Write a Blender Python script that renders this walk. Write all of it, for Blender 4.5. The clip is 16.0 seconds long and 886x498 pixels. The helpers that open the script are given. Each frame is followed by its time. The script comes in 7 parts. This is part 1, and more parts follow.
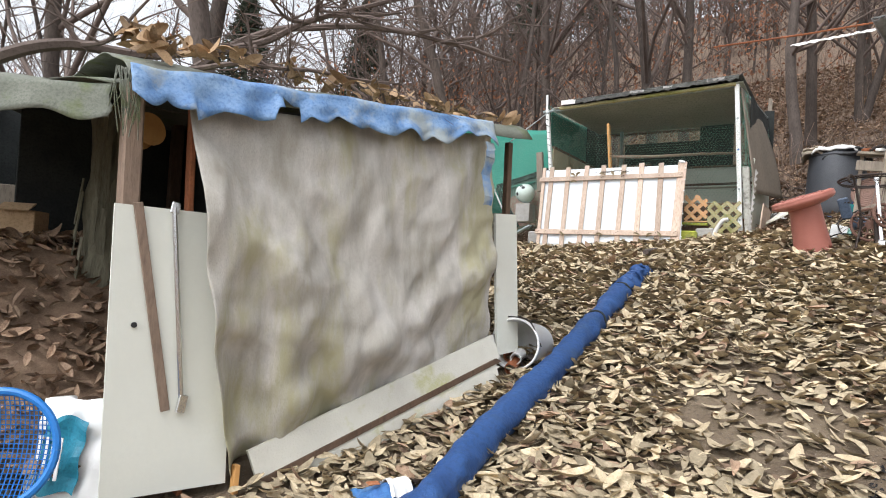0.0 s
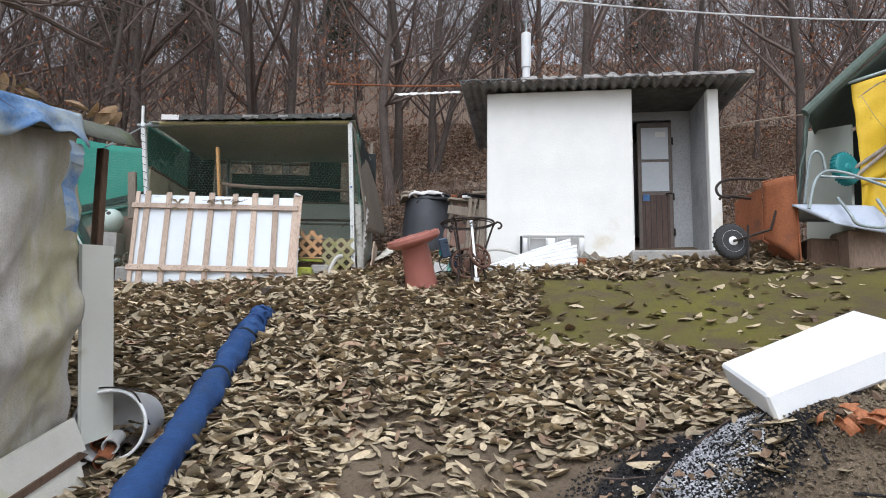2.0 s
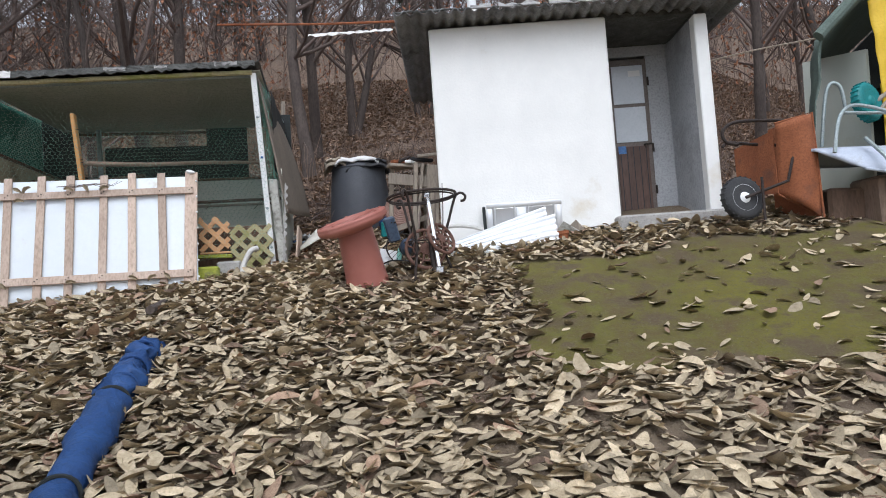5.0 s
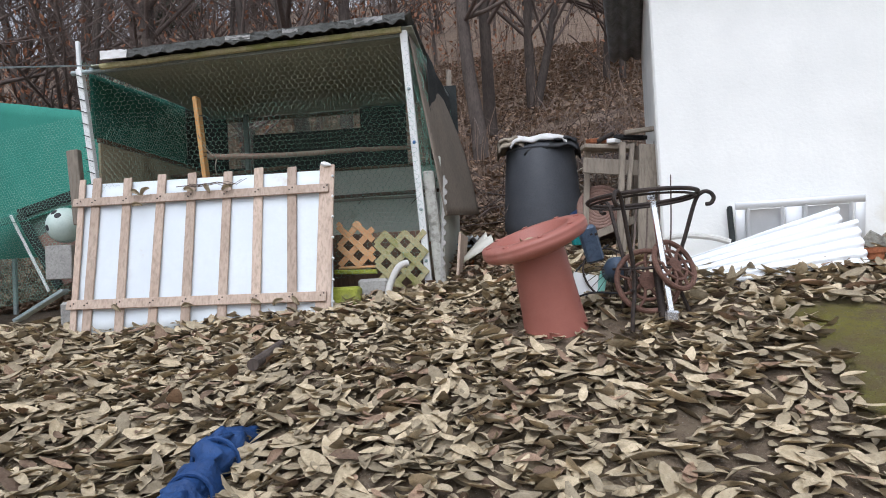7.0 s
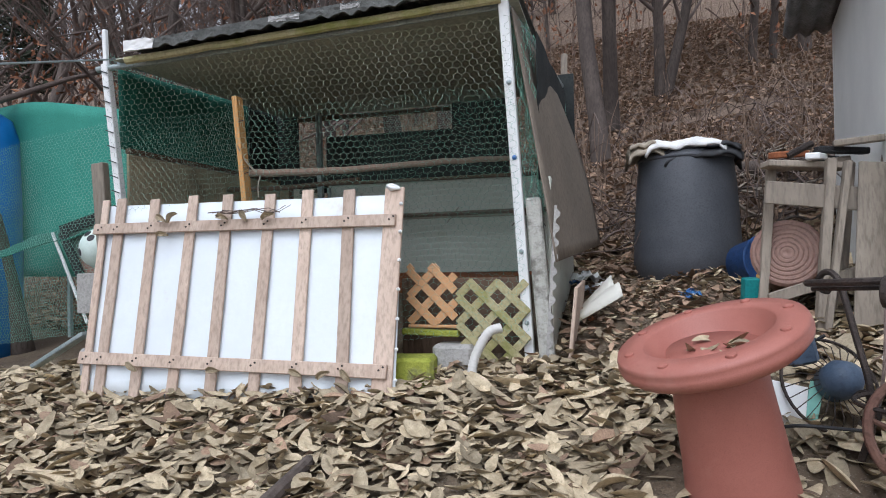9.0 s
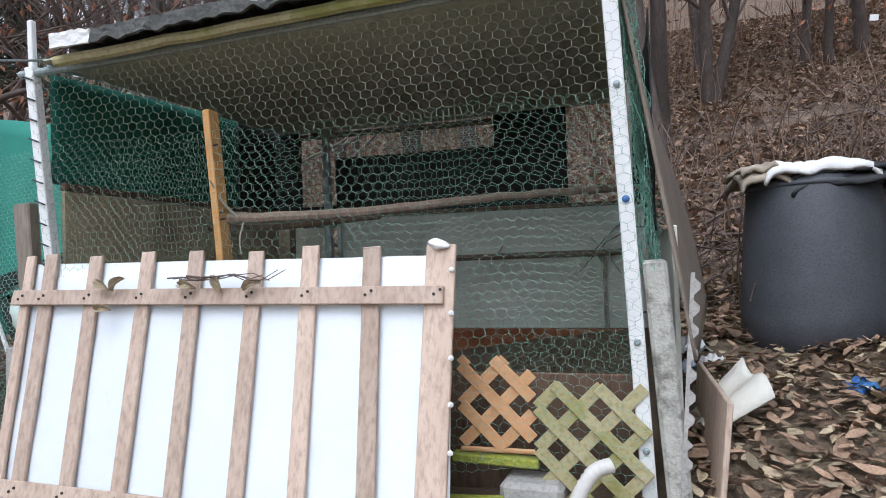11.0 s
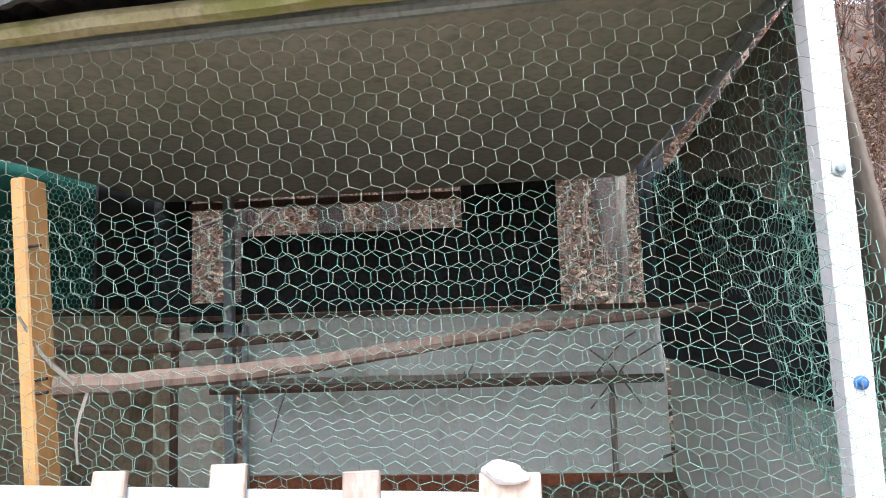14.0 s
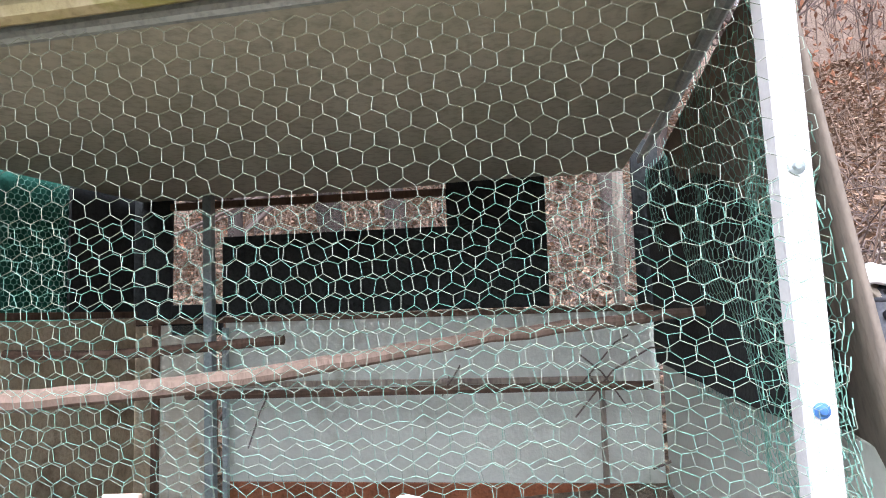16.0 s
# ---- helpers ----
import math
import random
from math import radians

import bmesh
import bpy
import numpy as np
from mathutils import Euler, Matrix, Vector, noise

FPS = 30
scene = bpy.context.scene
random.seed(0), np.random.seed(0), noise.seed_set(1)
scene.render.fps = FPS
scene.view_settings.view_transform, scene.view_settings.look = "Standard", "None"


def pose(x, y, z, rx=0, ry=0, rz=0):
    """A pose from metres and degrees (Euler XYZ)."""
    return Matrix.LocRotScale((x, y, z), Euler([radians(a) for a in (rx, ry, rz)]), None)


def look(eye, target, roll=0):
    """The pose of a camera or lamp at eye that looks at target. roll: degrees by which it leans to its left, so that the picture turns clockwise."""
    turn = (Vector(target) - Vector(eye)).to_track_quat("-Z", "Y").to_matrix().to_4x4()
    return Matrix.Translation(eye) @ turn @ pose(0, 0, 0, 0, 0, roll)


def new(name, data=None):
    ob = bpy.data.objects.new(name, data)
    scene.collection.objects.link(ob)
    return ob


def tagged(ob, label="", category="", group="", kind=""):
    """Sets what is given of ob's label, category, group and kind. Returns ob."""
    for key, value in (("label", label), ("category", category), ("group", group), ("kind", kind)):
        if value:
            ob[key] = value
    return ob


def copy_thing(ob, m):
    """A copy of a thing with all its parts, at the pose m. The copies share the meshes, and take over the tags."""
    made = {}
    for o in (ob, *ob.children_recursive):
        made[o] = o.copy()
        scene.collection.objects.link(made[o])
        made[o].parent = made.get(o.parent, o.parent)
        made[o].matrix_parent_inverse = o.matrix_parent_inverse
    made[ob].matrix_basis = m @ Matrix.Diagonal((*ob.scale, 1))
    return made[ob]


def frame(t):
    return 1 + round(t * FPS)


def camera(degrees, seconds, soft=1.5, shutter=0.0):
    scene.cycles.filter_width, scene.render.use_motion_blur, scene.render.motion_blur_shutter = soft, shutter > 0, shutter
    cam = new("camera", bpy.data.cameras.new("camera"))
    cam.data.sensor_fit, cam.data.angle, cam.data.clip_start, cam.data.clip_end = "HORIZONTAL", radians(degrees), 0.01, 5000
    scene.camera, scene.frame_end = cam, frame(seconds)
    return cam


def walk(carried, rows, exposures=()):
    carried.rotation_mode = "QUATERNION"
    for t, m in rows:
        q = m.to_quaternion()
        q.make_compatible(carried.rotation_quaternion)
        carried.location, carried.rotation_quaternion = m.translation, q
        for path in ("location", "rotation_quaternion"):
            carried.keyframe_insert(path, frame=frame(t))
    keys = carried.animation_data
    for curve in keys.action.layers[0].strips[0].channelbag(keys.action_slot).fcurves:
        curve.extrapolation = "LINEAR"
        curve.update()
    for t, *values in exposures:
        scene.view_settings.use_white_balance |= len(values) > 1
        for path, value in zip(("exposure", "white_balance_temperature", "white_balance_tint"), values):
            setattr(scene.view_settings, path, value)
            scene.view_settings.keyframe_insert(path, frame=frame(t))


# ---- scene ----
cam = camera(70.5, 16.0, soft=1.0)
METRES, EYE, TILT, LEAN, TURN = 9.0, 1.6, 4.5, 0.7, 0.0
PATH = [
    (0, (-0.002, 0.281, 1.737), (0.019, 2.279, 1.813), 3.2),
    (0.5, (-0.021, 0.419, 1.737), (0.329, 2.386, 1.822), 3.2),
    (0.9, (-0.069, 0.601, 1.731), (0.51, 2.512, 1.847), 1.6),
    (1, (-0.094, 0.634, 1.727), (0.55, 2.524, 1.852), 1.4),
    (1.5, (-0.074, 0.885, 1.748), (0.87, 2.639, 1.925), 0.9),
    (2, (-0.024, 1.15, 1.814), (1.167, 2.74, 2.044), 0.7),
    (2.5, (-0.03, 1.407, 1.822), (1.307, 2.877, 2.048), 0.4),
    (3, (-0.035, 1.66, 1.871), (1.489, 2.93, 2.124), -1.5),
    (3.2, (0.024, 1.755, 1.878), (1.602, 2.958, 2.123), -1.0),
    (5.3, (0.907, 2.797, 2.262), (2.229, 4.295, 2.351), -4.3),
    (5.5, (1.013, 2.933, 2.315), (2.286, 4.473, 2.404), -4.1),
    (6, (1.281, 3.304, 2.394), (2.464, 4.914, 2.489), -2.1),
    (6.5, (1.547, 3.679, 2.504), (2.662, 5.338, 2.578), -3.2),
    (7, (1.786, 4.057, 2.613), (2.721, 5.824, 2.663), -2.8),
    (7.5, (1.94, 4.423, 2.761), (2.798, 6.229, 2.813), -1.7),
    (8, (2.099, 4.743, 2.867), (2.938, 6.559, 2.895), -1.0),
    (8.5, (2.306, 5.008, 2.982), (3.03, 6.872, 3.012), -1.5),
    (9, (2.42, 5.251, 3.043), (3.044, 7.151, 3.06), -1.1),
    (9.5, (2.493, 5.506, 3.17), (3.056, 7.424, 3.228), -1.8),
    (9.7, (2.519, 5.63, 3.182), (3.089, 7.546, 3.235), -1.2),
    (11.8, (2.607, 6.935, 3.561), (3.263, 8.824, 3.605), -2.8),
    (12, (2.625, 7.045, 3.613), (3.321, 8.92, 3.67), -2.5),
    (12.5, (2.638, 7.321, 3.655), (3.387, 9.174, 3.718), -1.3),
    (13, (2.585, 7.579, 3.713), (3.433, 9.382, 3.882), -2.0),
    (13.5, (2.593, 7.676, 3.723), (3.525, 9.436, 3.905), -1.9),
    (14, (2.614, 7.701, 3.724), (3.546, 9.459, 3.932), -1.8),
    (14.5, (2.68, 7.716, 3.728), (3.616, 9.47, 3.945), -2.1),
    (15, (2.766, 7.724, 3.762), (3.649, 9.509, 3.944), -1.2),
    (15.5, (2.823, 7.706, 3.766), (3.669, 9.506, 3.972), -1.4),
    (16, (2.854, 7.716, 3.757), (3.721, 9.508, 3.951), -1.8),
]
walk(cam, [(t, look(eye, target, roll)) for t, eye, target, roll in PATH], exposures=[(0, 0.55, 6250, 10), (0.5, 0.48, 6200, 10), (1.5, 0.13, 6000, 10), (3, 0.0, 5800, 11), (8, -0.02, 5800, 11), (9.5, 0.1, 5700, 11), (11.8, 0.28, 5700, 12), (12.5, 0.5, 5750, 13), (13.5, 1.15, 5750, 16), (14.5, 1.25, 5750, 17), (16, 1.65, 5750, 18)])

# ---- world and light ----
world = bpy.data.worlds.new("overcast_sky")
scene.world = world
world.use_nodes = True
wn, wl = world.node_tree.nodes, world.node_tree.links
sky = wn.new("ShaderNodeTexSky")
sky.sky_type = "NISHITA"
sky.sun_disc = False
sky.sun_elevation, sky.sun_rotation = radians(55), radians(225)
sky.air_density, sky.dust_density, sky.ozone_density = 1.0, 4.0, 1.0
grey = wn.new("ShaderNodeHueSaturation")
grey.inputs["Saturation"].default_value = 0.14
wl.new(sky.outputs[0], grey.inputs["Color"])
wl.new(grey.outputs[0], wn["Background"].inputs["Color"])
wn["Background"].inputs["Strength"].default_value = 0.228
sun = new("sun", bpy.data.lights.new("sun", "SUN"))
sun.data.energy, sun.data.angle, sun.data.color = 0.4, radians(60), (1.0, 0.99, 0.98)
sun.matrix_world = look((0, 0, 0), (0.42, 0.42, -0.85))

# ---- materials ----
def mat(name, c1, c2, scale=6.0, rough=0.8, bump=0.3, fine=60.0, metal=0.0, stain=None, stain_scale=1.5, stain_cut=0.55,
        vary=0.0, island=0.0, stretch=(1, 1, 1), spec=0.4, amount=0.8):
    """Two-scale noise between two colours, a stain layer with a shape of its own, fine bump, variation by object or by island."""
    m = bpy.data.materials.new(name)
    m.use_nodes = True
    n, l = m.node_tree.nodes, m.node_tree.links
    b = n["Principled BSDF"]
    tc = n.new("ShaderNodeTexCoord")
    mp = n.new("ShaderNodeMapping")
    mp.inputs["Scale"].default_value = stretch
    l.new(tc.outputs["Object"], mp.inputs["Vector"])
    def noise_tex(s, detail, r=0.6):
        t = n.new("ShaderNodeTexNoise")
        t.inputs["Scale"].default_value, t.inputs["Detail"].default_value, t.inputs["Roughness"].default_value = s, detail, r
        l.new(mp.outputs[0], t.inputs["Vector"])
        return t
    def mix(f, a, bb):
        x = n.new("ShaderNodeMix")
        x.data_type = "RGBA"
        for sock, v in ((x.inputs[0], f), (x.inputs[6], a), (x.inputs[7], bb)):
            if isinstance(v, (tuple, float)):
                sock.default_value = (*v, 1) if isinstance(v, tuple) else v
            else:
                l.new(v, sock)
        return x.outputs[2]
    def ramp(v, lo, hi):
        r = n.new("ShaderNodeMapRange")
        r.inputs[1].default_value, r.inputs[2].default_value = lo, hi
        l.new(v, r.inputs[0])
        return r.outputs[0]
    big, small = noise_tex(scale, 5), noise_tex(fine, 3)
    col = mix(ramp(big.outputs["Fac"], 0.3, 0.7), c1, c2)
    dark = tuple((0.62 if max(c1) < 0.45 else 0.93) * v for v in c1)
    col = mix(ramp(small.outputs["Fac"], 0.45, 0.85), col, dark)
    if stain:
        st = noise_tex(stain_scale, 6, 0.65)
        f = n.new("ShaderNodeMath")
        f.operation = "MULTIPLY"
        f.inputs[1].default_value = amount
        l.new(ramp(st.outputs["Fac"], stain_cut, stain_cut + 0.12), f.inputs[0])
        col = mix(f.outputs[0], col, stain)
    if vary or island:
        hs = n.new("ShaderNodeHueSaturation")
        src = n.new("ShaderNodeObjectInfo").outputs["Random"] if vary else n.new("ShaderNodeNewGeometry").outputs["Random Per Island"]
        a = vary or island
        r = n.new("ShaderNodeMapRange")
        r.inputs[3].default_value, r.inputs[4].default_value = 1 - a, 1 + a
        l.new(src, r.inputs[0])
        l.new(r.outputs[0], hs.inputs["Value"])
        l.new(col, hs.inputs["Color"])
        col = hs.outputs[0]
    l.new(col, b.inputs["Base Color"])
    b.inputs["Roughness"].default_value, b.inputs["Metallic"].default_value = rough, metal
    b.inputs["Specular IOR Level"].default_value = spec
    bp = n.new("ShaderNodeBump")
    bp.inputs["Strength"].default_value, bp.inputs["Distance"].default_value = bump, 0.01
    add = n.new("ShaderNodeMath")
    add.operation = "ADD"
    l.new(big.outputs["Fac"], add.inputs[0])
    l.new(small.outputs["Fac"], add.inputs[1])
    l.new(add.outputs[0], bp.inputs["Height"])
    l.new(bp.outputs[0], b.inputs["Normal"])
    return m


M = {}
M["soil"] = mat("yard_soil", (0.15, 0.115, 0.075), (0.22, 0.175, 0.115), 2.5, 0.95, 0.9, 45, stain=(0.11, 0.08, 0.05), stain_scale=0.9)
M["moss"] = mat("mossy_soil", (0.12, 0.10, 0.03), (0.2, 0.16, 0.075), 2.2, 0.95, 1.0, 70, stain=(0.13, 0.14, 0.02), stain_scale=1.6, stain_cut=0.48)
M["forest"] = mat("forest_floor", (0.17, 0.10, 0.062), (0.27, 0.165, 0.105), 1.2, 0.95, 1.0, 22, stain=(0.09, 0.06, 0.045), stain_scale=0.5)
M["white_wall"] = mat("limewashed_render", (0.85, 0.84, 0.80), (0.76, 0.755, 0.72), 2.2, 0.9, 0.25, 40, stain=(0.66, 0.60, 0.48), stain_scale=1.1, stain_cut=0.62)
M["grey_wall"] = mat("bare_render", (0.4, 0.41, 0.42), (0.5, 0.5, 0.5), 2.0, 0.9, 0.4, 40, stain=(0.27, 0.27, 0.27), stain_scale=1.3)
M["concrete"] = mat("concrete", (0.3, 0.29, 0.27), (0.42, 0.4, 0.37), 5, 0.9, 0.5, 60)
M["asbestos"] = mat("weathered_cement_sheet", (0.14, 0.14, 0.14), (0.3, 0.3, 0.3), 5, 0.9, 0.5, 50, stain=(0.04, 0.04, 0.04), stain_scale=3)
M["roof_dark"] = mat("mouldy_roofing", (0.05, 0.05, 0.045), (0.12, 0.12, 0.11), 6, 0.95, 0.8, 50, stain=(0.26, 0.26, 0.25), stain_scale=5, stain_cut=0.62)
M["soffit"] = mat("coop_ceiling_board", (0.42, 0.43, 0.34), (0.53, 0.53, 0.45), 1.4, 0.85, 0.2, 30)
M["wood_new"] = mat("pale_pine", (0.42, 0.31, 0.235), (0.56, 0.44, 0.35), 7, 0.75, 0.3, 60, stain=(0.2, 0.125, 0.085), stain_scale=7, stain_cut=0.62, vary=0.16, stretch=(1, 1, 0.25))
M["wood_orange"] = mat("orange_pine", (0.52, 0.26, 0.08), (0.62, 0.36, 0.14), 6, 0.6, 0.2, 40, stain=(0.2, 0.08, 0.02), stain_scale=7, stain_cut=0.66, stretch=(1, 1, 0.2))
M["wood_grey"] = mat("weathered_wood", (0.23, 0.19, 0.15), (0.34, 0.29, 0.23), 7, 0.9, 0.5, 60, vary=0.2, stretch=(1, 1, 0.2))
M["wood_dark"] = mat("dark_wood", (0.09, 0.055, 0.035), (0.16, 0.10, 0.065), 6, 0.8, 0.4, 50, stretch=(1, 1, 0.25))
M["wood_brown"] = mat("brown_post", (0.2, 0.14, 0.10), (0.28, 0.2, 0.15), 6, 0.8, 0.4, 50, stretch=(1, 1, 0.25))
M["lattice_o"] = mat("orange_lattice_wood", (0.55, 0.29, 0.13), (0.63, 0.37, 0.19), 8, 0.7, 0.2, 60)
M["lattice_g"] = mat("mossy_lattice_wood", (0.36, 0.32, 0.15), (0.46, 0.40, 0.24), 5, 0.8, 0.3, 60, stain=(0.22, 0.23, 0.05), stain_scale=4, stain_cut=0.5)
M["moss_block"] = mat("mossy_block", (0.24, 0.27, 0.03), (0.36, 0.37, 0.07), 9, 0.95, 0.8, 60, stain=(0.15, 0.14, 0.10), stain_scale=6)
M["white_sheet"] = mat("white_plastic_sheet", (0.72, 0.755, 0.77), (0.66, 0.70, 0.73), 3, 0.45, 0.15, 25, stain=(0.58, 0.53, 0.45), stain_scale=3.5, stain_cut=0.63)
M["white_post"] = mat("white_painted_post", (0.8, 0.8, 0.78), (0.7, 0.7, 0.68), 6, 0.55, 0.25, 60, stain=(0.42, 0.4, 0.36), stain_scale=9, stain_cut=0.68)
M["foam"] = mat("polystyrene", (0.93, 0.94, 0.95), (0.88, 0.9, 0.91), 8, 0.75, 0.25, 160)
M["foam_dirty"] = mat("dirty_polystyrene", (0.5, 0.49, 0.44), (0.28, 0.27, 0.23), 8, 0.85, 0.6, 80, stain=(0.13, 0.12, 0.10), stain_scale=9, stain_cut=0.49)
M["terracotta"] = mat("red_brown_plastic", (0.33, 0.115, 0.085), (0.39, 0.15, 0.115), 3, 0.5, 0.08, 320, stain=(0.42, 0.2, 0.16), stain_scale=2.5, stain_cut=0.56)
M["bin"] = mat("charcoal_plastic", (0.065, 0.068, 0.078), (0.095, 0.10, 0.112), 4, 0.55, 0.2, 90, stain=(0.12, 0.12, 0.12), stain_scale=3, stain_cut=0.66)
M["cloth_white"] = mat("dirty_white_cloth", (0.8, 0.79, 0.77), (0.66, 0.64, 0.6), 6, 0.9, 0.4, 90)
M["cloth_beige"] = mat("mud_stained_cloth", (0.42, 0.36, 0.28), (0.3, 0.25, 0.19), 9, 0.95, 0.5, 90)
M["black"] = mat("black_plastic", (0.02, 0.02, 0.022), (0.035, 0.035, 0.037), 5, 0.6, 0.3, 60)
M["iron"] = mat("old_wrought_iron", (0.035, 0.03, 0.028), (0.075, 0.055, 0.045), 12, 0.65, 0.5, 90, metal=0.6)
M["rust"] = mat("rusty_steel", (0.23, 0.075, 0.03), (0.34, 0.12, 0.05), 4, 0.85, 0.4, 60, stain=(0.13, 0.06, 0.04), stain_scale=3)
M["rust_dark"] = mat("dark_rusted_iron", (0.10, 0.05, 0.035), (0.17, 0.09, 0.065), 14, 0.85, 0.5, 80)
M["fan_blue"] = mat("dusty_navy_plastic", (0.045, 0.07, 0.11), (0.08, 0.11, 0.16), 6, 0.5, 0.2, 60)
M["chrome"] = mat("chromed_tube", (0.8, 0.8, 0.8), (0.7, 0.7, 0.7), 9, 0.22, 0.05, 60, metal=1.0)
M["steel"] = mat("brushed_steel", (0.8, 0.8, 0.8), (0.72, 0.73, 0.73), 9, 0.42, 0.05, 60, metal=0.5)
M["blue_grey"] = mat("faded_blue_grey_paint", (0.4, 0.44, 0.52), (0.48, 0.52, 0.59), 5, 0.5, 0.2, 60, stain=(0.3, 0.3, 0.31), stain_scale=4, stain_cut=0.64)
M["tyre"] = mat("tyre_rubber", (0.035, 0.035, 0.037), (0.06, 0.06, 0.06), 8, 0.85, 0.4, 90)
M["teal"] = mat("teal_plastic", (0.01, 0.17, 0.17), (0.015, 0.22, 0.22), 8, 0.5, 0.2, 60)
M["tarp_grey"] = mat("mildewed_fabric", (0.33, 0.305, 0.255), (0.68, 0.645, 0.6), 1.7, 0.9, 0.4, 130, stain=(0.36, 0.33, 0.15), stain_scale=0.8, stain_cut=0.48, stretch=(3.4, 3.4, 0.7), amount=0.6)
M["tarp_blue"] = mat("faded_blue_tarp", (0.09, 0.20, 0.42), (0.22, 0.33, 0.48), 7, 0.65, 0.4, 60, stain=(0.36, 0.39, 0.37), stain_scale=3.2, stain_cut=0.5)
M["roll_blue"] = mat("dark_blue_tarp_roll", (0.016, 0.052, 0.165), (0.026, 0.08, 0.23), 5, 0.6, 0.6, 40, stain=(0.03, 0.06, 0.12), stain_scale=3, amount=0.5)
M["canvas"] = mat("mossy_canvas", (0.13, 0.14, 0.11), (0.2, 0.205, 0.17), 4, 0.9, 0.4, 70, stain=(0.10, 0.125, 0.035), stain_scale=2.5, stain_cut=0.5)
M["canvas_green"] = mat("green_grey_canvas", (0.09, 0.12, 0.10), (0.14, 0.18, 0.15), 3, 0.8, 0.3, 60)
M["yellow"] = mat("yellow_tarp", (0.66, 0.42, 0.02), (0.75, 0.51, 0.03), 4, 0.55, 0.3, 50, stain=(0.42, 0.25, 0.03), stain_scale=4, stain_cut=0.64)
M["purple"] = mat("purple_tarp", (0.16, 0.07, 0.13), (0.22, 0.105, 0.175), 4, 0.65, 0.3, 60)
M["cream"] = mat("cream_panel", (0.66, 0.68, 0.6), (0.58, 0.6, 0.52), 2, 0.6, 0.1, 60, stain=(0.5, 0.46, 0.33), stain_scale=1.5, stain_cut=0.62)
M["off_white"] = mat("off_white_panel", (0.75, 0.755, 0.68), (0.67, 0.67, 0.6), 2, 0.5, 0.08, 40, stain=(0.5, 0.45, 0.32), stain_scale=2.2, stain_cut=0.66)
M["slab"] = mat("speckled_board", (0.68, 0.66, 0.58), (0.58, 0.555, 0.48), 5, 0.8, 0.4, 90, stain=(0.42, 0.41, 0.13), stain_scale=2.2, stain_cut=0.55)
M["galv"] = mat("galvanised_tube", (0.3, 0.36, 0.36), (0.42, 0.46, 0.45), 7, 0.5, 0.15, 60, metal=0.5)
M["wire_green"] = mat("green_coated_wire", (0.13, 0.36, 0.27), (0.26, 0.43, 0.34), 3, 0.5, 0.0, 60)
M["wire_pale"] = mat("faded_wire", (0.22, 0.28, 0.21), (0.31, 0.345, 0.26), 3, 0.5, 0.0, 60)
M["wire_dull"] = mat("dull_wire", (0.14, 0.2, 0.15), (0.22, 0.27, 0.2), 3, 0.6, 0.0, 60)
M["net_fence"] = mat("faded_green_netting", (0.035, 0.23, 0.17), (0.06, 0.3, 0.225), 2, 0.8, 0.3, 90)
M["net"] = mat("green_netting", (0.014, 0.1, 0.07), (0.024, 0.15, 0.105), 5, 0.8, 0.3, 90)
M["board_pale"] = mat("grey_green_board", (0.56, 0.58, 0.5), (0.66, 0.67, 0.59), 2.5, 0.7, 0.15, 60, stain=(0.31, 0.3, 0.22), stain_scale=3, stain_cut=0.6)
M["ochre_board"] = mat("ochre_stained_board", (0.4, 0.32, 0.2), (0.52, 0.43, 0.29), 3, 0.85, 0.25, 60, stain=(0.17, 0.12, 0.07), stain_scale=2.2)
M["stained_board"] = mat("mud_splashed_board", (0.5, 0.47, 0.36), (0.62, 0.6, 0.5), 3, 0.8, 0.2, 60, stain=(0.36, 0.27, 0.15), stain_scale=6, stain_cut=0.53)
M["brown_jar"] = mat("dull_brown_glaze", (0.2, 0.115, 0.085), (0.27, 0.16, 0.125), 3, 0.55, 0.15, 60)
M["roof_pale"] = mat("pale_crumbling_cement", (0.3, 0.29, 0.28), (0.42, 0.41, 0.39), 9, 0.95, 0.7, 70, stain=(0.07, 0.07, 0.065), stain_scale=5, stain_cut=0.5)
# coop felt, and near-black shade painted inside shelter and tent
M["board_dark"] = mat("dark_felt_and_shade", (0.02, 0.022, 0.022), (0.04, 0.045, 0.042), 4, 0.95, 0.3, 60)
M["ply"] = mat("weathered_plywood", (0.165, 0.135, 0.105), (0.235, 0.195, 0.15), 2.5, 0.85, 0.2, 60, stretch=(1, 1, 0.4), stain=(0.14, 0.12, 0.10), stain_scale=1.5)
M["blue_plastic"] = mat("blue_plastic", (0.015, 0.15, 0.46), (0.03, 0.19, 0.55), 5, 0.4, 0.1, 60)
M["white_plastic"] = mat("white_plastic", (0.8, 0.8, 0.79), (0.7, 0.7, 0.68), 5, 0.45, 0.15, 60, stain=(0.45, 0.42, 0.36), stain_scale=6, stain_cut=0.66)
M["ash"] = mat("white_ash", (0.42, 0.42, 0.44), (0.62, 0.62, 0.64), 14, 1.0, 0.9, 90, island=0.35)
M["char"] = mat("charcoal", (0.012, 0.012, 0.014), (0.035, 0.034, 0.034), 12, 1.0, 1.0, 90)
M["bark"] = mat("grey_brown_bark", (0.06, 0.046, 0.039), (0.115, 0.09, 0.075), 6, 0.95, 1.0, 40, vary=0.3, stretch=(1, 1, 0.3))
M["bark_rough"] = mat("shaggy_bark", (0.12, 0.11, 0.075), (0.2, 0.185, 0.13), 7, 0.95, 1.0, 40, stretch=(1, 1, 0.25))
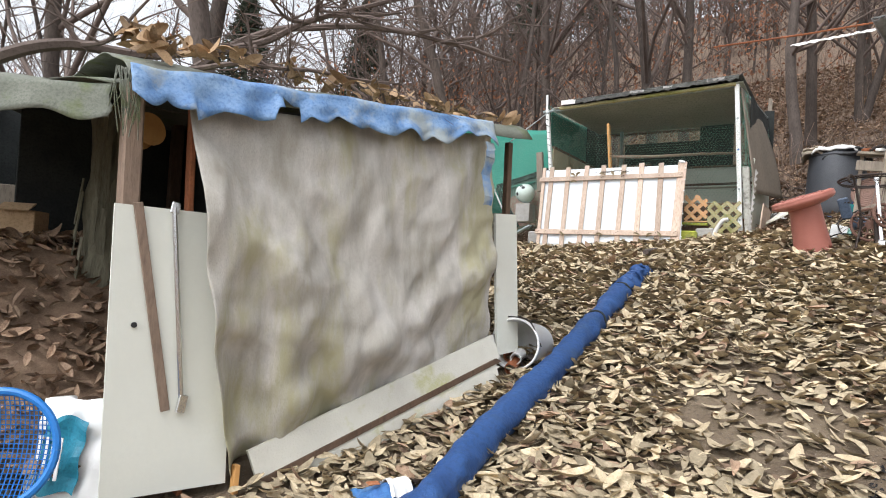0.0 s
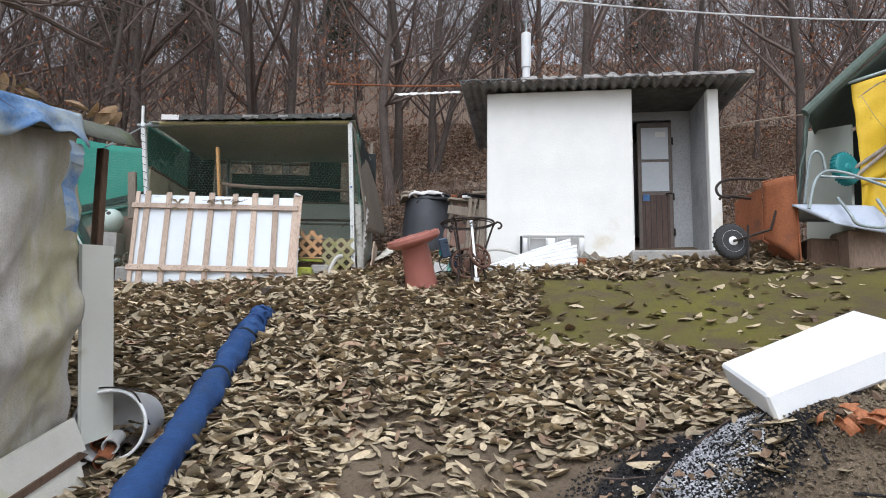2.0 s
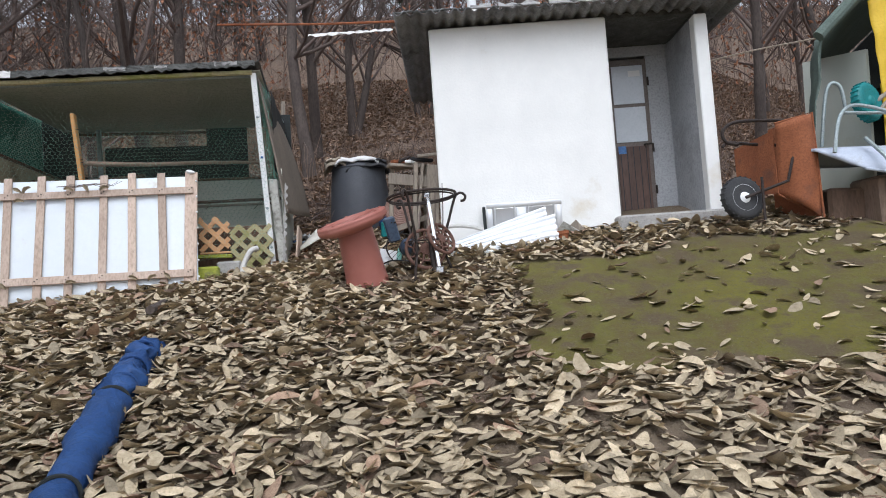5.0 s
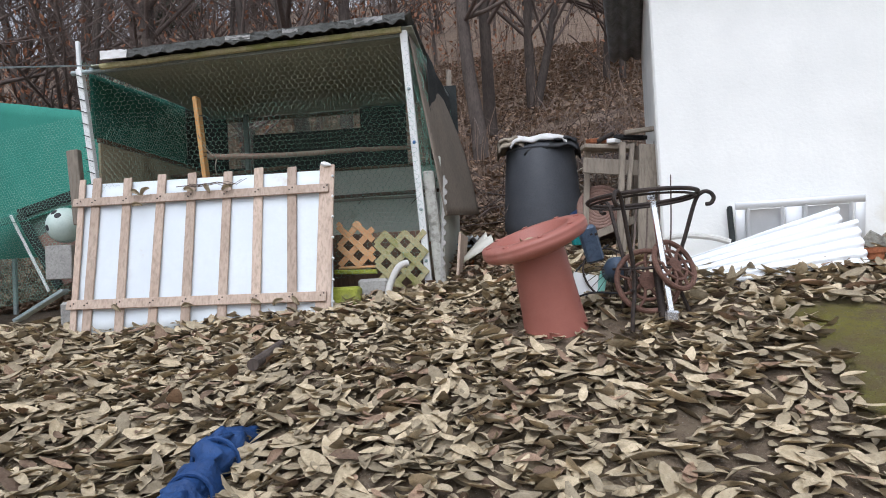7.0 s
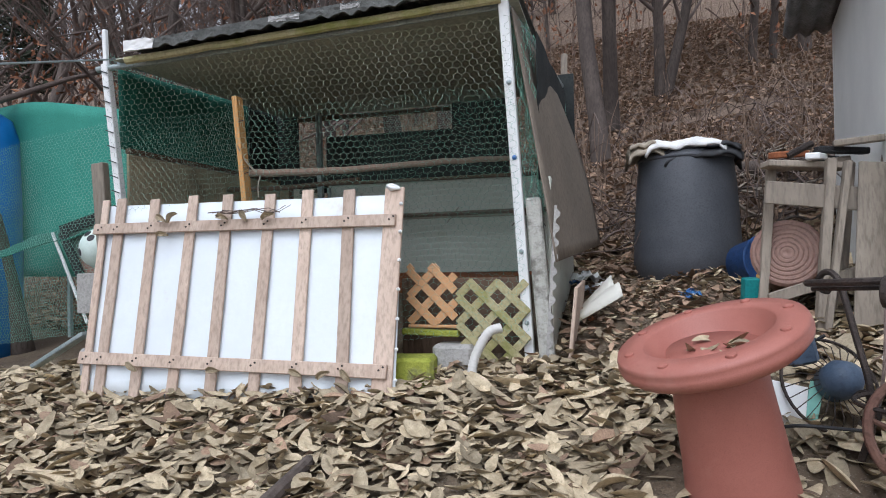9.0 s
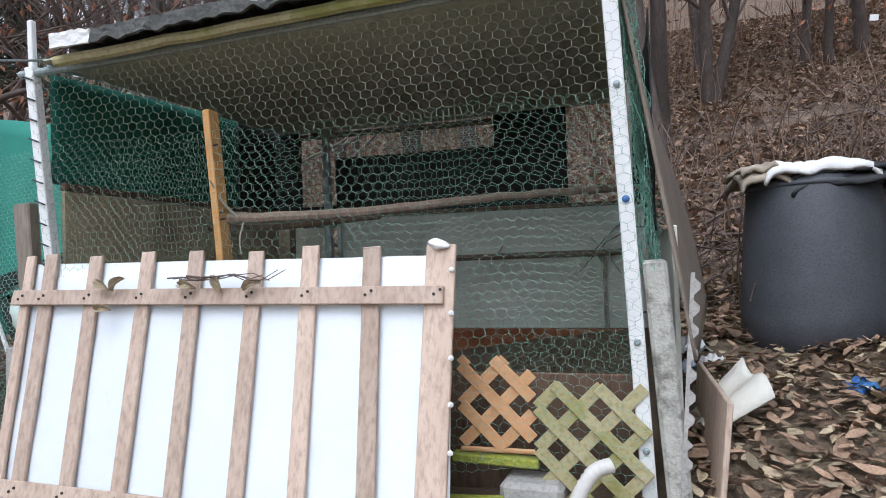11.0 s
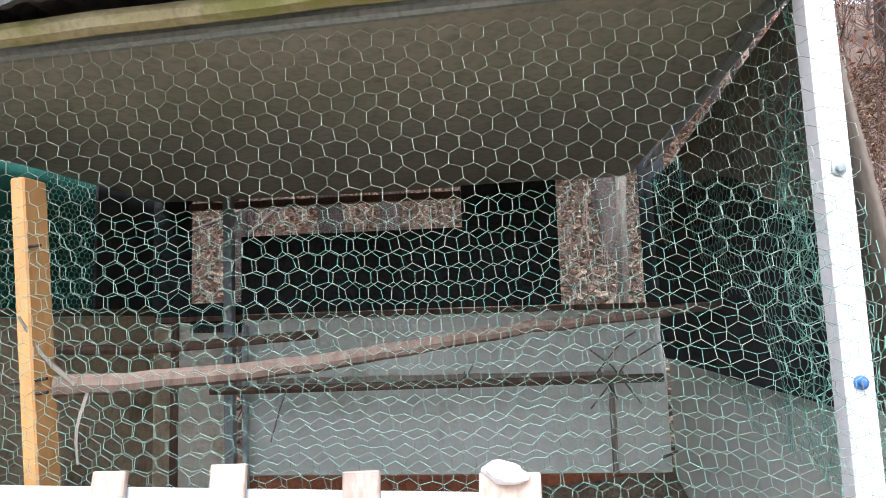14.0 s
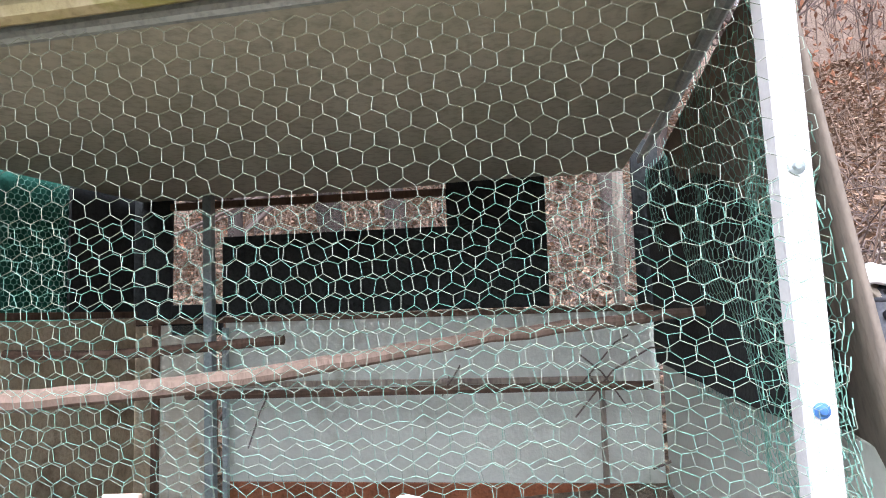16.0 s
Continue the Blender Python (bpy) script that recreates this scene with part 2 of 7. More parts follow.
M["far_twig"] = mat("far_brown_twigs", (0.125, 0.088, 0.07), (0.2, 0.145, 0.115), 1.2, 0.95, 0.2, 30, island=0.35)
M["twig"] = mat("dry_twig", (0.10, 0.073, 0.062), (0.16, 0.12, 0.10), 5, 0.9, 0.3, 60, vary=0.2)
M["leaf"] = mat("dry_magnolia_leaf", (0.33, 0.26, 0.16), (0.55, 0.455, 0.31), 30, 0.75, 0.3, 120, island=0.42)
M["leaf_tan"] = mat("tan_roof_leaf", (0.3, 0.19, 0.1), (0.42, 0.29, 0.17), 25, 0.8, 0.3, 120, island=0.4)
M["leaf_brown"] = mat("brown_fallen_leaf", (0.2, 0.125, 0.08), (0.34, 0.235, 0.155), 25, 0.8, 0.3, 120, island=0.55)
M["leaf_rust"] = mat("rusty_oak_leaf", (0.2, 0.085, 0.045), (0.3, 0.14, 0.075), 6, 0.85, 0.2, 60, island=0.5)
M["grass_dry"] = mat("dry_grass", (0.15, 0.10, 0.07), (0.25, 0.175, 0.125), 6, 0.9, 0.2, 60, island=0.4)
M["peel"] = mat("orange_peel_scraps", (0.4, 0.12, 0.04), (0.5, 0.24, 0.12), 14, 0.7, 0.4, 60, island=0.3)
M["cardboard"] = mat("cardboard", (0.36, 0.24, 0.13), (0.44, 0.3, 0.18), 5, 0.85, 0.2, 60)
M["print_teal"] = mat("teal_print", (0.02, 0.2, 0.3), (0.03, 0.25, 0.36), 9, 0.5, 0.1, 60)
M["print_blue"] = mat("blue_print", (0.04, 0.12, 0.34), (0.08, 0.22, 0.45), 9, 0.35, 0.2, 60)
M["door_brown"] = mat("brown_door_panel", (0.075, 0.042, 0.03), (0.12, 0.07, 0.05), 8, 0.5, 0.2, 60, stretch=(1, 1, 0.15))
M["door_frame"] = mat("brown_aluminium", (0.13, 0.105, 0.09), (0.17, 0.14, 0.12), 8, 0.45, 0.05, 60, metal=0.3)
M["glass_fog"] = mat("frosted_pane", (0.5, 0.53, 0.55), (0.58, 0.6, 0.62), 3, 0.12, 0.05, 40, spec=0.5)
M["grey_tube"] = mat("grey_plastic_tube", (0.52, 0.5, 0.46), (0.6, 0.58, 0.54), 6, 0.6, 0.2, 60)
M["float_pale"] = mat("pale_mint_shell", (0.5, 0.6, 0.54), (0.62, 0.7, 0.64), 6, 0.5, 0.1, 60)
M["mint"] = mat("mint_hose", (0.2, 0.45, 0.38), (0.25, 0.5, 0.43), 6, 0.5, 0.1, 60)


# ---- small builders ----
def V(*a):
    return Vector(a)


def thing(name, m, label, category, group="", kind=""):
    ob = new(name)
    ob.empty_display_size = 0.1
    ob.matrix_world = m
    return tagged(ob, label, category, group, kind)


def part(name, bm, material, parent=None, label="", smooth=False):
    if isinstance(bm, bmesh.types.BMesh):
        me = bpy.data.meshes.new(name)
        bm.to_mesh(me)
        bm.free()
    else:
        me = bm
    if not me.materials:
        me.materials.append(M[material])
    if smooth:
        me.polygons.foreach_set("use_smooth", [True] * len(me.polygons))
    ob = new(name, me)
    if parent:
        ob.parent = parent
    if label:
        ob["label"] = label
    return ob


def mesh_of(verts, faces, material):
    me = bpy.data.meshes.new("pieces")
    me.from_pydata(verts, [], faces)
    me.materials.append(M[material])
    return me


def add_box(bm, size, m=None, bevel=0.0):
    r = bmesh.ops.create_cube(bm, size=1.0, matrix=(m or Matrix()) @ Matrix.Diagonal((*size, 1)))
    if bevel:
        es = list({e for v in r["verts"] for e in v.link_edges})
        bmesh.ops.bevel(bm, geom=es, offset=bevel, segments=1, affect="EDGES", profile=0.5)
    return bm


def box(size, at=(0, 0, 0), rot=(0, 0, 0), bevel=0.006):
    return add_box(bmesh.new(), size, pose(*at, *rot), bevel)


def bar(p, q, w, h, bevel=0.004, up=(0, 0, 1)):
    """A squared bar from p to q, w across and h along up."""
    p, q = Vector(p), Vector(q)
    d = (q - p)
    x = d.normalized()
    u = Vector(up)
    if abs(x.dot(u)) > 0.95:
        u = V(0, 1, 0)
    y = u.cross(x).normalized()
    z = x.cross(y)
    m = Matrix((x, y, z)).transposed().to_4x4()
    m.translation = (p + q) / 2
    return add_box(bmesh.new(), (d.length, w, h), m, bevel)


def add_tube(bm, pts, r, n=8, r_end=None, cap=True):
    pts = [Vector(p) for p in pts]
    rings = []
    k = len(pts)
    u = V(0, 0, 1)
    for i, p in enumerate(pts):
        t = (pts[min(i + 1, k - 1)] - pts[max(i - 1, 0)]).normalized()
        if abs(t.dot(u)) > 0.97:
            u = V(1, 0, 0) if abs(t.x) < 0.9 else V(0, 1, 0)
        a = t.cross(u).normalized()
        b = a.cross(t).normalized()
        u = b
        rr = r(i / max(k - 1, 1)) if callable(r) else (r + ((r_end if r_end is not None else r) - r) * i / max(k - 1, 1))
        rings.append([bm.verts.new(p + rr * (math.cos(2 * math.pi * j / n) * a + math.sin(2 * math.pi * j / n) * b)) for j in range(n)])
    for s, e in zip(rings, rings[1:]):
        for j in range(n):
            bm.faces.new((s[j], s[(j + 1) % n], e[(j + 1) % n], e[j]))
    if cap and n > 2:
        bm.faces.new(rings[0][::-1])
        bm.faces.new(rings[-1])
    return bm


def tube(pts, r, n=8, r_end=None):
    return add_tube(bmesh.new(), pts, r, n, r_end)


def curve(pts, steps=8):
    """A smooth line through the points."""
    pts = [Vector(p) for p in pts]
    out = []
    for i in range(len(pts) - 1):
        a, b = pts[i], pts[i + 1]
        p0, p3 = pts[max(i - 1, 0)], pts[min(i + 2, len(pts) - 1)]
        for s in range(steps):
            t = s / steps
            out.append(0.5 * ((2 * a) + (b - p0) * t + (2 * p0 - 5 * a + 4 * b - p3) * t * t + (3 * a - p0 - 3 * b + p3) * t ** 3))
    return out + [pts[-1]]


def lathe(profile, n=40, m=None):
    """Turns (radius, z) pairs about z."""
    bm = bmesh.new()
    rings = []
    for r, z in profile:
        rings.append([bm.verts.new(V(r * math.cos(2 * math.pi * j / n), r * math.sin(2 * math.pi * j / n), z)) for j in range(n)])
    for s, e in zip(rings, rings[1:]):
        for j in range(n):
            bm.faces.new((s[j], s[(j + 1) % n], e[(j + 1) % n], e[j]))
    bm.faces.new(rings[0][::-1])
    bm.faces.new(rings[-1])
    if m:
        bmesh.ops.transform(bm, matrix=m, verts=bm.verts)
    return bm


def sheet(f, nu, nv, thick=0.004, keep=None):
    """A sheet of cloth or board: f(u, v) over the unit square, with thickness."""
    bm = bmesh.new()
    g = [[bm.verts.new(f(i / nu, j / nv)) for j in range(nv + 1)] for i in range(nu + 1)]
    fs = []
    for i in range(nu):
        for j in range(nv):
            if keep is None or keep((i + 0.5) / nu, (j + 0.5) / nv):
                fs.append(bm.faces.new((g[i][j], g[i + 1][j], g[i + 1][j + 1], g[i][j + 1])))
    bmesh.ops.delete(bm, geom=[v for v in bm.verts if not v.link_faces], context="VERTS")
    if thick:
        bmesh.ops.solidify(bm, geom=list(bm.faces), thickness=thick)
    return bm


def n3(x, y, z=0.0):
    return noise.noise(V(x, y, z))


def ring_pts(c, r, n=28, m=None, a0=0.0, a1=360.0):
    pts = [V(c[0] + r * math.cos(radians(a0 + (a1 - a0) * i / n)), c[1] + r * math.sin(radians(a0 + (a1 - a0) * i / n)), c[2]) for i in range(n + 1)]
    return [m @ p for p in pts] if m else pts


def strip_mesh(segments, r, material, n=3):
    """Many straight wires in one mesh."""
    vs, fs = [], []
    for p, q in segments:
        t = q - p
        t.normalize()
        u = V(0, 0, 1) if abs(t.z) < 0.9 else V(1, 0, 0)
        a = t.cross(u).normalized()
        b = t.cross(a)
        k = len(vs)
        for e in (p, q):
            for j in range(n):
                ang = 2 * math.pi * j / n
                vs.append(e + r * (math.cos(ang) * a + math.sin(ang) * b))
        for j in range(n):
            fs.append((k + j, k + (j + 1) % n, k + n + (j + 1) % n, k + n + j))
    return mesh_of([tuple(v) for v in vs], fs, material)


def hex_wires(width, height, cell, f, keep=None, wob=0.0, seed=1):
    """Twisted hexagonal wire netting mapped by f(x, z)."""
    rnd = random.Random(seed)
    pts, segs = {}, []
    w, h = cell, cell * 0.95
    cols, rows = int(width / w) + 2, int(height / (h * 0.75)) + 2
    def at(x, z):
        key = (round(x * 2000), round(z * 2000))
        if key not in pts:
            pts[key] = f(x + rnd.uniform(-wob, wob), z + rnd.uniform(-wob, wob))
        return pts[key]
    for j in range(rows):
        for i in range(cols):
            x0 = i * w + (w / 2 if j % 2 else 0)
            z0 = j * h * 0.75
            a, b, c, d = (x0, z0 + h * 0.25), (x0 + w / 2, z0), (x0 + w, z0 + h * 0.25), (x0, z0 + h * 0.75)
            for p, q in ((a, b), (b, c), (a, d)):
                if max(p[0], q[0]) <= width and max(p[1], q[1]) <= height and min(p[0], q[0]) >= 0:
                    if keep is None or keep((p[0] + q[0]) / 2, (p[1] + q[1]) / 2):
                        segs.append((at(*p), at(*q)))
    return segs


# ---- ground ----
def uphill(x, y):
    return 0.62 * x + 0.78 * y


def ground_z(x, y):
    cx, cy = min(max(x, -2.0), 8.5), min(max(y, 0.0), 10.5)
    z = (0.22467 + 0.05045 * cx - 0.01408 * cy + 0.03279 * cx * cx + 0.02956 * cx * cy + 0.04154 * cy * cy
         - 0.00164 * cx ** 3 - 0.00183 * cx * cx * cy - 0.00223 * cx * cy * cy - 0.00224 * cy ** 3)
    z += 0.70 * math.exp(-((x - 2.8) ** 2 + (y - 2.2) ** 2) / 0.5)
    ex, ey = x - cx, y - cy
    z += 0.06 * ex + 0.05 * ey if uphill(ex, ey) < 0 else 0.02 * min(uphill(ex, ey), 3)
    w = max(uphill(x, y) - 10.2, 0.65 * (y - 12.0))
    if w > 0:
        z += 0.33 * w * min(1.0, w / 3.0) + 0.19 * max(0.0, min(w, 45) - 7)
    return z


def hill_swell(x, y):
    """Slow swell of the hillside outside the yard."""
    if -5.7 < x < 10.5 and -2.8 < y < 13 or uphill(x, y) < 12:
        return 0.0
    return 0.5 * noise.noise(Vector((x * 0.15, y * 0.15, 0.0)))


def on_ground(x, y, dz=0.0, rz=0.0):
    return pose(x, y, ground_z(x, y) + dz, 0, 0, rz)


COOP = pose(1.68, 9.88, 2.3, 0, 0, -33.4)
SHED = pose(5.3, 7.31, 2.59, 0, 0, -44.6)
TARP = pose(-1.583, 3.335, 0, 0, 0, 40)


def ground_material():
    """Soil, moss, burnt soil and forest floor in one material, laid out by the mesh's own masks."""
    m = bpy.data.materials.new("yard_ground")
    m.use_nodes = True
    n, l = m.node_tree.nodes, m.node_tree.links
    b = n["Principled BSDF"]
    b.inputs["Roughness"].default_value = 0.95
    b.inputs["Specular IOR Level"].default_value = 0.2
    tc = n.new("ShaderNodeTexCoord")
    def tex(scale, detail=6):
        t = n.new("ShaderNodeTexNoise")
        t.inputs["Scale"].default_value, t.inputs["Detail"].default_value, t.inputs["Roughness"].default_value = scale, detail, 0.65
        l.new(tc.outputs["Object"], t.inputs["Vector"])
        return t.outputs["Fac"]
    def ramp(v, lo, hi):
        r = n.new("ShaderNodeMapRange")
        r.inputs[1].default_value, r.inputs[2].default_value = lo, hi
        l.new(v, r.inputs[0])
        return r.outputs[0]
    def mix(f, a, c):
        x = n.new("ShaderNodeMix")
        x.data_type = "RGBA"
        l.new(f, x.inputs[0])
        for sock, v in ((x.inputs[6], a), (x.inputs[7], c)):
            if isinstance(v, tuple):
                sock.default_value = (*v, 1)
            else:
                l.new(v, sock)
        return x.outputs[2]
    def add(a, c, op="ADD"):
        x = n.new("ShaderNodeMath")
        x.operation = op
        for sock, v in ((x.inputs[0], a), (x.inputs[1], c)):
            if isinstance(v, float):
                sock.default_value = v
            else:
                l.new(v, sock)
        return x.outputs[0]
    def mask(name, spread=0.45):
        at = n.new("ShaderNodeAttribute")
        at.attribute_name = name
        return ramp(add(at.outputs["Fac"], add(add(mid, -0.5), spread, "MULTIPLY")), 0.35, 0.65)
    big, mid, fine, grit = tex(1.3), tex(7), tex(38), tex(160, 3)
    soil = mix(ramp(big, 0.35, 0.65), (0.13, 0.095, 0.065), (0.22, 0.17, 0.115))
    soil = mix(ramp(fine, 0.5, 0.75), soil, (0.085, 0.062, 0.045))
    soil = mix(ramp(grit, 0.62, 0.7), soil, (0.36, 0.33, 0.29))
    moss = mix(ramp(mid, 0.35, 0.62), (0.12, 0.085, 0.04), (0.14, 0.13, 0.03))
    moss = mix(ramp(big, 0.48, 0.62), moss, (0.17, 0.155, 0.025))
    moss = mix(ramp(tex(2.6), 0.5, 0.6), moss, (0.115, 0.085, 0.05))
    moss = mix(ramp(fine, 0.5, 0.68), moss, (0.145, 0.125, 0.06))
    moss = mix(ramp(grit, 0.57, 0.66), moss, (0.07, 0.055, 0.03))
    moss = mix(ramp(tex(95, 4), 0.64, 0.7), moss, (0.26, 0.23, 0.17))
    wood = mix(ramp(mid, 0.35, 0.65), (0.13, 0.092, 0.068), (0.28, 0.205, 0.15))
    wood = mix(ramp(fine, 0.5, 0.72), wood, (0.07, 0.045, 0.035))
    burnt = mix(ramp(fine, 0.4, 0.7), (0.012, 0.012, 0.014), (0.05, 0.045, 0.042))
    burnt = mix(ramp(grit, 0.64, 0.72), burnt, (0.3, 0.3, 0.31))
    col = mix(mask("moss"), soil, moss)
    col = mix(mask("forest"), col, wood)
    col = mix(mask("burnt"), col, burnt)
    l.new(col, b.inputs["Base Color"])
    bp = n.new("ShaderNodeBump")
    bp.inputs["Strength"].default_value, bp.inputs["Distance"].default_value = 0.9, 0.02
    l.new(add(add(mid, fine), add(grit, 0.5, "MULTIPLY")), bp.inputs["Height"])
    l.new(bp.outputs[0], b.inputs["Normal"])
    return m


def build_ground():
    xs = np.concatenate([np.linspace(-80, -6, 24), np.linspace(-5.7, 10.5, 140), np.linspace(11, 95, 50)])
    ys = np.concatenate([np.linspace(-80, -3, 22), np.linspace(-2.8, 13, 140), np.linspace(13.5, 100, 50)])
    vs, fs = [], []
    for x in xs:
        for y in ys:
            z = ground_z(x, y)
            near = -5.7 < x < 10.5 and -2.8 < y < 13
            z += (0.03 * n3(x * 1.1, y * 1.1) + 0.012 * n3(x * 4, y * 4)) if near else hill_swell(x, y)
            vs.append((x, y, z))
    k = len(ys)
    for i in range(len(xs) - 1):
        for j in range(k - 1):
            fs.append((i * k + j, (i + 1) * k + j, (i + 1) * k + j + 1, i * k + j + 1))
    me = bpy.data.meshes.new("ground")
    me.from_pydata(vs, [], fs)
    masks = {k: [] for k in ("moss", "forest", "burnt")}
    for x, y, _ in vs:
        wob = 0.5 * n3(x * 1.3, y * 1.3) + 0.25 * n3(x * 5, y * 5)
        fire = 1.0 - ((x - 2.62) / 0.8) ** 2 - ((y - 2.75) / 0.55) ** 2 + wob
        across, along = 0.70 * (x - 5.5) + 0.72 * (y - 4.2), 0.72 * (x - 5.5) - 0.70 * (y - 4.2)
        moss = min(1.45 - abs(across - 0.1), along + 2.1, 3.4 - along) + 0.5 * wob
        wood = max(uphill(x, y) - 11.0, -4 - x, -4 - y, x - 11) + wob
        for k, v in (("burnt", fire * 2), ("moss", moss * 1.6), ("forest", wood)):
            masks[k].append(min(max(v, 0.0), 1.0))
    for k, v in masks.items():
        me.attributes.new(k, "FLOAT", "POINT").data.foreach_set("value", v)
    me.materials.append(ground_material())
    me.polygons.foreach_set("use_smooth", [True] * len(me.polygons))
    tagged(new("ground", me), "sloping yard of brown soil and green moss below a wooded hillside", "ground", kind="structure")


build_ground()


# ---- the white shed ----
def corrugated(x0, x1, y0, y1, z, pitch=0.13, amp=0.022, along="y", thick=0.006, sag=0.0):
    """A wavy sheet; its waves run along y, or along x."""
    nx = int((x1 - x0) / (pitch / 6 if along == "y" else 0.25)) + 1
    ny = int((y1 - y0) / (0.25 if along == "y" else pitch / 6)) + 1
    def f(u, v):
        x, y = x0 + u * (x1 - x0), y0 + v * (y1 - y0)
        w = x if along == "y" else y
        return V(x, y, z(x, y) + amp * math.sin(2 * math.pi * w / pitch) + sag * n3(x * 3, y * 3))
    return sheet(f, nx, ny, thick)


def white_shed():
    s = thing("white_shed", SHED, "small limewashed white block shed with recessed doorway and corrugated roof", "shed")
    # front wall with thickness, its outline worn at the corners
    part("front_wall", box((1.88, 0.14, 2.9), (0.94, 0.07, 0.82), bevel=0.015), "white_wall", s)
    part("side_wall", box((0.14, 2.26, 2.9), (0.07, 1.27, 0.82), bevel=0.012), "white_wall", s)
    part("back_wall", box((2.95, 0.14, 2.9), (1.475, 2.47, 0.82), bevel=0.012), "white_wall", s)
    part("recess_wall", box((0.1, 0.86, 2.72), (1.83, 0.572, 0.91), bevel=0.008), "grey_wall", s, "bare grey rendered wall")
    part("pillar", box((0.14, 0.14, 2.7), (2.88, 0.071, 0.88), bevel=0.012), "white_wall", s)
    part("outer_wall", box((0.13, 2.255, 2.7), (2.88, 1.272, 0.88), bevel=0.01), "grey_wall", s, "bare grey rendered wall")
    part("door_lintel", box((1.06, 0.1, 0.16), (2.345, 0.95, 2.2), bevel=0.006), "grey_wall", s)
    part("side_panel", box((0.26, 0.1, 2.12), (2.685, 0.952, 1.06), bevel=0.006), "grey_wall", s)
    part("step", box((1.12, 1.1, 0.62), (2.36, 0.36, -0.18), bevel=0.02), "concrete", s, "worn concrete doorstep")
    part("recess_ceiling", box((1.0, 0.95, 0.05), (2.32, 0.49, 2.27), bevel=0.0), "roof_dark", s)
    part("roof", corrugated(-0.34, 3.3, -0.3, 2.75, lambda x, y: 2.31 - 0.012 * y - 0.012 * (x - 1.5), pitch=0.13, amp=0.026, along="y"), "asbestos", s, "mouldy grey corrugated cement roof", True)
    part("roof_edge", sheet(lambda u, v: V(-0.33 + 3.62 * u, -0.3 + 0.16 * v + 0.03 * n3(u * 30, v), 2.345 - 0.035 * u + 0.075 * v + 0.03 * n3(u * 22, 3 + v) * v), 160, 5, 0.015), "roof_dark", s, "torn dark roofing felt edge")
    part("crumbled_edge", sheet(lambda u, v: V(0.45 + 2.85 * u, -0.318 + 0.05 * v + 0.012 * n3(u * 40, v * 3), 2.325 - 0.03 * u + (0.055 + 0.05 * n3(u * 26, 9)) * v), 150, 4, 0.012, lambda u, v: n3(u * 17, 4.0) > -0.25), "roof_pale", s, "pale crumbled cement along the roof edge")
    # chimney pipe
    part("chimney_pipe", lathe([(0.055, 2.3), (0.055, 2.85), (0.068, 2.86), (0.068, 3.37), (0.02, 3.40)], 24, pose(0.52, 0.6, 0)), "white_plastic", s, "white plastic vent pipe")
    part("vent_cap", lathe([(0.01, 3.37), (0.012, 3.55), (0.03, 3.56), (0.005, 3.6)], 12, pose(0.52, 0.6, 0)), "galv", s)
    d = part("door", box((0.47, 0.04, 1.9), (2.32, 0.95, 1.13), bevel=0.003), "door_frame", s, "brown half-glazed aluminium door")
    d.location = (0, -0.06, 0)
    part("lower_panel", box((0.37, 0.012, 0.76), (2.32, 0.924, 0.65), bevel=0.003), "door_brown", d)
    for i in range(5):
        part("groove", box((0.008, 0.006, 0.74), (2.17 + 0.075 * i, 0.916, 0.65), bevel=0), "black", d)
    part("kick_plate", box((0.37, 0.014, 0.09), (2.32, 0.923, 0.22), bevel=0.002), "wood_dark", d)
    part("glass_pane", box((0.37, 0.012, 0.42), (2.32, 0.924, 1.29), bevel=0.002), "glass_fog", d)
    part("glass_pane", box((0.37, 0.012, 0.46), (2.32, 0.924, 1.77), bevel=0.002), "glass_fog", d)
    part("paper_notice", box((0.14, 0.004, 0.07), (2.4, 0.915, 1.9), bevel=0), "cloth_white", d)
    part("blue_sticker", box((0.09, 0.004, 0.09), (2.19, 0.913, 0.99), bevel=0), "print_blue", d)
    part("door_handle", tube([(2.46, 0.92, 1.04), (2.46, 0.88, 1.04), (2.53, 0.875, 1.04)], 0.011), "iron", d)
    for z in (0.5, 1.0, 1.8):
        part("hinge", lathe([(0.012, -0.05), (0.012, 0.05)], 10, pose(2.56, 0.92, z)), "iron", d)
    # pipe reaching out of the roof with torn plastic
    p = thing("roof_pipe", SHED, "long rusty steel pipe lying out over the roof edge", "pipe")
    part("pipe", tube([(-2.35, 0.3, 2.62), (-1.2, 0.32, 2.55), (0.2, 0.33, 2.50)], 0.013), "rust", p)
    part("torn_plastic", sheet(lambda u, v: V(-1.35 + 0.95 * u, 0.32 + 0.05 * v, 2.44 + 0.07 * (v - 0.5) * (0.4 + abs(n3(u * 9, 2))) + 0.03 * n3(u * 14, v * 3)), 40, 5, 0.003), "cloth_white", p, "torn clear plastic film")


white_shed()


# ---- the chicken coop ----
def lattice(name, parent, x0, x1, z0, z1, y, material, step=0.155, w=0.046, turn=1.0):
    """Crossed slats cut to a rectangle, each its own piece."""
    for side in (1, -1):
        c = -2.0
        while c < 4.0:
            lo, hi = None, None
            pts = []
            for i in range(61):
                x = x0 + (x1 - x0) * i / 60
                z = z0 + (side * (x - x0) + c) * turn
                if z0 <= z <= z1:
                    pts.append(V(x, y + 0.006 * side, z))
            if len(pts) > 4:
                part(name, bar(pts[0], pts[-1], 0.01, w, 0.0015, up=(side * -0.7, 0, 0.7)), material, parent)
            c += step
    return parent


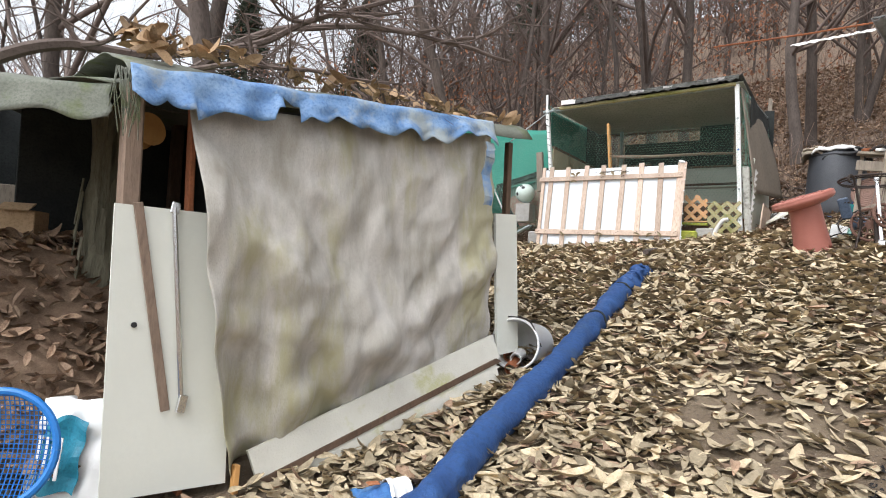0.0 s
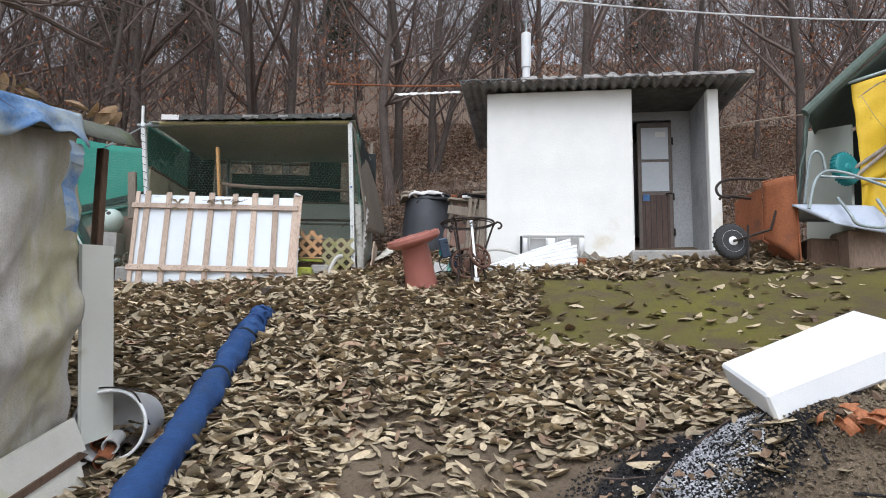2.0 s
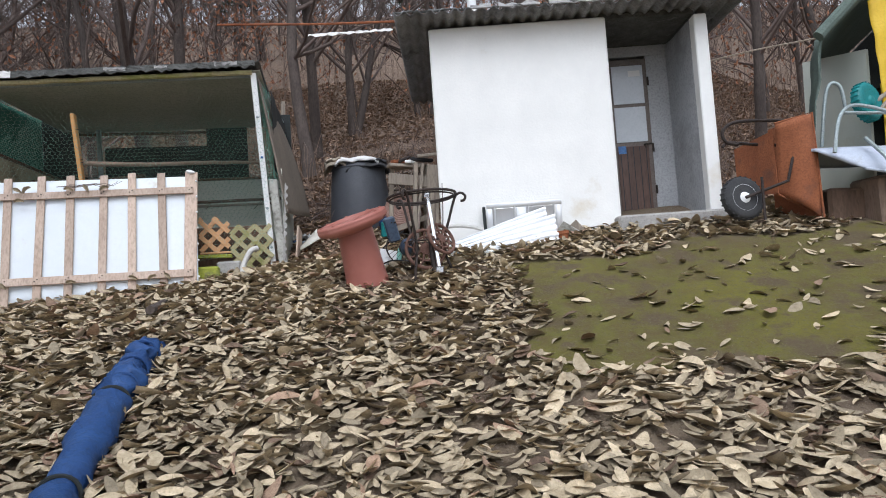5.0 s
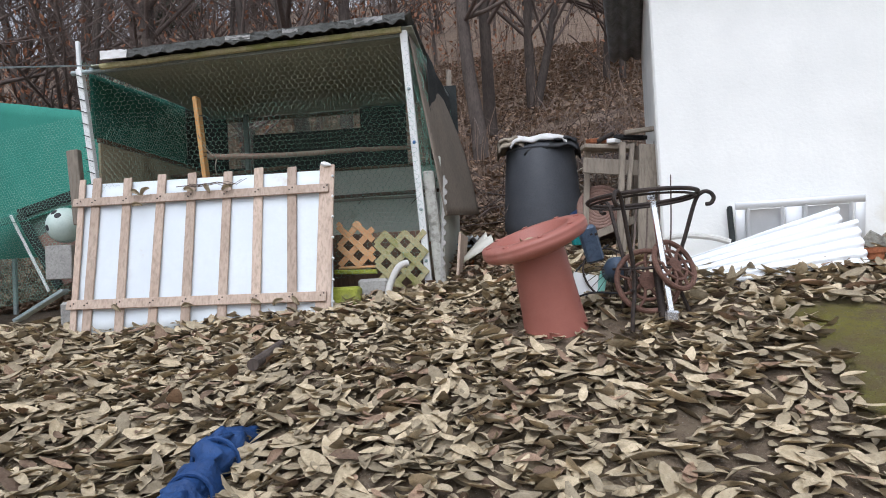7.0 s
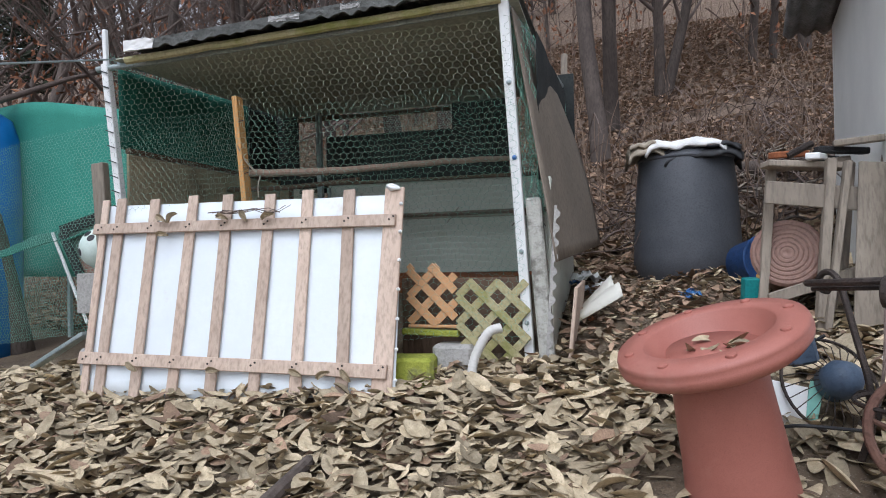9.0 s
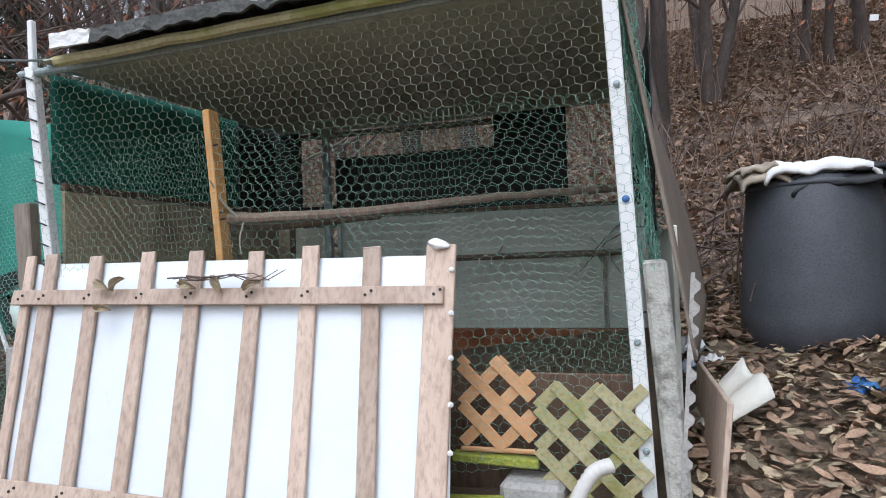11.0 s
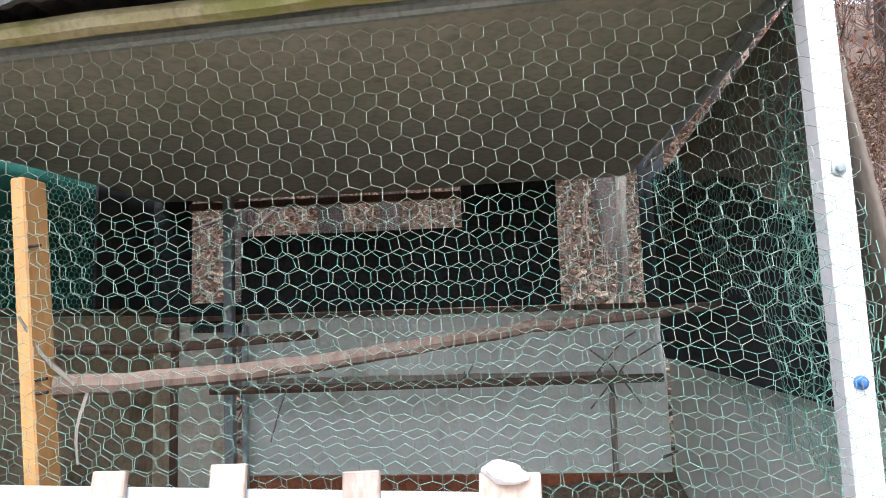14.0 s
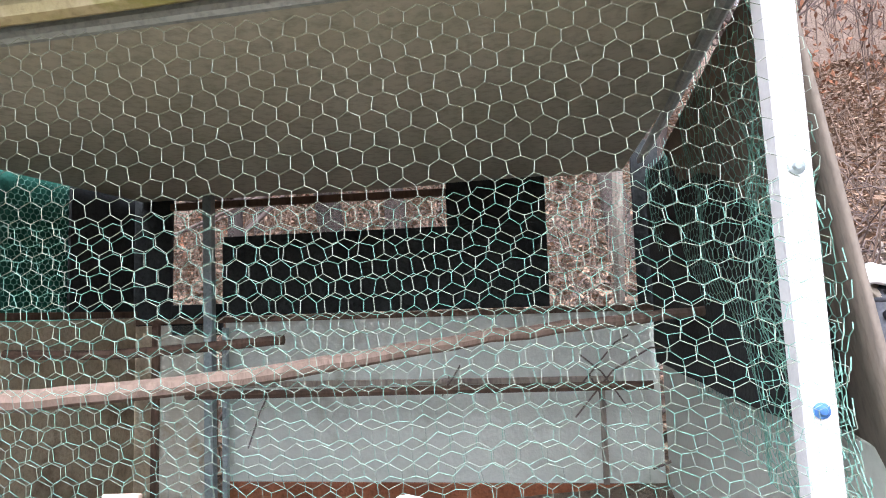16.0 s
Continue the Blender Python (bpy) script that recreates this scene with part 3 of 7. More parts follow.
def coop():
    c = thing("chicken_coop", COOP, "home-made chicken coop of white posts, green wire netting and dark boards", "coop")
    def post(name, p, q, material, w=0.055, h=0.055, label=""):
        return part(name, bar(p, q, w, h, 0.004, up=(0, 1, 0)), material, c, label)
    rp = post("corner_post", (2.715, 0.12, -0.2), (2.61, -0.05, 2.13), "white_post", label="white painted corner post")
    for z, col in ((1.68, "galv"), (1.27, "print_blue"), (0.75, "galv"), (0.35, "galv")):
        x, y = 2.715 - 0.105 * (z + 0.2) / 2.33, 0.091 - 0.17 * (z + 0.2) / 2.33
        part("bolt", lathe([(0.014, 0), (0.014, 0.003), (0.009, 0.005), (0.006, 0.011)], 12, pose(x, y, z, 90)), col, rp)
    lp = post("corner_post", (0.14, 0.03, -0.2), (-0.09, 0.0, 2.06), "white_post", 0.05, 0.05, "white painted post bound with black twine")
    for i in range(11):
        z = 1.0 + 0.1 * i
        x = 0.14 - 0.23 * (z + 0.2) / 2.26
        part("twine", tube(curve([(x - 0.03, -0.028, z + 0.01), (x, -0.031, z), (x + 0.03, -0.028, z - 0.012)], 3), 0.004, 5), "black", lp)
    post("stake", (-0.10, 0.02, 1.85), (-0.115, 0.02, 2.3), "white_post", 0.03, 0.03)
    wp = post("middle_post", (0.985, 0.05, 0.5), (0.87, 0.05, 1.77), "wood_orange", 0.035, 0.075, "orange pine middle post")
    for z in (1.6, 1.3, 1.27):
        part("wire_tie", tube([(0.985 - 0.115 * (z - 0.5) / 1.27 - 0.045, 0.02, z), (0.985 - 0.115 * (z - 0.5) / 1.27 + 0.045, 0.02, z + 0.01)], 0.004, 5), "iron", wp)
    # rails
    part("front_rail", tube([(-0.16, 0, 2.03), (0.3, -0.01, 2.035), (1.4, -0.02, 2.07), (2.62, -0.01, 2.12)], 0.019, 10), "galv", c, "galvanised front rail")
    part("left_rail", tube([(0.0, 0.02, 2.07), (0.03, 1.0, 2.14), (0.03, 1.95, 2.2)], 0.022, 10), "galv", c)
    part("right_rail", tube([(2.62, 0.03, 2.12), (2.7, 1.1, 2.15), (2.76, 2.05, 2.18)], 0.02, 10), "galv", c)
    part("front_beam", tube([V(0.15 + 2.45 * i / 20, -0.085 + 0.012 * n3(i * 0.7, 2), 2.035 + 0.095 * i / 20 + 0.008 * n3(i * 0.9, 5)) for i in range(21)], 0.026, 8), "lattice_g", c, "mossy pole along the roof edge")
    # roof
    part("roof_sheet", corrugated(0.18, 2.68, -0.14, 2.35, lambda x, y: 2.122 + 0.045 * (x - 0.25) + 0.018 * (y + 0.12) + 0.01 * n3(x * 6, y * 6), pitch=0.076, amp=0.012), "roof_dark", c, "mould-blackened corrugated roof", True)
    part("roof_edge_felt", sheet(lambda u, v: V(0.42 + 2.22 * u, -0.145 - 0.015 * v + 0.012 * n3(u * 40, v * 4), 2.128 + 0.1 * u - 0.065 * v + 0.03 * n3(u * 34, 2.0) * v), 140, 4, 0.012), "roof_dark", c, "black rotten felt edge")
    for x, w, h in ((0.31, 0.22, 0.065), (1.33, 0.2, 0.035), (1.75, 0.12, 0.03), (2.36, 0.22, 0.05)):
        part("edge_patch", sheet(lambda u, v: V(x + w * (u - 0.5), -0.168 + 0.008 * n3(u * 5, v * 5, x), 2.095 + 0.045 * (x - 0.25) + h * (v - 0.5) + 0.012 * n3(u * 6, x * 9) * v), 12, 4, 0.012), "cloth_white" if x < 1 else "roof_pale", c, "pale scrap on the roof edge")
    part("ceiling_board", sheet(lambda u, v: V(0.02 + 2.66 * u, -0.06 + 2.2 * v, (2.065 + 0.10 * u) * (1 - v) + (2.13 + 0.025 * u) * v - 0.008 * math.sin(3.14 * u) + 0.006 * n3(u * 3, v * 3)), 16, 12, 0.008), "soffit", c, "olive grey board ceiling")
    # back wall
    def board(x0, x1, z0, z1, material, y=2.12, name="back_board", t=0.02):
        return part(name, box((x1 - x0, t, z1 - z0), ((x0 + x1) / 2, y, (z0 + z1) / 2), bevel=0.003), material, c)
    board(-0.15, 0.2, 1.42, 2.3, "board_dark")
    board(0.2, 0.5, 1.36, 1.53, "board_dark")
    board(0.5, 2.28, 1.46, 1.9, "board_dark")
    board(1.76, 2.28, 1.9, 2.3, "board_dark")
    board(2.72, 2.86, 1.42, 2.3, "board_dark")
    board(-0.1, 0.115, 0.3, 1.42, "ochre_board")
    board(0.12, 0.46, 0.3, 1.42, "stained_board")
    board(0.52, 2.8, 0.58, 1.44, "board_pale")
    board(0.52, 2.8, 0.15, 0.575, "rust", 2.13)
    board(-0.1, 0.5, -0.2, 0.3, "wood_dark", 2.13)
    fr = board(0.6, 2.58, 1.075, 1.105, "wood_grey", 2.098, "panel_frame", 0.025)
    board(2.5, 2.53, 0.58, 1.075, "wood_grey", 2.098, "panel_frame", 0.025)
    board(0.1, 0.14, 0.3, 1.44, "wood_dark", 2.098, "panel_frame", 0.025)
    board(0.2, 1.76, 2.06, 2.1, "wood_dark", 2.1, "window_rail", 0.03)
    board(-0.1, 2.8, 1.425, 1.455, "wood_dark", 2.09, "window_rail", 0.03)
    part("back_post", bar((0.49, 2.03, 0.0), (0.46, 2.03, 2.15), 0.05, 0.05), "galv", c)
    part("back_post", bar((0.56, 2.05, 0.0), (0.55, 2.05, 1.4), 0.03, 0.03), "galv", c)
    # side walls
    part("left_side_board", box((0.02, 2.0, 1.55), (0.0, 1.08, 0.69), bevel=0.003), "ochre_board", c, "ochre stained side board")
    part("left_side_rail", box((0.04, 2.0, 0.035), (0.0, 1.08, 1.485), bevel=0.004), "wood_dark", c)
    part("left_shade_net", sheet(lambda u, v: V(-0.045 + 0.012 * n3(u * 9, v * 5), 0.06 + 1.75 * u, 1.5 + (0.54 + 0.12 * u) * v), 34, 12, 0.003), "net", c, "dark green shade netting", True)
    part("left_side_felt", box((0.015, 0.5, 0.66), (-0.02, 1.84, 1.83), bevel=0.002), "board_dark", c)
    part("right_side_board", box((0.02, 1.95, 1.35), (2.82, 1.1, 0.5), bevel=0.003), "board_pale", c)
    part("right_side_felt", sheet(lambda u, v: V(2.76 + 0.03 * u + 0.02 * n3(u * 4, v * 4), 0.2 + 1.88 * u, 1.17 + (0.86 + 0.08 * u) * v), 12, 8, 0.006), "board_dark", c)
    # bottom front: lattice, sill, block, foam pillar, hose
    lo = part("lattice_sill", box((0.34, 0.06, 0.035), (2.13, 0.05, 0.29), (0, 2, 0)), "moss_block", c, "mossy wooden sill")
    panel = part("lattice_frame", box((0.3, 0.012, 0.02), (2.14, 0.05, 0.325)), "lattice_o", c, "orange wooden lattice")
    lattice("lattice_slat", panel, 2.0, 2.28, 0.33, 0.68, 0.05, "lattice_o")
    panel2 = part("lattice_frame", box((0.38, 0.012, 0.02), (2.5, 0.03, 0.02)), "lattice_g", c, "mossy weathered wooden lattice")
    lattice("lattice_slat", panel2, 2.3, 2.7, 0.02, 0.59, 0.03, "lattice_g")
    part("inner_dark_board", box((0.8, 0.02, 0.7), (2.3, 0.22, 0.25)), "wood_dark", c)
    fp = part("foam_pillar", box((0.085, 0.10, 1.3), (2.785, 0.06, 0.4), (0, -4, 0), 0.012), "foam_dirty", c, "mould-stained white foam pillar")
    part("jagged_edge", sheet(lambda u, v: V(2.86 - 0.075 * (1.05 * u) + 0.02 * v + (0.014 if int(u * 26) % 2 else -0.006) * v, 0.0, 1.0 - 1.02 * u), 52, 2, 0.006), "concrete", fp)
    # leaning side sheet
    part("side_sheet", sheet(lambda u, v: V(2.64 + 0.22 * v + 0.12 * u * v + 0.08 * u + 0.05 * math.sin(3.1 * v) * u, 0.0 + 1.35 * u, 2.11 - 0.05 * u - 1.42 * v + 0.15 * u * v), 14, 20, 0.012), "ply", c, "weathered plywood side sheet", True)
    part("side_board", box((0.02, 0.9, 0.75), (2.93, 0.42, 0.18), (0, 6, 0), 0.004), "wood_new", c, "pale side board")
    # perches
    br = part("perch", tube([V(p.x, p.y, p.z + 0.008 * n3(p.x * 9, 1)) for p in curve([(0.93, 0.08, 1.285), (1.4, 0.3, 1.30), (2.0, 0.65, 1.37), (2.5, 0.92, 1.41), (2.78, 1.1, 1.43)], 10)], 0.026, 9, 0.016), "wood_brown", c, "bark-stripped branch perch")
    part("side_twig", tube(curve([(0.98, 0.08, 1.29), (0.93, 0.04, 1.36), (0.9, 0.0, 1.45)], 3), 0.007, 5, 0.003), "wood_grey", br)
    part("side_twig", tube(curve([(1.0, 0.1, 1.27), (1.01, 0.05, 1.19), (1.03, 0.03, 1.12)], 3), 0.006, 5, 0.003), "wood_grey", br)
    part("perch", tube(curve([(0.0, 1.2, 1.33), (0.5, 1.22, 1.32), (1.2, 1.25, 1.36)], 6), 0.02, 8), "wood_dark", c)
    part("back_perch", tube([(0.5, 1.75, 1.08), (2.7, 1.75, 1.1)], 0.02, 8), "wood_dark", c)
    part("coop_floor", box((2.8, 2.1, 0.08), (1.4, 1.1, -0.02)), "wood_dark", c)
    # netting
    def lean(x, z):
        return -0.018 + 0.02 * n3(x * 2.2, z * 2.2) + 0.008 * n3(x * 9, z * 9)
    def front(x, z):
        l = 0.14 - 0.23 * (z + 0.2) / 2.26
        r = 2.735 - 0.087 * (z + 0.2) / 2.33
        k = x / 2.7
        return V(l + (r - l) * k, lean(x, z) - 0.012 - 0.055 * max(0.0, k - 0.9) / 0.1, z)
    s = hex_wires(2.7, 1.9, 0.048, lambda x, z: front(x, z + 0.15), lambda x, z: z + 0.15 > (0.65 if x > 2.1 else 0.55), 0.0025)
    up = [t for t in s if t[0].z > 1.3]
    down = [t for t in s if t[0].z <= 1.3]
    part("front_netting", strip_mesh(up, 0.00075, "wire_pale"), None, c, "hexagonal chicken wire")
    part("front_netting", strip_mesh(down, 0.00065, "wire_dull"), None, c)
    s = hex_wires(2.7, 1.42, 0.047, lambda x, z: front(x + 0.013, z + 0.25 + 0.04 * n3(x * 2, 5)) + V(0, 0.03 + 0.012 * n3(x * 5, z * 5, 4), 0), None, 0.004, 2)
    part("inner_netting", strip_mesh(s, 0.00062, "wire_green"), None, c, "second layer of green chicken wire")
    s = hex_wires(2.1, 1.1, 0.045, lambda x, z: V(2.64 + 0.07 * x + 0.05 * n3(x * 3, z * 3) + 0.1 * (1 - z), 0.0 + x, 1.0 + z), None, 0.008, 3)
    part("right_netting", strip_mesh(s, 0.0012, "wire_green"), None, c, "crumpled green chicken wire")
    s = hex_wires(0.75, 1.1, 0.04, lambda x, z: V(2.66 + 0.06 * x + 0.09 * n3(x * 6, z * 5, 8) + 0.05 * (1.1 - z), 0.02 + 0.55 * x, 0.98 + z), None, 0.012, 7)
    part("loose_netting", strip_mesh(s, 0.0012, "wire_green"), None, c)
    s = hex_wires(2.0, 1.95, 0.035, lambda x, z: V(-0.02 - 0.09 * (z - 1) / 1.2 * (1 - x / 2), 0.02 + x, 0.2 + z), lambda x, z: z > 0.7, 0.002, 4)
    part("left_netting", strip_mesh(s, 0.0013, "wire_green"), None, c, "fine green side netting")
    s = hex_wires(2.85, 0.9, 0.026, lambda x, z: V(x - 0.1, 2.15, 1.4 + z), lambda x, z: x < 0.65 or 1.0 < x < 1.9 or x > 2.3, 0.001, 5)
    part("window_netting", strip_mesh(s, 0.0014, "wire_pale"), None, c, "rusty fine window mesh")
    return c


coop()


def pallet():
    """Leaning pallet-like screen: white sheet behind upright slats with two cross rails."""
    p = thing("slatted_screen", COOP, "leaning screen of pale pine slats over a white plastic sheet", "wooden screen")
    def on(x, z, out=0.0):
        return V(x, -0.014 - 0.0303 * (x + 0.118) + 0.2264 * (z - 1.138), z) + V(-0.03, -0.97, 0.22) * out
    def at(u, v, out=0.0):
        return on(-0.09 + 2.13 * u + 0.03 * (1 - v), -0.09 + (1.235 - 0.02 * u) * v, out)
    part("white_sheet", sheet(lambda u, v: at(0.01 + 0.975 * u, 0.005 + 0.965 * v, -0.012 + 0.008 * n3(u * 6, v * 4)), 24, 12, 0.004), "white_sheet", p, "dirty white plastic sheet", True)
    slats = ((-0.08, -0.012, 0.05), (0.05, 0.10, 0.072), (0.318, 0.367, 0.07), (0.611, 0.635, 0.07), (0.867, 0.9, 0.072), (1.167, 1.187, 0.07), (1.42, 1.453, 0.072), (1.69, 1.735, 0.072), (1.975, 1.962, 0.115))
    for i, (xt, xb, w) in enumerate(slats):
        top = 1.142 + 0.008 * math.sin(i * 2.3) - 0.007 * xt
        part("slat", bar(on(xb, -0.12, 0.006), on(xt, top, 0.006), 0.018, w, 0.003, up=(1, 0, 0)), "wood_new", p)
    for x0, x1, z0, z1, h in ((-0.125, 1.995, 0.945, 0.935, 0.07), (-0.075, 1.995, 0.135, 0.12, 0.075)):
        r = part("cross_rail", bar(on(x0, z0, 0.026), on(x1, z1, 0.026), 0.018, h, 0.003, up=(0, 0.3, 1)), "wood_new", p)
        for xt, xb, w in slats:
            x = xb + (xt - xb) * (z0 + 0.06) / 1.2
            for k in (-1, 1):
                part("nail", lathe([(0.006, -0.002), (0.006, 0.002)], 8, Matrix.Translation(on(x + 0.012 * k, z0 + 0.008 * k, 0.0375)) @ pose(0, 0, 0, 75)), "iron", r)
    # dry leaves and twigs caught behind the rails
    g = thing("caught_leaves", COOP, "curled dry leaves caught behind the screen's rails", "dry leaves")
    for u, v, a in ((0.24, 0.875, 30), (0.28, 0.88, -40), (0.45, 0.87, 10), (0.52, 0.88, 60), (0.6, 0.87, -20), (0.47, 0.145, 0), (0.2, 0.15, 40), (0.72, 0.15, 20), (0.8, 0.145, -30), (0.25, 0.79, 0), (0.86, 0.15, 50)):
        m = Matrix.Translation(at(u, v, 0.045)) @ pose(0, 0, 0, 70, a, 0)
        part("leaf", sheet(lambda s, t: m @ V((s - 0.5) * 0.085, (t - 0.5) * 0.035 * math.sin(3.14 * (0.08 + 0.84 * s)), 0.02 * math.sin(3 * s) + 0.012 * (t - 0.5) ** 2 * 8), 6, 3, 0.0015), "leaf", g)
    for k in range(4):
        part("twig", tube([V(*at(0.4 + 0.22 * i / 6 + 0.02 * k, 0.9 + 0.03 * n3(i * 0.9, k * 3.1), 0.05 + 0.012 * k)) for i in range(7)], 0.0035, 5, 0.002), "twig", g)
    # foam scrap on the corner
    q = thing("foam_scrap", COOP, "crumpled white foam scrap stuck on the screen corner", "scrap")
    m = Matrix.Translation(at(0.965, 1.0, 0.02))
    bm = bmesh.new()
    bmesh.ops.create_icosphere(bm, subdivisions=3, radius=0.034, matrix=m)
    for v in bm.verts:
        d = v.co - m.translation
        v.co = m.translation + V(d.x * 1.2, d.y * 0.7, d.z * 0.6) * (1 + 0.6 * n3(*(d * 30)))
    part("foam", bm, "white_plastic", q)
    for i in range(7):
        bm = bmesh.new()
        bmesh.ops.create_icosphere(bm, subdivisions=1, radius=0.012, matrix=Matrix.Translation(at(0.99, 0.92 - 0.13 * i + 0.03 * n3(i, 2), 0.02)))
        part("foam_bit", bm, "white_plastic", q)


pallet()


# ---- tarpaulin shelter ----
def tarp_shelter():
    s = thing("tarpaulin_shelter", TARP, "shelter hung with a mildewed grey tarpaulin and blue valance", "shelter")
    def top(x):
        return 2.62 + 0.085 * x
    part("post", bar((0.10, 0.02, 0.35), (0.06, 0.02, 2.6), 0.09, 0.10, 0.01), "wood_brown", s)
    part("post", bar((0.42, 0.05, 0.5), (0.36, 0.05, 2.6), 0.03, 0.07, 0.005), "rust", s, "reddish wooden post")
    part("post", bar((2.86, 0.10, 0.9), (2.84, 0.10, 2.8), 0.05, 0.05, 0.005), "wood_dark", s)
    part("post", bar((2.8, 1.6, 0.9), (2.8, 1.6, 2.9), 0.06, 0.06, 0.005), "wood_dark", s)
    part("post", bar((0.8, 1.7, 0.4), (0.8, 1.7, 2.8), 0.08, 0.08, 0.005), "wood_dark", s)
    def cloth(u, v):
        x0, x1 = 0.30 + 0.33 * v ** 1.5, 2.47 + 0.07 * v
        x = x0 + (x1 - x0) * u
        z0, z1 = 2.56 + 0.085 * x - 0.10 * abs(math.sin(6 * u)) * (1 - u) * 0.6, 0.40 + 0.32 * x + 0.03 * math.sin(9 * u) * (1 - u)
        bulge = 0.22 * math.sin(math.pi * min(v * 0.9 + 0.05, 1)) * (1 - 0.35 * u)
        fold = 0.12 * v * math.exp(-u * 5) * math.sin(26 * u + 3 * v) + 0.04 * n3(u * 3, v * 3, 2) + 0.03 * math.sin(40 * u - 9 * v * v + 3 * n3(u * 4, v * 2)) * v * (1 - 0.4 * v)
        diag = 0.11 * math.exp(-((v - 0.25 - 1.0 * u) / 0.16) ** 2) * (1 - u) * 1.2 + 0.06 * math.exp(-((v - 0.95 + 0.35 * u) / 0.07) ** 2) + 0.05 * math.exp(-((v - 0.55 - 0.5 * u) / 0.05) ** 2) * (1 - u) + 0.03 * n3(u * 10 + v * 5, v * 4, 7) - 0.022 * abs(n3(u * 7 - v * 3, v * 4 + u * 2, 11)) - 0.016 * abs(n3(u * 16 + v * 5, v * 8, 5)) - 0.03 * abs(n3(u * 5 - v * 7, v * 3 + u * 4, 21)) - 0.02 * abs(n3(u * 9 + v * 9, v * 2 - u * 5, 31))
        return V(x, -0.06 - 0.5 * bulge - fold - diag, z0 + (z1 - z0) * v)
    part("tarpaulin", sheet(cloth, 150, 90, 0.004), "tarp_grey", s, "grey fabric sheet streaked with green mildew", True)
    def valance(u, v):
        x = 0.0 + 2.42 * u
        h = (0.17 + 0.055 * abs(math.sin(u * 33 + 2 * n3(u * 5, 1)))) * (0.85 + 0.5 * n3(u * 6, 3)) + (0.06 if 0.12 < u < 0.3 else 0)
        return V(x, -0.13 - 0.07 * v - 0.025 * math.sin(u * 66) * v - 0.02 * n3(u * 20, v * 3), top(x) + 0.03 - h * v - 0.02 * n3(u * 9, 0))
    part("blue_valance", sheet(valance, 160, 8, 0.003, lambda u, v: not (0.31 < u < 0.36 and v > 0.45)), "tarp_blue", s, "torn scalloped faded blue tarpaulin edge", True)
    part("torn_strip", sheet(lambda u, v: V(2.3 + 0.08 * u + 0.02 * n3(v * 9, u), -0.19 - 0.02 * math.sin(9 * v), 2.68 - 0.45 * v + 0.03 * n3(v * 20, u)), 4, 14, 0.003), "tarp_blue", s)
    def roof(u, v):
        x, y = 0.0 + 2.85 * u, -0.14 + 1.95 * v
        return V(x, y, top(x) + 0.04 + 0.22 * math.sin(min(v * 1.9, 1) * 1.4) * (1 - 0.55 * u) + 0.03 * n3(u * 5, v * 5) - 0.10 * math.exp(-v * 30))
    part("roof_canvas", sheet(roof, 50, 30, 0.006), "canvas", s, "mossy grey canvas roof", True)
    def awning(u, v):
        q = V(-0.04 - 1.25 * u, 0.03 + 1.05 * u, 2.55)
        return q + V(-0.02 * v + 0.03 * n3(u * 8, v * 2), -0.05 * v, 0.02 - (0.17 + 0.05 * n3(u * 7, 1)) * v)
    part("awning_edge", sheet(awning, 50, 6, 0.006), "canvas", s, "mossy canvas awning edge", True)
    part("awning_roof", sheet(lambda u, v: V(-0.04 - 1.25 * u + 1.35 * v, 0.03 + 1.05 * u + 1.6 * v, 2.57 + 0.35 * math.sin(min(v * 2, 1.5)) * (1 - 0.5 * v) + 0.04 * n3(u * 5, v * 4)), 24, 14, 0.006), "canvas", s, "", True)
    for k in range(26):
        x = -0.06 + 0.10 * random.random()
        part("frayed_thread", tube(curve([(x, -0.15 + 0.02 * random.random(), 2.62), (x - 0.03 + 0.06 * random.random(), -0.18, 2.5), (x - 0.04 + 0.08 * random.random(), -0.17, 2.42 - 0.14 * random.random() ** 2)], 3), 0.0025, 4), "canvas", s)
    # near-black boards added as walls so the shelter's inside reads as deep shade
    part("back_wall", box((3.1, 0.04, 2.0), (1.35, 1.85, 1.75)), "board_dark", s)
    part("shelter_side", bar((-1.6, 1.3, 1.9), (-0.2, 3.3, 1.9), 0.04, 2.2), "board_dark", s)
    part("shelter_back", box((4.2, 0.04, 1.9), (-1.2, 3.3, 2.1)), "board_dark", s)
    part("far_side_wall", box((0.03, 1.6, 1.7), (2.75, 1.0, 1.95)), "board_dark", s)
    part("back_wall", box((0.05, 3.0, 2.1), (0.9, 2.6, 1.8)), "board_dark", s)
    wp = thing("leaning_white_board", TARP, "off-white board leaning against the shelter post", "panel")
    b = part("board", sheet(lambda u, v: V(0.0 + 0.6 * u + 0.02 * v, -0.02 - 0.03 * v - 0.02 * v * u, 1.985 - 1.42 * v - 0.005 * u), 6, 10, 0.018), "off_white", wp)
    part("strap", bar((0.10, -0.05, 2.0), (0.29, -0.075, 0.97), 0.012, 0.045, 0.003, up=(1, 0, 0)), "wood_brown", wp, "brown slat")
    part("screw_hole", lathe([(0.014, 0), (0.014, 0.006)], 12, pose(0.12, -0.058, 1.4, 90)), "black", b)
    rod = part("chrome_rod", tube([(0.27, -0.06, 1.99), (0.36, -0.085, 1.03)], 0.014, 10), "chrome", wp, "chrome curtain rod")
    part("rod_end", box((0.045, 0.02, 0.06), (0.275, -0.06, 1.99), (0, 10, 0), 0.004), "chrome", rod)
    part("rod_end", box((0.045, 0.03, 0.09), (0.365, -0.085, 1.0), (0, 10, 0), 0.004), "chrome", rod)
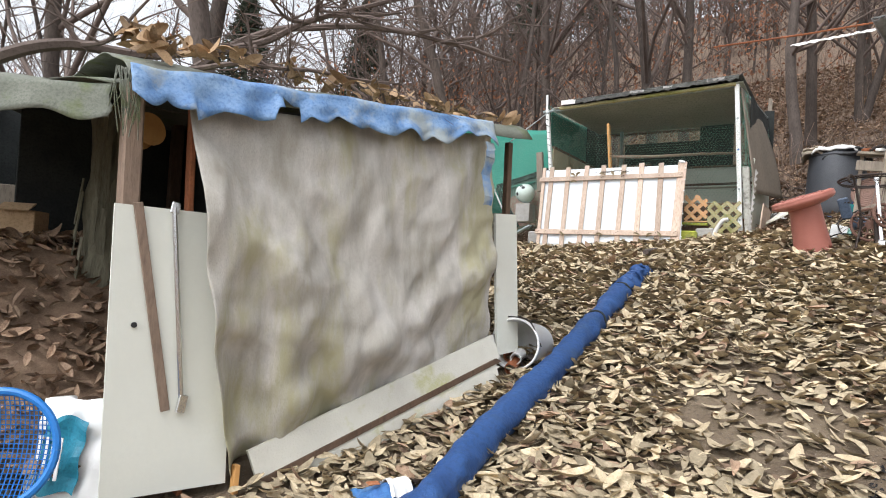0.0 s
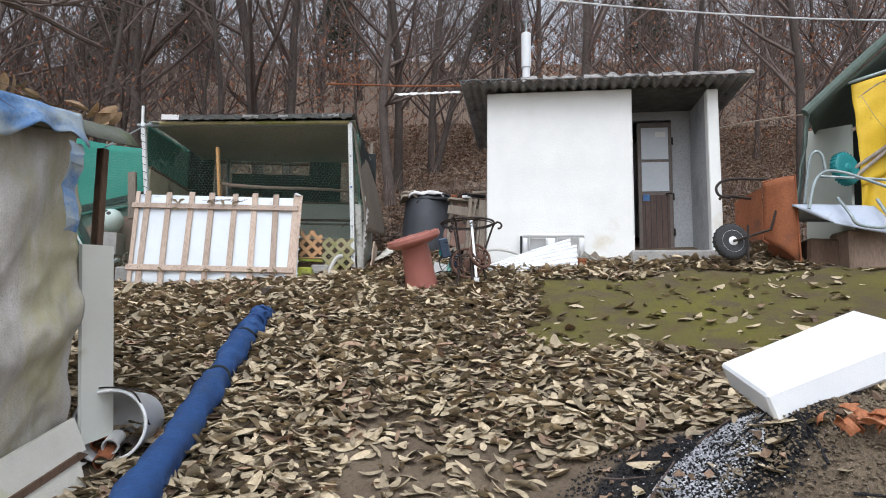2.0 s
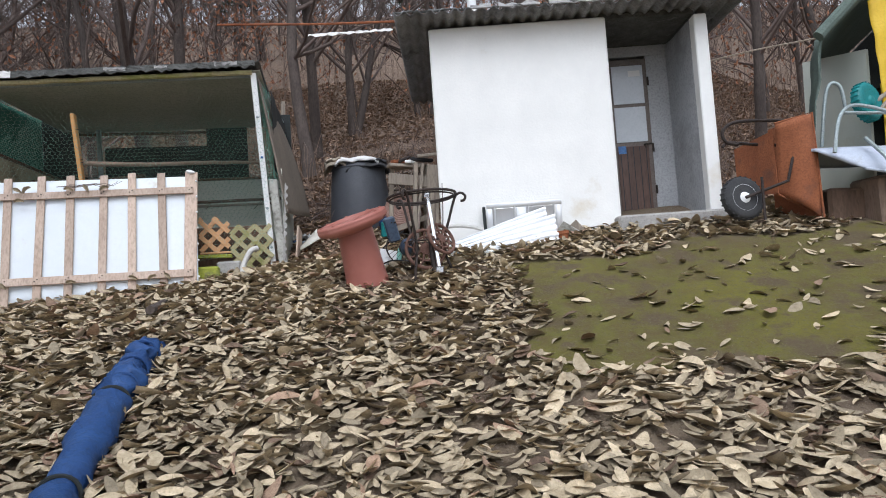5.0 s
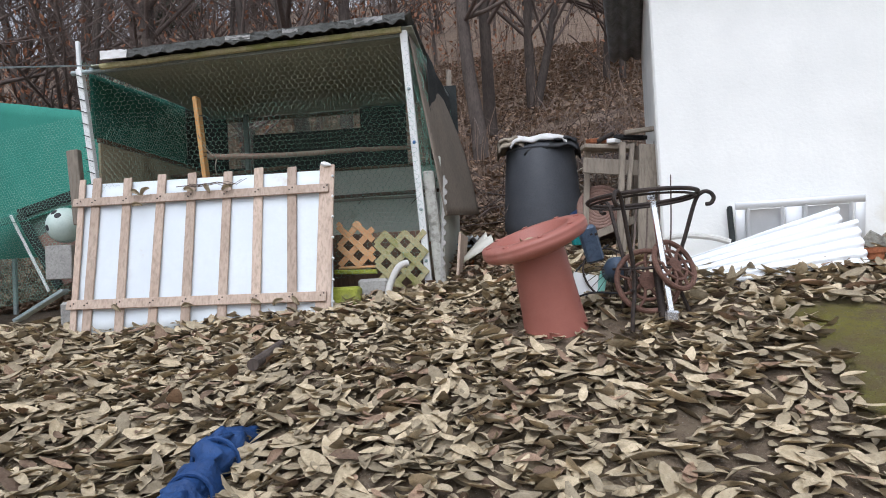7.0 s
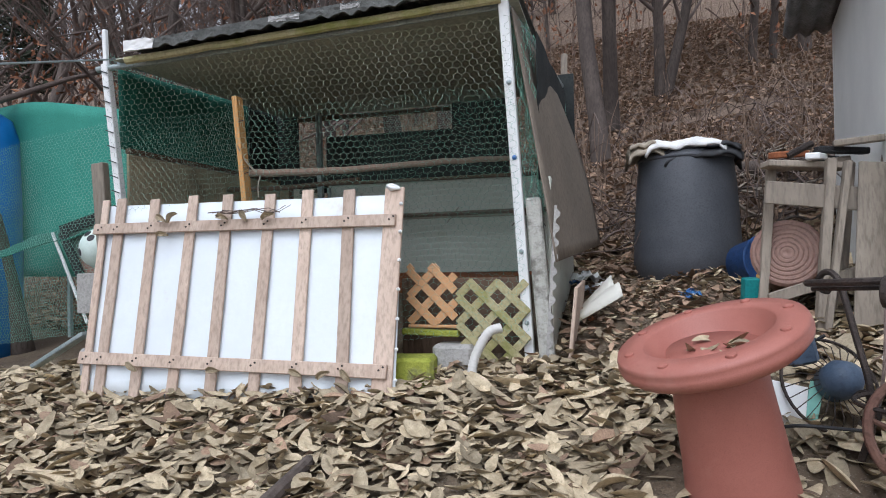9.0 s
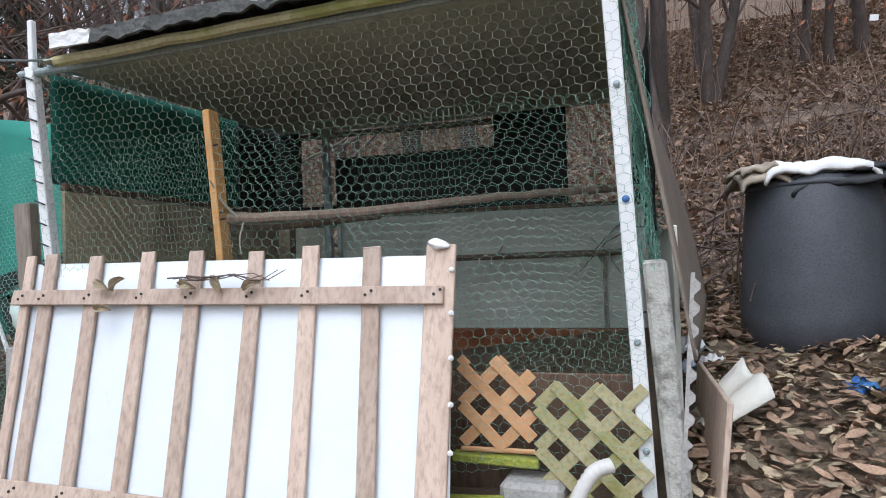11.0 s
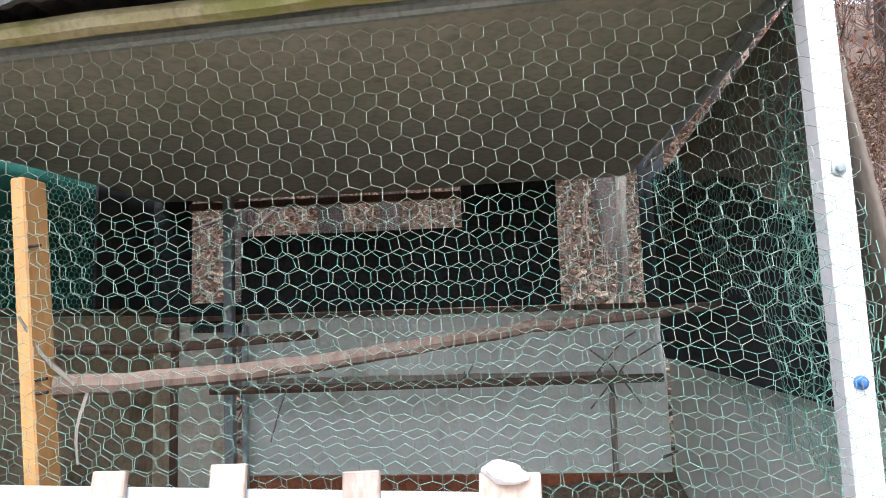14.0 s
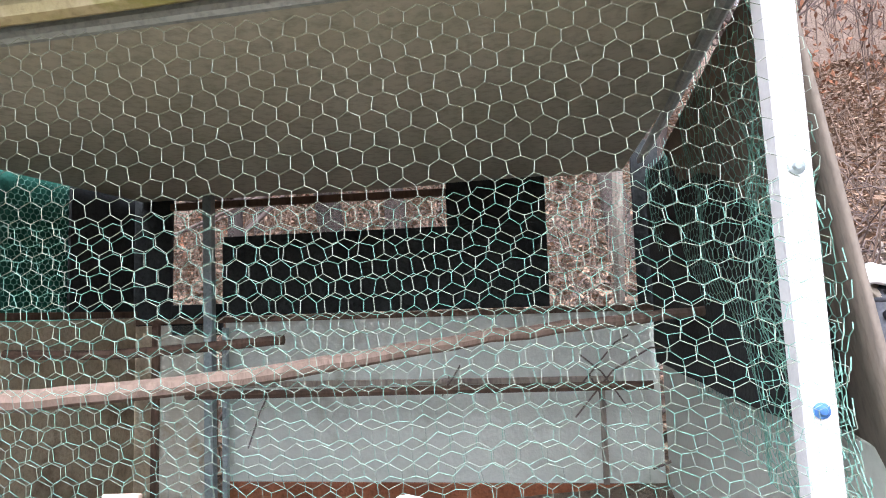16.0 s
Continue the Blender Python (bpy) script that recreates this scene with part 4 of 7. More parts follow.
    fpn = thing("leaning_board", TARP, "stained cream board standing at the shelter corner", "panel")
    part("board", sheet(lambda u, v: V(2.58 + 0.26 * u + 0.03 * v, -0.03 - 0.06 * v + 0.03 * u, 2.2 + 0.02 * u - 1.05 * v), 4, 8, 0.02), "off_white", fpn)
    sl = thing("base_boards", TARP, "speckled cream base boards green with algae", "boards")
    def slab(u, v, z0, h):
        x = 0.72 + 1.82 * u
        return V(x + 0.05 * v, -0.12 - 0.20 * (z0 + v * h), 0.39 + 0.32 * x - (z0 + h * v) * 0.82)
    part("upper_board", sheet(lambda u, v: slab(u, v, -0.12, 0.2), 20, 4, 0.03), "slab", sl)
    part("lower_board", sheet(lambda u, v: slab(u, v, 0.1, 0.42), 20, 4, 0.03), "slab", sl)
    part("ledge_strip", sheet(lambda u, v: slab(u, v, 0.135, 0.018) + V(0, -0.012, 0), 20, 1, 0.012), "slab", sl)
    part("dark_seam", sheet(lambda u, v: slab(u, v, 0.078, 0.026) + V(0, -0.022, 0), 20, 1, 0.02), "wood_dark", sl)
    part("end_plank", bar((0.64, -0.14, 0.35), (0.66, -0.12, 0.66), 0.03, 0.05), "wood_orange", sl, "orange plank end")


tarp_shelter()


# ---- right-hand workshop tent ----
def tent():
    t = thing("workshop_tent", SHED, "open workshop under a green canvas with yellow and purple tarps", "tent")
    part("front_post", box((0.2, 0.12, 1.5), (4.74, -0.5, 0.4), bevel=0.006), "cream", t, "cream square post")
    part("ridge_pole", tube([(5.62, -0.55, 3.24), (5.9, 1.2, 3.3)], 0.03), "galv", t)
    part("roof_canvas", sheet(lambda u, v: V(3.72 + 1.9 * u + 0.95 * v, -0.62 + 1.8 * v, 1.66 + 1.62 * u ** 0.93 - 0.06 * math.sin(3.1 * u) + 0.02 * n3(u * 5, v * 5)), 20, 16, 0.012), "canvas_green", t, "grey green canvas roof slope", True)
    part("roof_canvas", sheet(lambda u, v: V(5.62 + 2.9 * u, -0.62 + 1.9 * v, 3.27 - 0.9 * u), 12, 10, 0.012), "canvas_green", t, "", True)
    part("eave_roll", tube(curve([(3.70, -0.64, 1.66), (4.4, -0.66, 2.32), (5.0, -0.66, 2.85), (5.6, -0.64, 3.30)], 6), 0.055, 10), "canvas_green", t, "rolled canvas edge")
    part("side_canvas", sheet(lambda u, v: V(3.74 - 0.25 * v + 0.22 * u + 0.05 * n3(u * 4, v * 5), -0.6 + 0.5 * u, 1.7 - 1.55 * v), 8, 14, 0.012), "canvas_green", t, "hanging canvas side", True)
    part("rope", tube(curve([(3.72, -0.6, 1.66), (3.3, -0.2, 1.72), (2.98, 0.1, 1.74)], 5), 0.008, 6), "cloth_beige", t)
    part("side_panel", sheet(lambda u, v: V(4.16 + 0.16 * u - 0.06 * v, 0.4 - 0.8 * u, 1.74 - 0.16 * u - 1.75 * v), 6, 6, 0.03), "cream", t, "pale cream side panel")
    # added near-black walls; their colour stands in for shade within the tent
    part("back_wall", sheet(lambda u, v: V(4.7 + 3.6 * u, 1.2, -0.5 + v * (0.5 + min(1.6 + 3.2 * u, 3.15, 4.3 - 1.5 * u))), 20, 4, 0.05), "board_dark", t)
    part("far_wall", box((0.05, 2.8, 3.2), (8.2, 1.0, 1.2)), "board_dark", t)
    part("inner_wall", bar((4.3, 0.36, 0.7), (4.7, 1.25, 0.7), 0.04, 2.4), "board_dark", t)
    part("tarp_pole", tube([(4.22, -0.55, 2.03), (6.9, -0.62, 2.86)], 0.02), "galv", t)
    def yel(u, v):
        x = 4.25 + 2.6 * u
        drop = 0.85 * (1 - u) ** 0.8 + 0.34
        return V(x + 0.04 * v, -0.56 - 0.05 * math.sin(20 * u + 3 * v) * v - 0.03 * n3(u * 8, v * 5), 2.0 + 0.31 * (x - 4.25) - drop * v - 0.03 * math.sin(13 * u) * v)
    part("yellow_tarp", sheet(yel, 60, 20, 0.005), "yellow", t, "bright yellow tarpaulin sheet", True)
    part("yellow_drop", sheet(lambda u, v: V(4.33 + 0.62 * u - 0.05 * v, -0.5 - 0.04 * math.sin(14 * u + 2 * v), 1.2 - 0.85 * v + 0.1 * u), 14, 14, 0.005), "yellow", t, "", True)
    def pur(u, v):
        x = 4.57 + 2.3 * u
        zt = 1.44 + 0.58 * (x - 4.57) + 0.14 * math.sin(u * 3.14)
        drop = 0.13 + 0.72 * math.sin(u * 2.6) ** 0.8
        return V(x, -0.66 - 0.10 * math.sin(u * 9 + v * 5) - 0.06 * n3(u * 6, v * 6) - 0.1 * v, zt - drop * v)
    part("purple_tarp", sheet(pur, 70, 24, 0.006), "purple", t, "draped dusty purple tarpaulin", True)
    part("purple_tail", sheet(lambda u, v: V(4.6 + 0.42 * u + 0.12 * v - 0.1 * u * v, -0.64 - 0.05 * math.sin(18 * u + 3 * v), 1.42 - 0.82 * v + 0.12 * u), 16, 16, 0.006), "purple", t, "", True)
    for i in range(2):
        part("prop_pole", tube([(4.05 + 0.15 * i, -0.6, 0.9), (4.75 + 0.1 * i, -0.55, 1.38 + 0.06 * i)], 0.022), "wood_grey", t)
    b = thing("work_bench", SHED, "cluttered wooden work bench with a drawer unit", "bench")
    part("bench_top", box((1.5, 0.6, 0.06), (6.05, 0.35, 0.87)), "wood_dark", b)
    part("bench_leg", box((0.08, 0.5, 0.9), (5.4, 0.35, 0.42)), "wood_dark", b)
    d = part("drawer_unit", box((0.5, 0.5, 0.62), (6.32, 0.35, 0.52)), "cardboard", b, "worn tan drawer unit")
    for i in range(4):
        part("drawer_front", box((0.46, 0.02, 0.12), (6.32, 0.09, 0.28 + 0.145 * i)), "cardboard", d)
        part("drawer_gap", box((0.46, 0.012, 0.018), (6.32, 0.085, 0.35 + 0.145 * i), bevel=0), "black", d)
    part("shelf_board", box((1.6, 0.3, 0.03), (6.05, 0.9, 1.5)), "wood_dark", b)
    k = thing("bench_clutter", SHED, "tins, jars and tool boxes on the bench", "clutter")
    for i in range(12):
        x = 5.42 + 0.11 * i
        h = 0.06 + 0.1 * random.random()
        if i % 3:
            part("tin", lathe([(0.035, 0), (0.037, h * 0.9), (0.03, h)], 14, pose(x, 0.25 + 0.2 * random.random(), 0.9)), random.choice(["galv", "white_plastic", "teal", "rust"]), k)
        else:
            part("tool_box", box((0.14, 0.12, h), (x, 0.4, 0.9 + h / 2)), random.choice(["cardboard", "teal", "wood_grey"]), k)
    part("green_screen", box((0.75, 0.03, 0.42), (5.85, 0.75, 1.22)), "canvas_green", k)
    part("cardboard_sheet", sheet(lambda u, v: V(5.25 + 0.5 * u, 0.1 - 0.05 * u, 0.45 - 0.5 * v + 0.06 * u), 3, 3, 0.01), "cardboard", k)
    sk = thing("white_sack", SHED, "bulging white woven sack standing under the tent", "sack")
    part("sack_body", lathe([(0.1, -0.1), (0.2, -0.06), (0.22, 0.15), (0.2, 0.36), (0.1, 0.46), (0.12, 0.5)], 20, pose(6.5, -0.55, 0.0)), "white_plastic", sk, "", True)
    part("green_band", lathe([(0.223, 0.12), (0.223, 0.28)], 20, pose(6.5, -0.55, 0.0)), "net", sk)
    for x in (5.75, 6.05):
        bw = thing("enamel_bowl", SHED @ pose(x, -0.15, -0.03), "small white enamel bowl on the ground", "bowl", "bowls under the tent")
        part("bowl", lathe([(0.05, 0), (0.09, 0.05), (0.1, 0.07), (0.085, 0.06), (0.05, 0.015)], 20), "white_plastic", bw, "", True)
    s = thing("timber_blocks", SHED, "squared brown timber blocks used as a stand", "timber block")
    part("block", box((0.62, 0.42, 0.6), (4.3, -0.6, -0.02), (0, 0, 4), 0.03), "wood_brown", s)
    part("side_block", box((0.34, 0.3, 0.46), (3.86, -0.45, -0.02), (0, 3, -6), 0.03), "wood_dark", s)


tent()


def wheel(parent, m, r=0.2, tyre="tyre", rim="white_plastic"):
    """A barrow wheel about the z axis of m: tyre and dished rim."""
    w = part("wheel", lathe([(r * 0.62, -0.045), (r * 0.86, -0.05), (r, -0.028), (r, 0.028), (r * 0.86, 0.05), (r * 0.62, 0.045)], 36, m), tyre, parent, "", True)
    part("rim", lathe([(0.02, 0.06), (0.045, 0.058), (0.06, 0.03), (r * 0.5, 0.022), (r * 0.62, 0.047), (r * 0.62, -0.047), (r * 0.5, -0.022), (0.05, -0.06), (0.02, -0.06)], 28, m), rim, w, "white steel rim", True)
    for i in range(24):
        a = 2 * math.pi * i / 24
        part("tread_lug", box((0.012, 0.016, 0.075), (0, 0, 0), bevel=0.002), tyre, w).matrix_basis = m @ pose(r * math.cos(a), r * math.sin(a), 0, 0, 0, math.degrees(a))
    return w


def barrows():
    b = thing("rusty_wheelbarrow", SHED, "rusty orange steel wheelbarrow tipped on its side", "wheelbarrow")
    wheel(b, pose(2.84, -0.64, 0.17, 82, 0, 12), 0.205)
    def tray(u, v):
        # tipped tray: its open mouth faces the far side
        return V(3.2 + 0.34 * u + 0.015 * math.sin(3 * v), -0.66 - 0.1 * math.sin(3.14 * u) + 0.12 * v * (1 - u), 0.84 + 0.08 * u - (0.64 + 0.35 * u) * v)
    part("tray", sheet(tray, 10, 12, 0.012), "rust", b, "orange rusted tray", True)
    part("tray_side", sheet(lambda u, v: V(3.2 - 0.12 * u, -0.6 + 0.55 * u, 0.8 - 0.6 * v - 0.06 * u + 0.1 * u * v), 6, 8, 0.01), "rust", b)
    part("tray_side", sheet(lambda u, v: V(3.54 - 0.1 * u, -0.66 + 0.6 * u, 0.92 - 0.97 * v + 0.1 * u * v), 6, 8, 0.01), "rust", b)
    part("tray_lip", tube([(3.19, -0.67, 0.85), (3.54, -0.68, 0.93), (3.56, -0.68, -0.06), (3.2, -0.6, 0.19)], 0.012), "rust", b)
    part("handle_bar", tube(curve([(3.5, -0.5, 0.9), (3.1, -0.62, 0.9), (2.8, -0.7, 0.88), (2.68, -0.72, 0.8), (2.7, -0.72, 0.7), (2.82, -0.7, 0.67)], 6), 0.016), "iron", b)
    part("handle_bar", tube(curve([(3.5, -0.3, 0.7), (3.1, -0.4, 0.72), (2.85, -0.45, 0.74), (2.78, -0.46, 0.7)], 6), 0.016), "iron", b)
    part("frame_tube", tube([(2.84, -0.7, 0.17), (3.25, -0.7, 0.3), (3.4, -0.7, 0.8)], 0.015), "iron", b)
    part("frame_leg", tube([(3.0, -0.72, 0.35), (2.98, -0.75, -0.05)], 0.013), "iron", b)
    c = thing("blue_wheelbarrow", SHED, "upturned blue grey wheelbarrow on a stump", "wheelbarrow")
    def hull(u, v):
        x = (3.47 + 0.86 * u) * (1 - v) + (3.80 + 0.66 * u) * v
        z = (0.57 - 0.03 * u) * (1 - v) + (0.33 - 0.13 * u) * v
        return V(x, -0.72 - 0.22 * v - 0.09 * math.sin(3.14 * u) ** 0.5 * math.sin(0.4 + 2.3 * v) + 0.01 * n3(u * 5, v * 5), z)
    part("tray", sheet(hull, 22, 14, 0.012), "blue_grey", c, "dented blue grey tray", True)
    part("tray_back", sheet(lambda u, v: V(3.47 + 0.86 * u + 0.05 * v, -0.73 + 0.42 * v, 0.565 - 0.03 * u - 0.10 * v * v), 12, 6, 0.012), "blue_grey", c, "", True)
    part("tray_lip", tube(curve([(3.80, -0.96, 0.33), (4.13, -1.0, 0.25), (4.46, -0.96, 0.20)], 6), 0.014), "blue_grey", c)
    part("leg_loop", tube(curve([(3.9, -0.85, 0.62), (3.91, -1.06, 0.42), (3.98, -1.09, 0.29), (4.22, -1.09, 0.26), (4.29, -1.06, 0.36), (4.3, -0.85, 0.6)], 6), 0.017), "galv", c)
    part("frame_tube", tube(curve([(3.58, -0.9, 0.5), (3.7, -0.85, 0.85), (3.95, -0.8, 0.93), (4.5, -0.85, 0.7)], 6), 0.017), "galv", c)
    part("frame_tube", tube(curve([(3.68, -0.55, 0.62), (3.75, -0.6, 1.15), (3.86, -0.62, 1.18), (3.9, -0.62, 0.95)], 6), 0.017), "galv", c)
    part("handle_bar", tube([(3.8, -0.7, 0.9), (4.55, -0.8, 0.82)], 0.016), "galv", c)
    wheel(c, pose(4.1, -0.62, 1.0, 84, 0, 28), 0.19, "teal", "teal")


barrows()


# ---- things between the coop and the shed ----
def red_pot():
    axis = pose(4.10, 6.99, 2.02, 0, 0, 0) @ pose(0, 0, 0, 3, -15, 0) @ Matrix.Diagonal((1, 1, 1.1, 1))
    p = thing("plastic_manhole_riser", axis, "upturned red-brown plastic flanged pipe with leaves in its bowl", "planter")
    part("tapered_body", lathe([(0.205, 0.0), (0.212, 0.02), (0.2, 0.05), (0.172, 0.3), (0.15, 0.62), (0.148, 0.66)], 56), "terracotta", p, "", True)
    part("flange", lathe([(0.15, 0.60), (0.21, 0.612), (0.285, 0.635), (0.306, 0.655), (0.31, 0.675), (0.304, 0.682), (0.308, 0.69), (0.302, 0.705), (0.215, 0.712), (0.208, 0.705), (0.185, 0.655), (0.10, 0.60), (0.0, 0.59)], 64), "terracotta", p, "", True)
    for i in range(8):
        a = 2 * math.pi * i / 8 + 0.3
        part("flange_bolt", lathe([(0.017, 0), (0.016, 0.006), (0.01, 0.008)], 12, pose(0.262 * math.cos(a), 0.262 * math.sin(a), 0.708)), "terracotta", p)
    # the flange sits skewed on the pipe
    skew = Matrix.Translation((0, 0, 0.64)) @ Matrix.Rotation(radians(-6), 4, V(0.62, 0.785, 0)) @ Matrix.Translation((0, 0, -0.64))
    for ob in p.children:
        if ob.name.startswith("flange"):
            ob.matrix_basis = skew
    part("base_band", lathe([(0.2, 0.035), (0.208, 0.04), (0.206, 0.055), (0.198, 0.06)], 48), "terracotta", p)


red_pot()


def compost_bin():
    b = thing("compost_bin", pose(5.80, 9.36, 3.0, 0, 0, -30), "charcoal plastic drum bin covered with folded cloths", "bin")
    part("drum", lathe([(0.41, -0.25), (0.405, 0.0), (0.375, 0.5), (0.35, 0.76), (0.335, 0.79), (0.3, 0.8)], 40), "bin", b, "", True)
    part("rim", lathe([(0.352, 0.735), (0.36, 0.742), (0.36, 0.76), (0.345, 0.765)], 40), "bin", b, "", True)
    for name, label, mm, x, y, z, w, d, layers, rz in (
            ("black_cloth", "folded black sheet hanging over the bin edge", "black", 0.14, -0.05, 0.81, 0.54, 0.62, 2, -3),
            ("muddy_cloth", "mud-stained folded cloth on the bin", "cloth_beige", -0.29, -0.08, 0.85, 0.3, 0.54, 2, 8),
            ("white_cloth", "folded dirty white sheet on the bin", "cloth_white", 0.0, -0.06, 0.885, 0.58, 0.6, 1, 2)):
        c = thing(name, pose(5.80, 9.36, 3.0, 0, 0, -40) @ pose(x, y, z, 0, 0, rz), label, "cloth")
        for k in range(layers):
            f = 1 - 0.05 * k
            part("fold", sheet(lambda u, v: V((u - 0.5) * w * f + 0.012 * n3(v * 5, k), (v - 0.5) * d * f, 0.03 * k + 0.03 * n3(u * 4, v * 4, k + x * 9) + 0.012 * n3(u * 11, v * 9, x) - 0.05 * (abs(2 * u - 1) ** 6 + abs(2 * v - 1) ** 6) * (1.4 if k == 0 else 0.7)), 26, 20, 0.02), mm, c, "", True)


compost_bin()


def easel_bench():
    e = thing("old_saw_bench", pose(5.36, 7.82, 2.62, 0, 0, -32), "broken grey wooden bench loaded with timber offcuts", "bench")
    for x, y in ((-0.22, 0.05), (0.02, -0.12), (0.18, 0.1)):
        part("leg", bar((x - 0.05, y, -0.1), (x + 0.03, y, 0.88), 0.045, 0.05), "wood_grey", e)
    part("leg", bar((0.0, -0.16, 0.0), (0.12, -0.14, 0.86), 0.03, 0.055), "wood_grey", e)
    part("top_plank", box((0.4, 0.14, 0.035), (-0.05, -0.02, 0.86), (0, 4, 6)), "wood_grey", e)
    part("top_plank", box((0.36, 0.12, 0.035), (0.02, 0.1, 0.88), (0, -4, -5)), "wood_grey", e)
    part("side_plank", box((0.02, 0.14, 1.0), (0.26, -0.05, 0.42), (4, 8, 0)), "wood_grey", e)
    part("side_plank", box((0.14, 0.02, 0.95), (0.2, -0.18, 0.38), (-6, 5, 0)), "wood_grey", e)
    part("brace", bar((-0.24, -0.05, 0.15), (0.2, -0.08, 0.3), 0.03, 0.06), "wood_grey", e)
    part("upper_rail", bar((-0.26, -0.1, 0.72), (0.22, -0.12, 0.66), 0.025, 0.12), "wood_grey", e)
    o = thing("timber_offcuts", pose(5.36, 7.82, 3.52, 0, 0, -32), "charred and painted timber offcuts piled on the bench", "wood")
    for i, (mm, sx, x, y, a) in enumerate((("white_post", 0.16, 0.0, -0.06, 60), ("char", 0.26, 0.14, 0.0, 12), ("wood_grey", 0.24, 0.2, -0.08, -10), ("char", 0.18, 0.1, 0.08, 30), ("rust", 0.2, -0.1, 0.06, 20))):
        part("offcut", box((sx, 0.07, 0.035), (x, y, 0.0 + 0.035 * (i % 3)), (4, 6 * (i % 2) - 3, a)), mm, o)
    part("pipe_end", tube([(-0.12, 0.02, 0.02), (0.02, 0.08, 0.09)], 0.02), "iron", o)
    bk = thing("rolled_mat", pose(5.42, 8.04, 2.98) @ pose(0, 0, 0, 0, 0, 40) @ pose(0, 0, 0, 0, -80, 0), "dull brown rolled mat lying under the bench", "mat roll")
    rings = [(0.0, 0.2), (0.02, 0.205)]
    for k in range(6):
        r = 0.03 + 0.024 * k
        rings += [(r, 0.205), (r + 0.002, 0.203), (r + 0.006, 0.203), (r + 0.008, 0.208), (r + 0.02, 0.208)]
    part("roll", lathe([(0.15, -0.3), (0.185, -0.29), (0.185, 0.195)] + [p for p in rings[::-1] if p[0] > 0] + [(0.001, 0.2)], 30), "brown_jar", bk, "", False)
    c = thing("blue_crate", pose(5.75, 8.75, 2.82, 0, 0, -20), "blue plastic tub lying behind the bench", "tub")
    part("tub", lathe([(0.1, 0.0), (0.15, 0.02), (0.17, 0.2), (0.18, 0.21), (0.15, 0.2)], 20, pose(0, 0, 0.1, 80, 0, 20)), "roll_blue", c, "", True)
    q = thing("teal_box", pose(5.16, 8.05, 2.72, 8, 0, -20), "small teal and orange carton", "box")
    part("carton", box((0.12, 0.06, 0.16), (0, 0, 0.08)), "teal", q)
    part("orange_side", box((0.05, 0.062, 0.12), (0.045, -0.003, 0.12)), "wood_orange", q)


easel_bench()


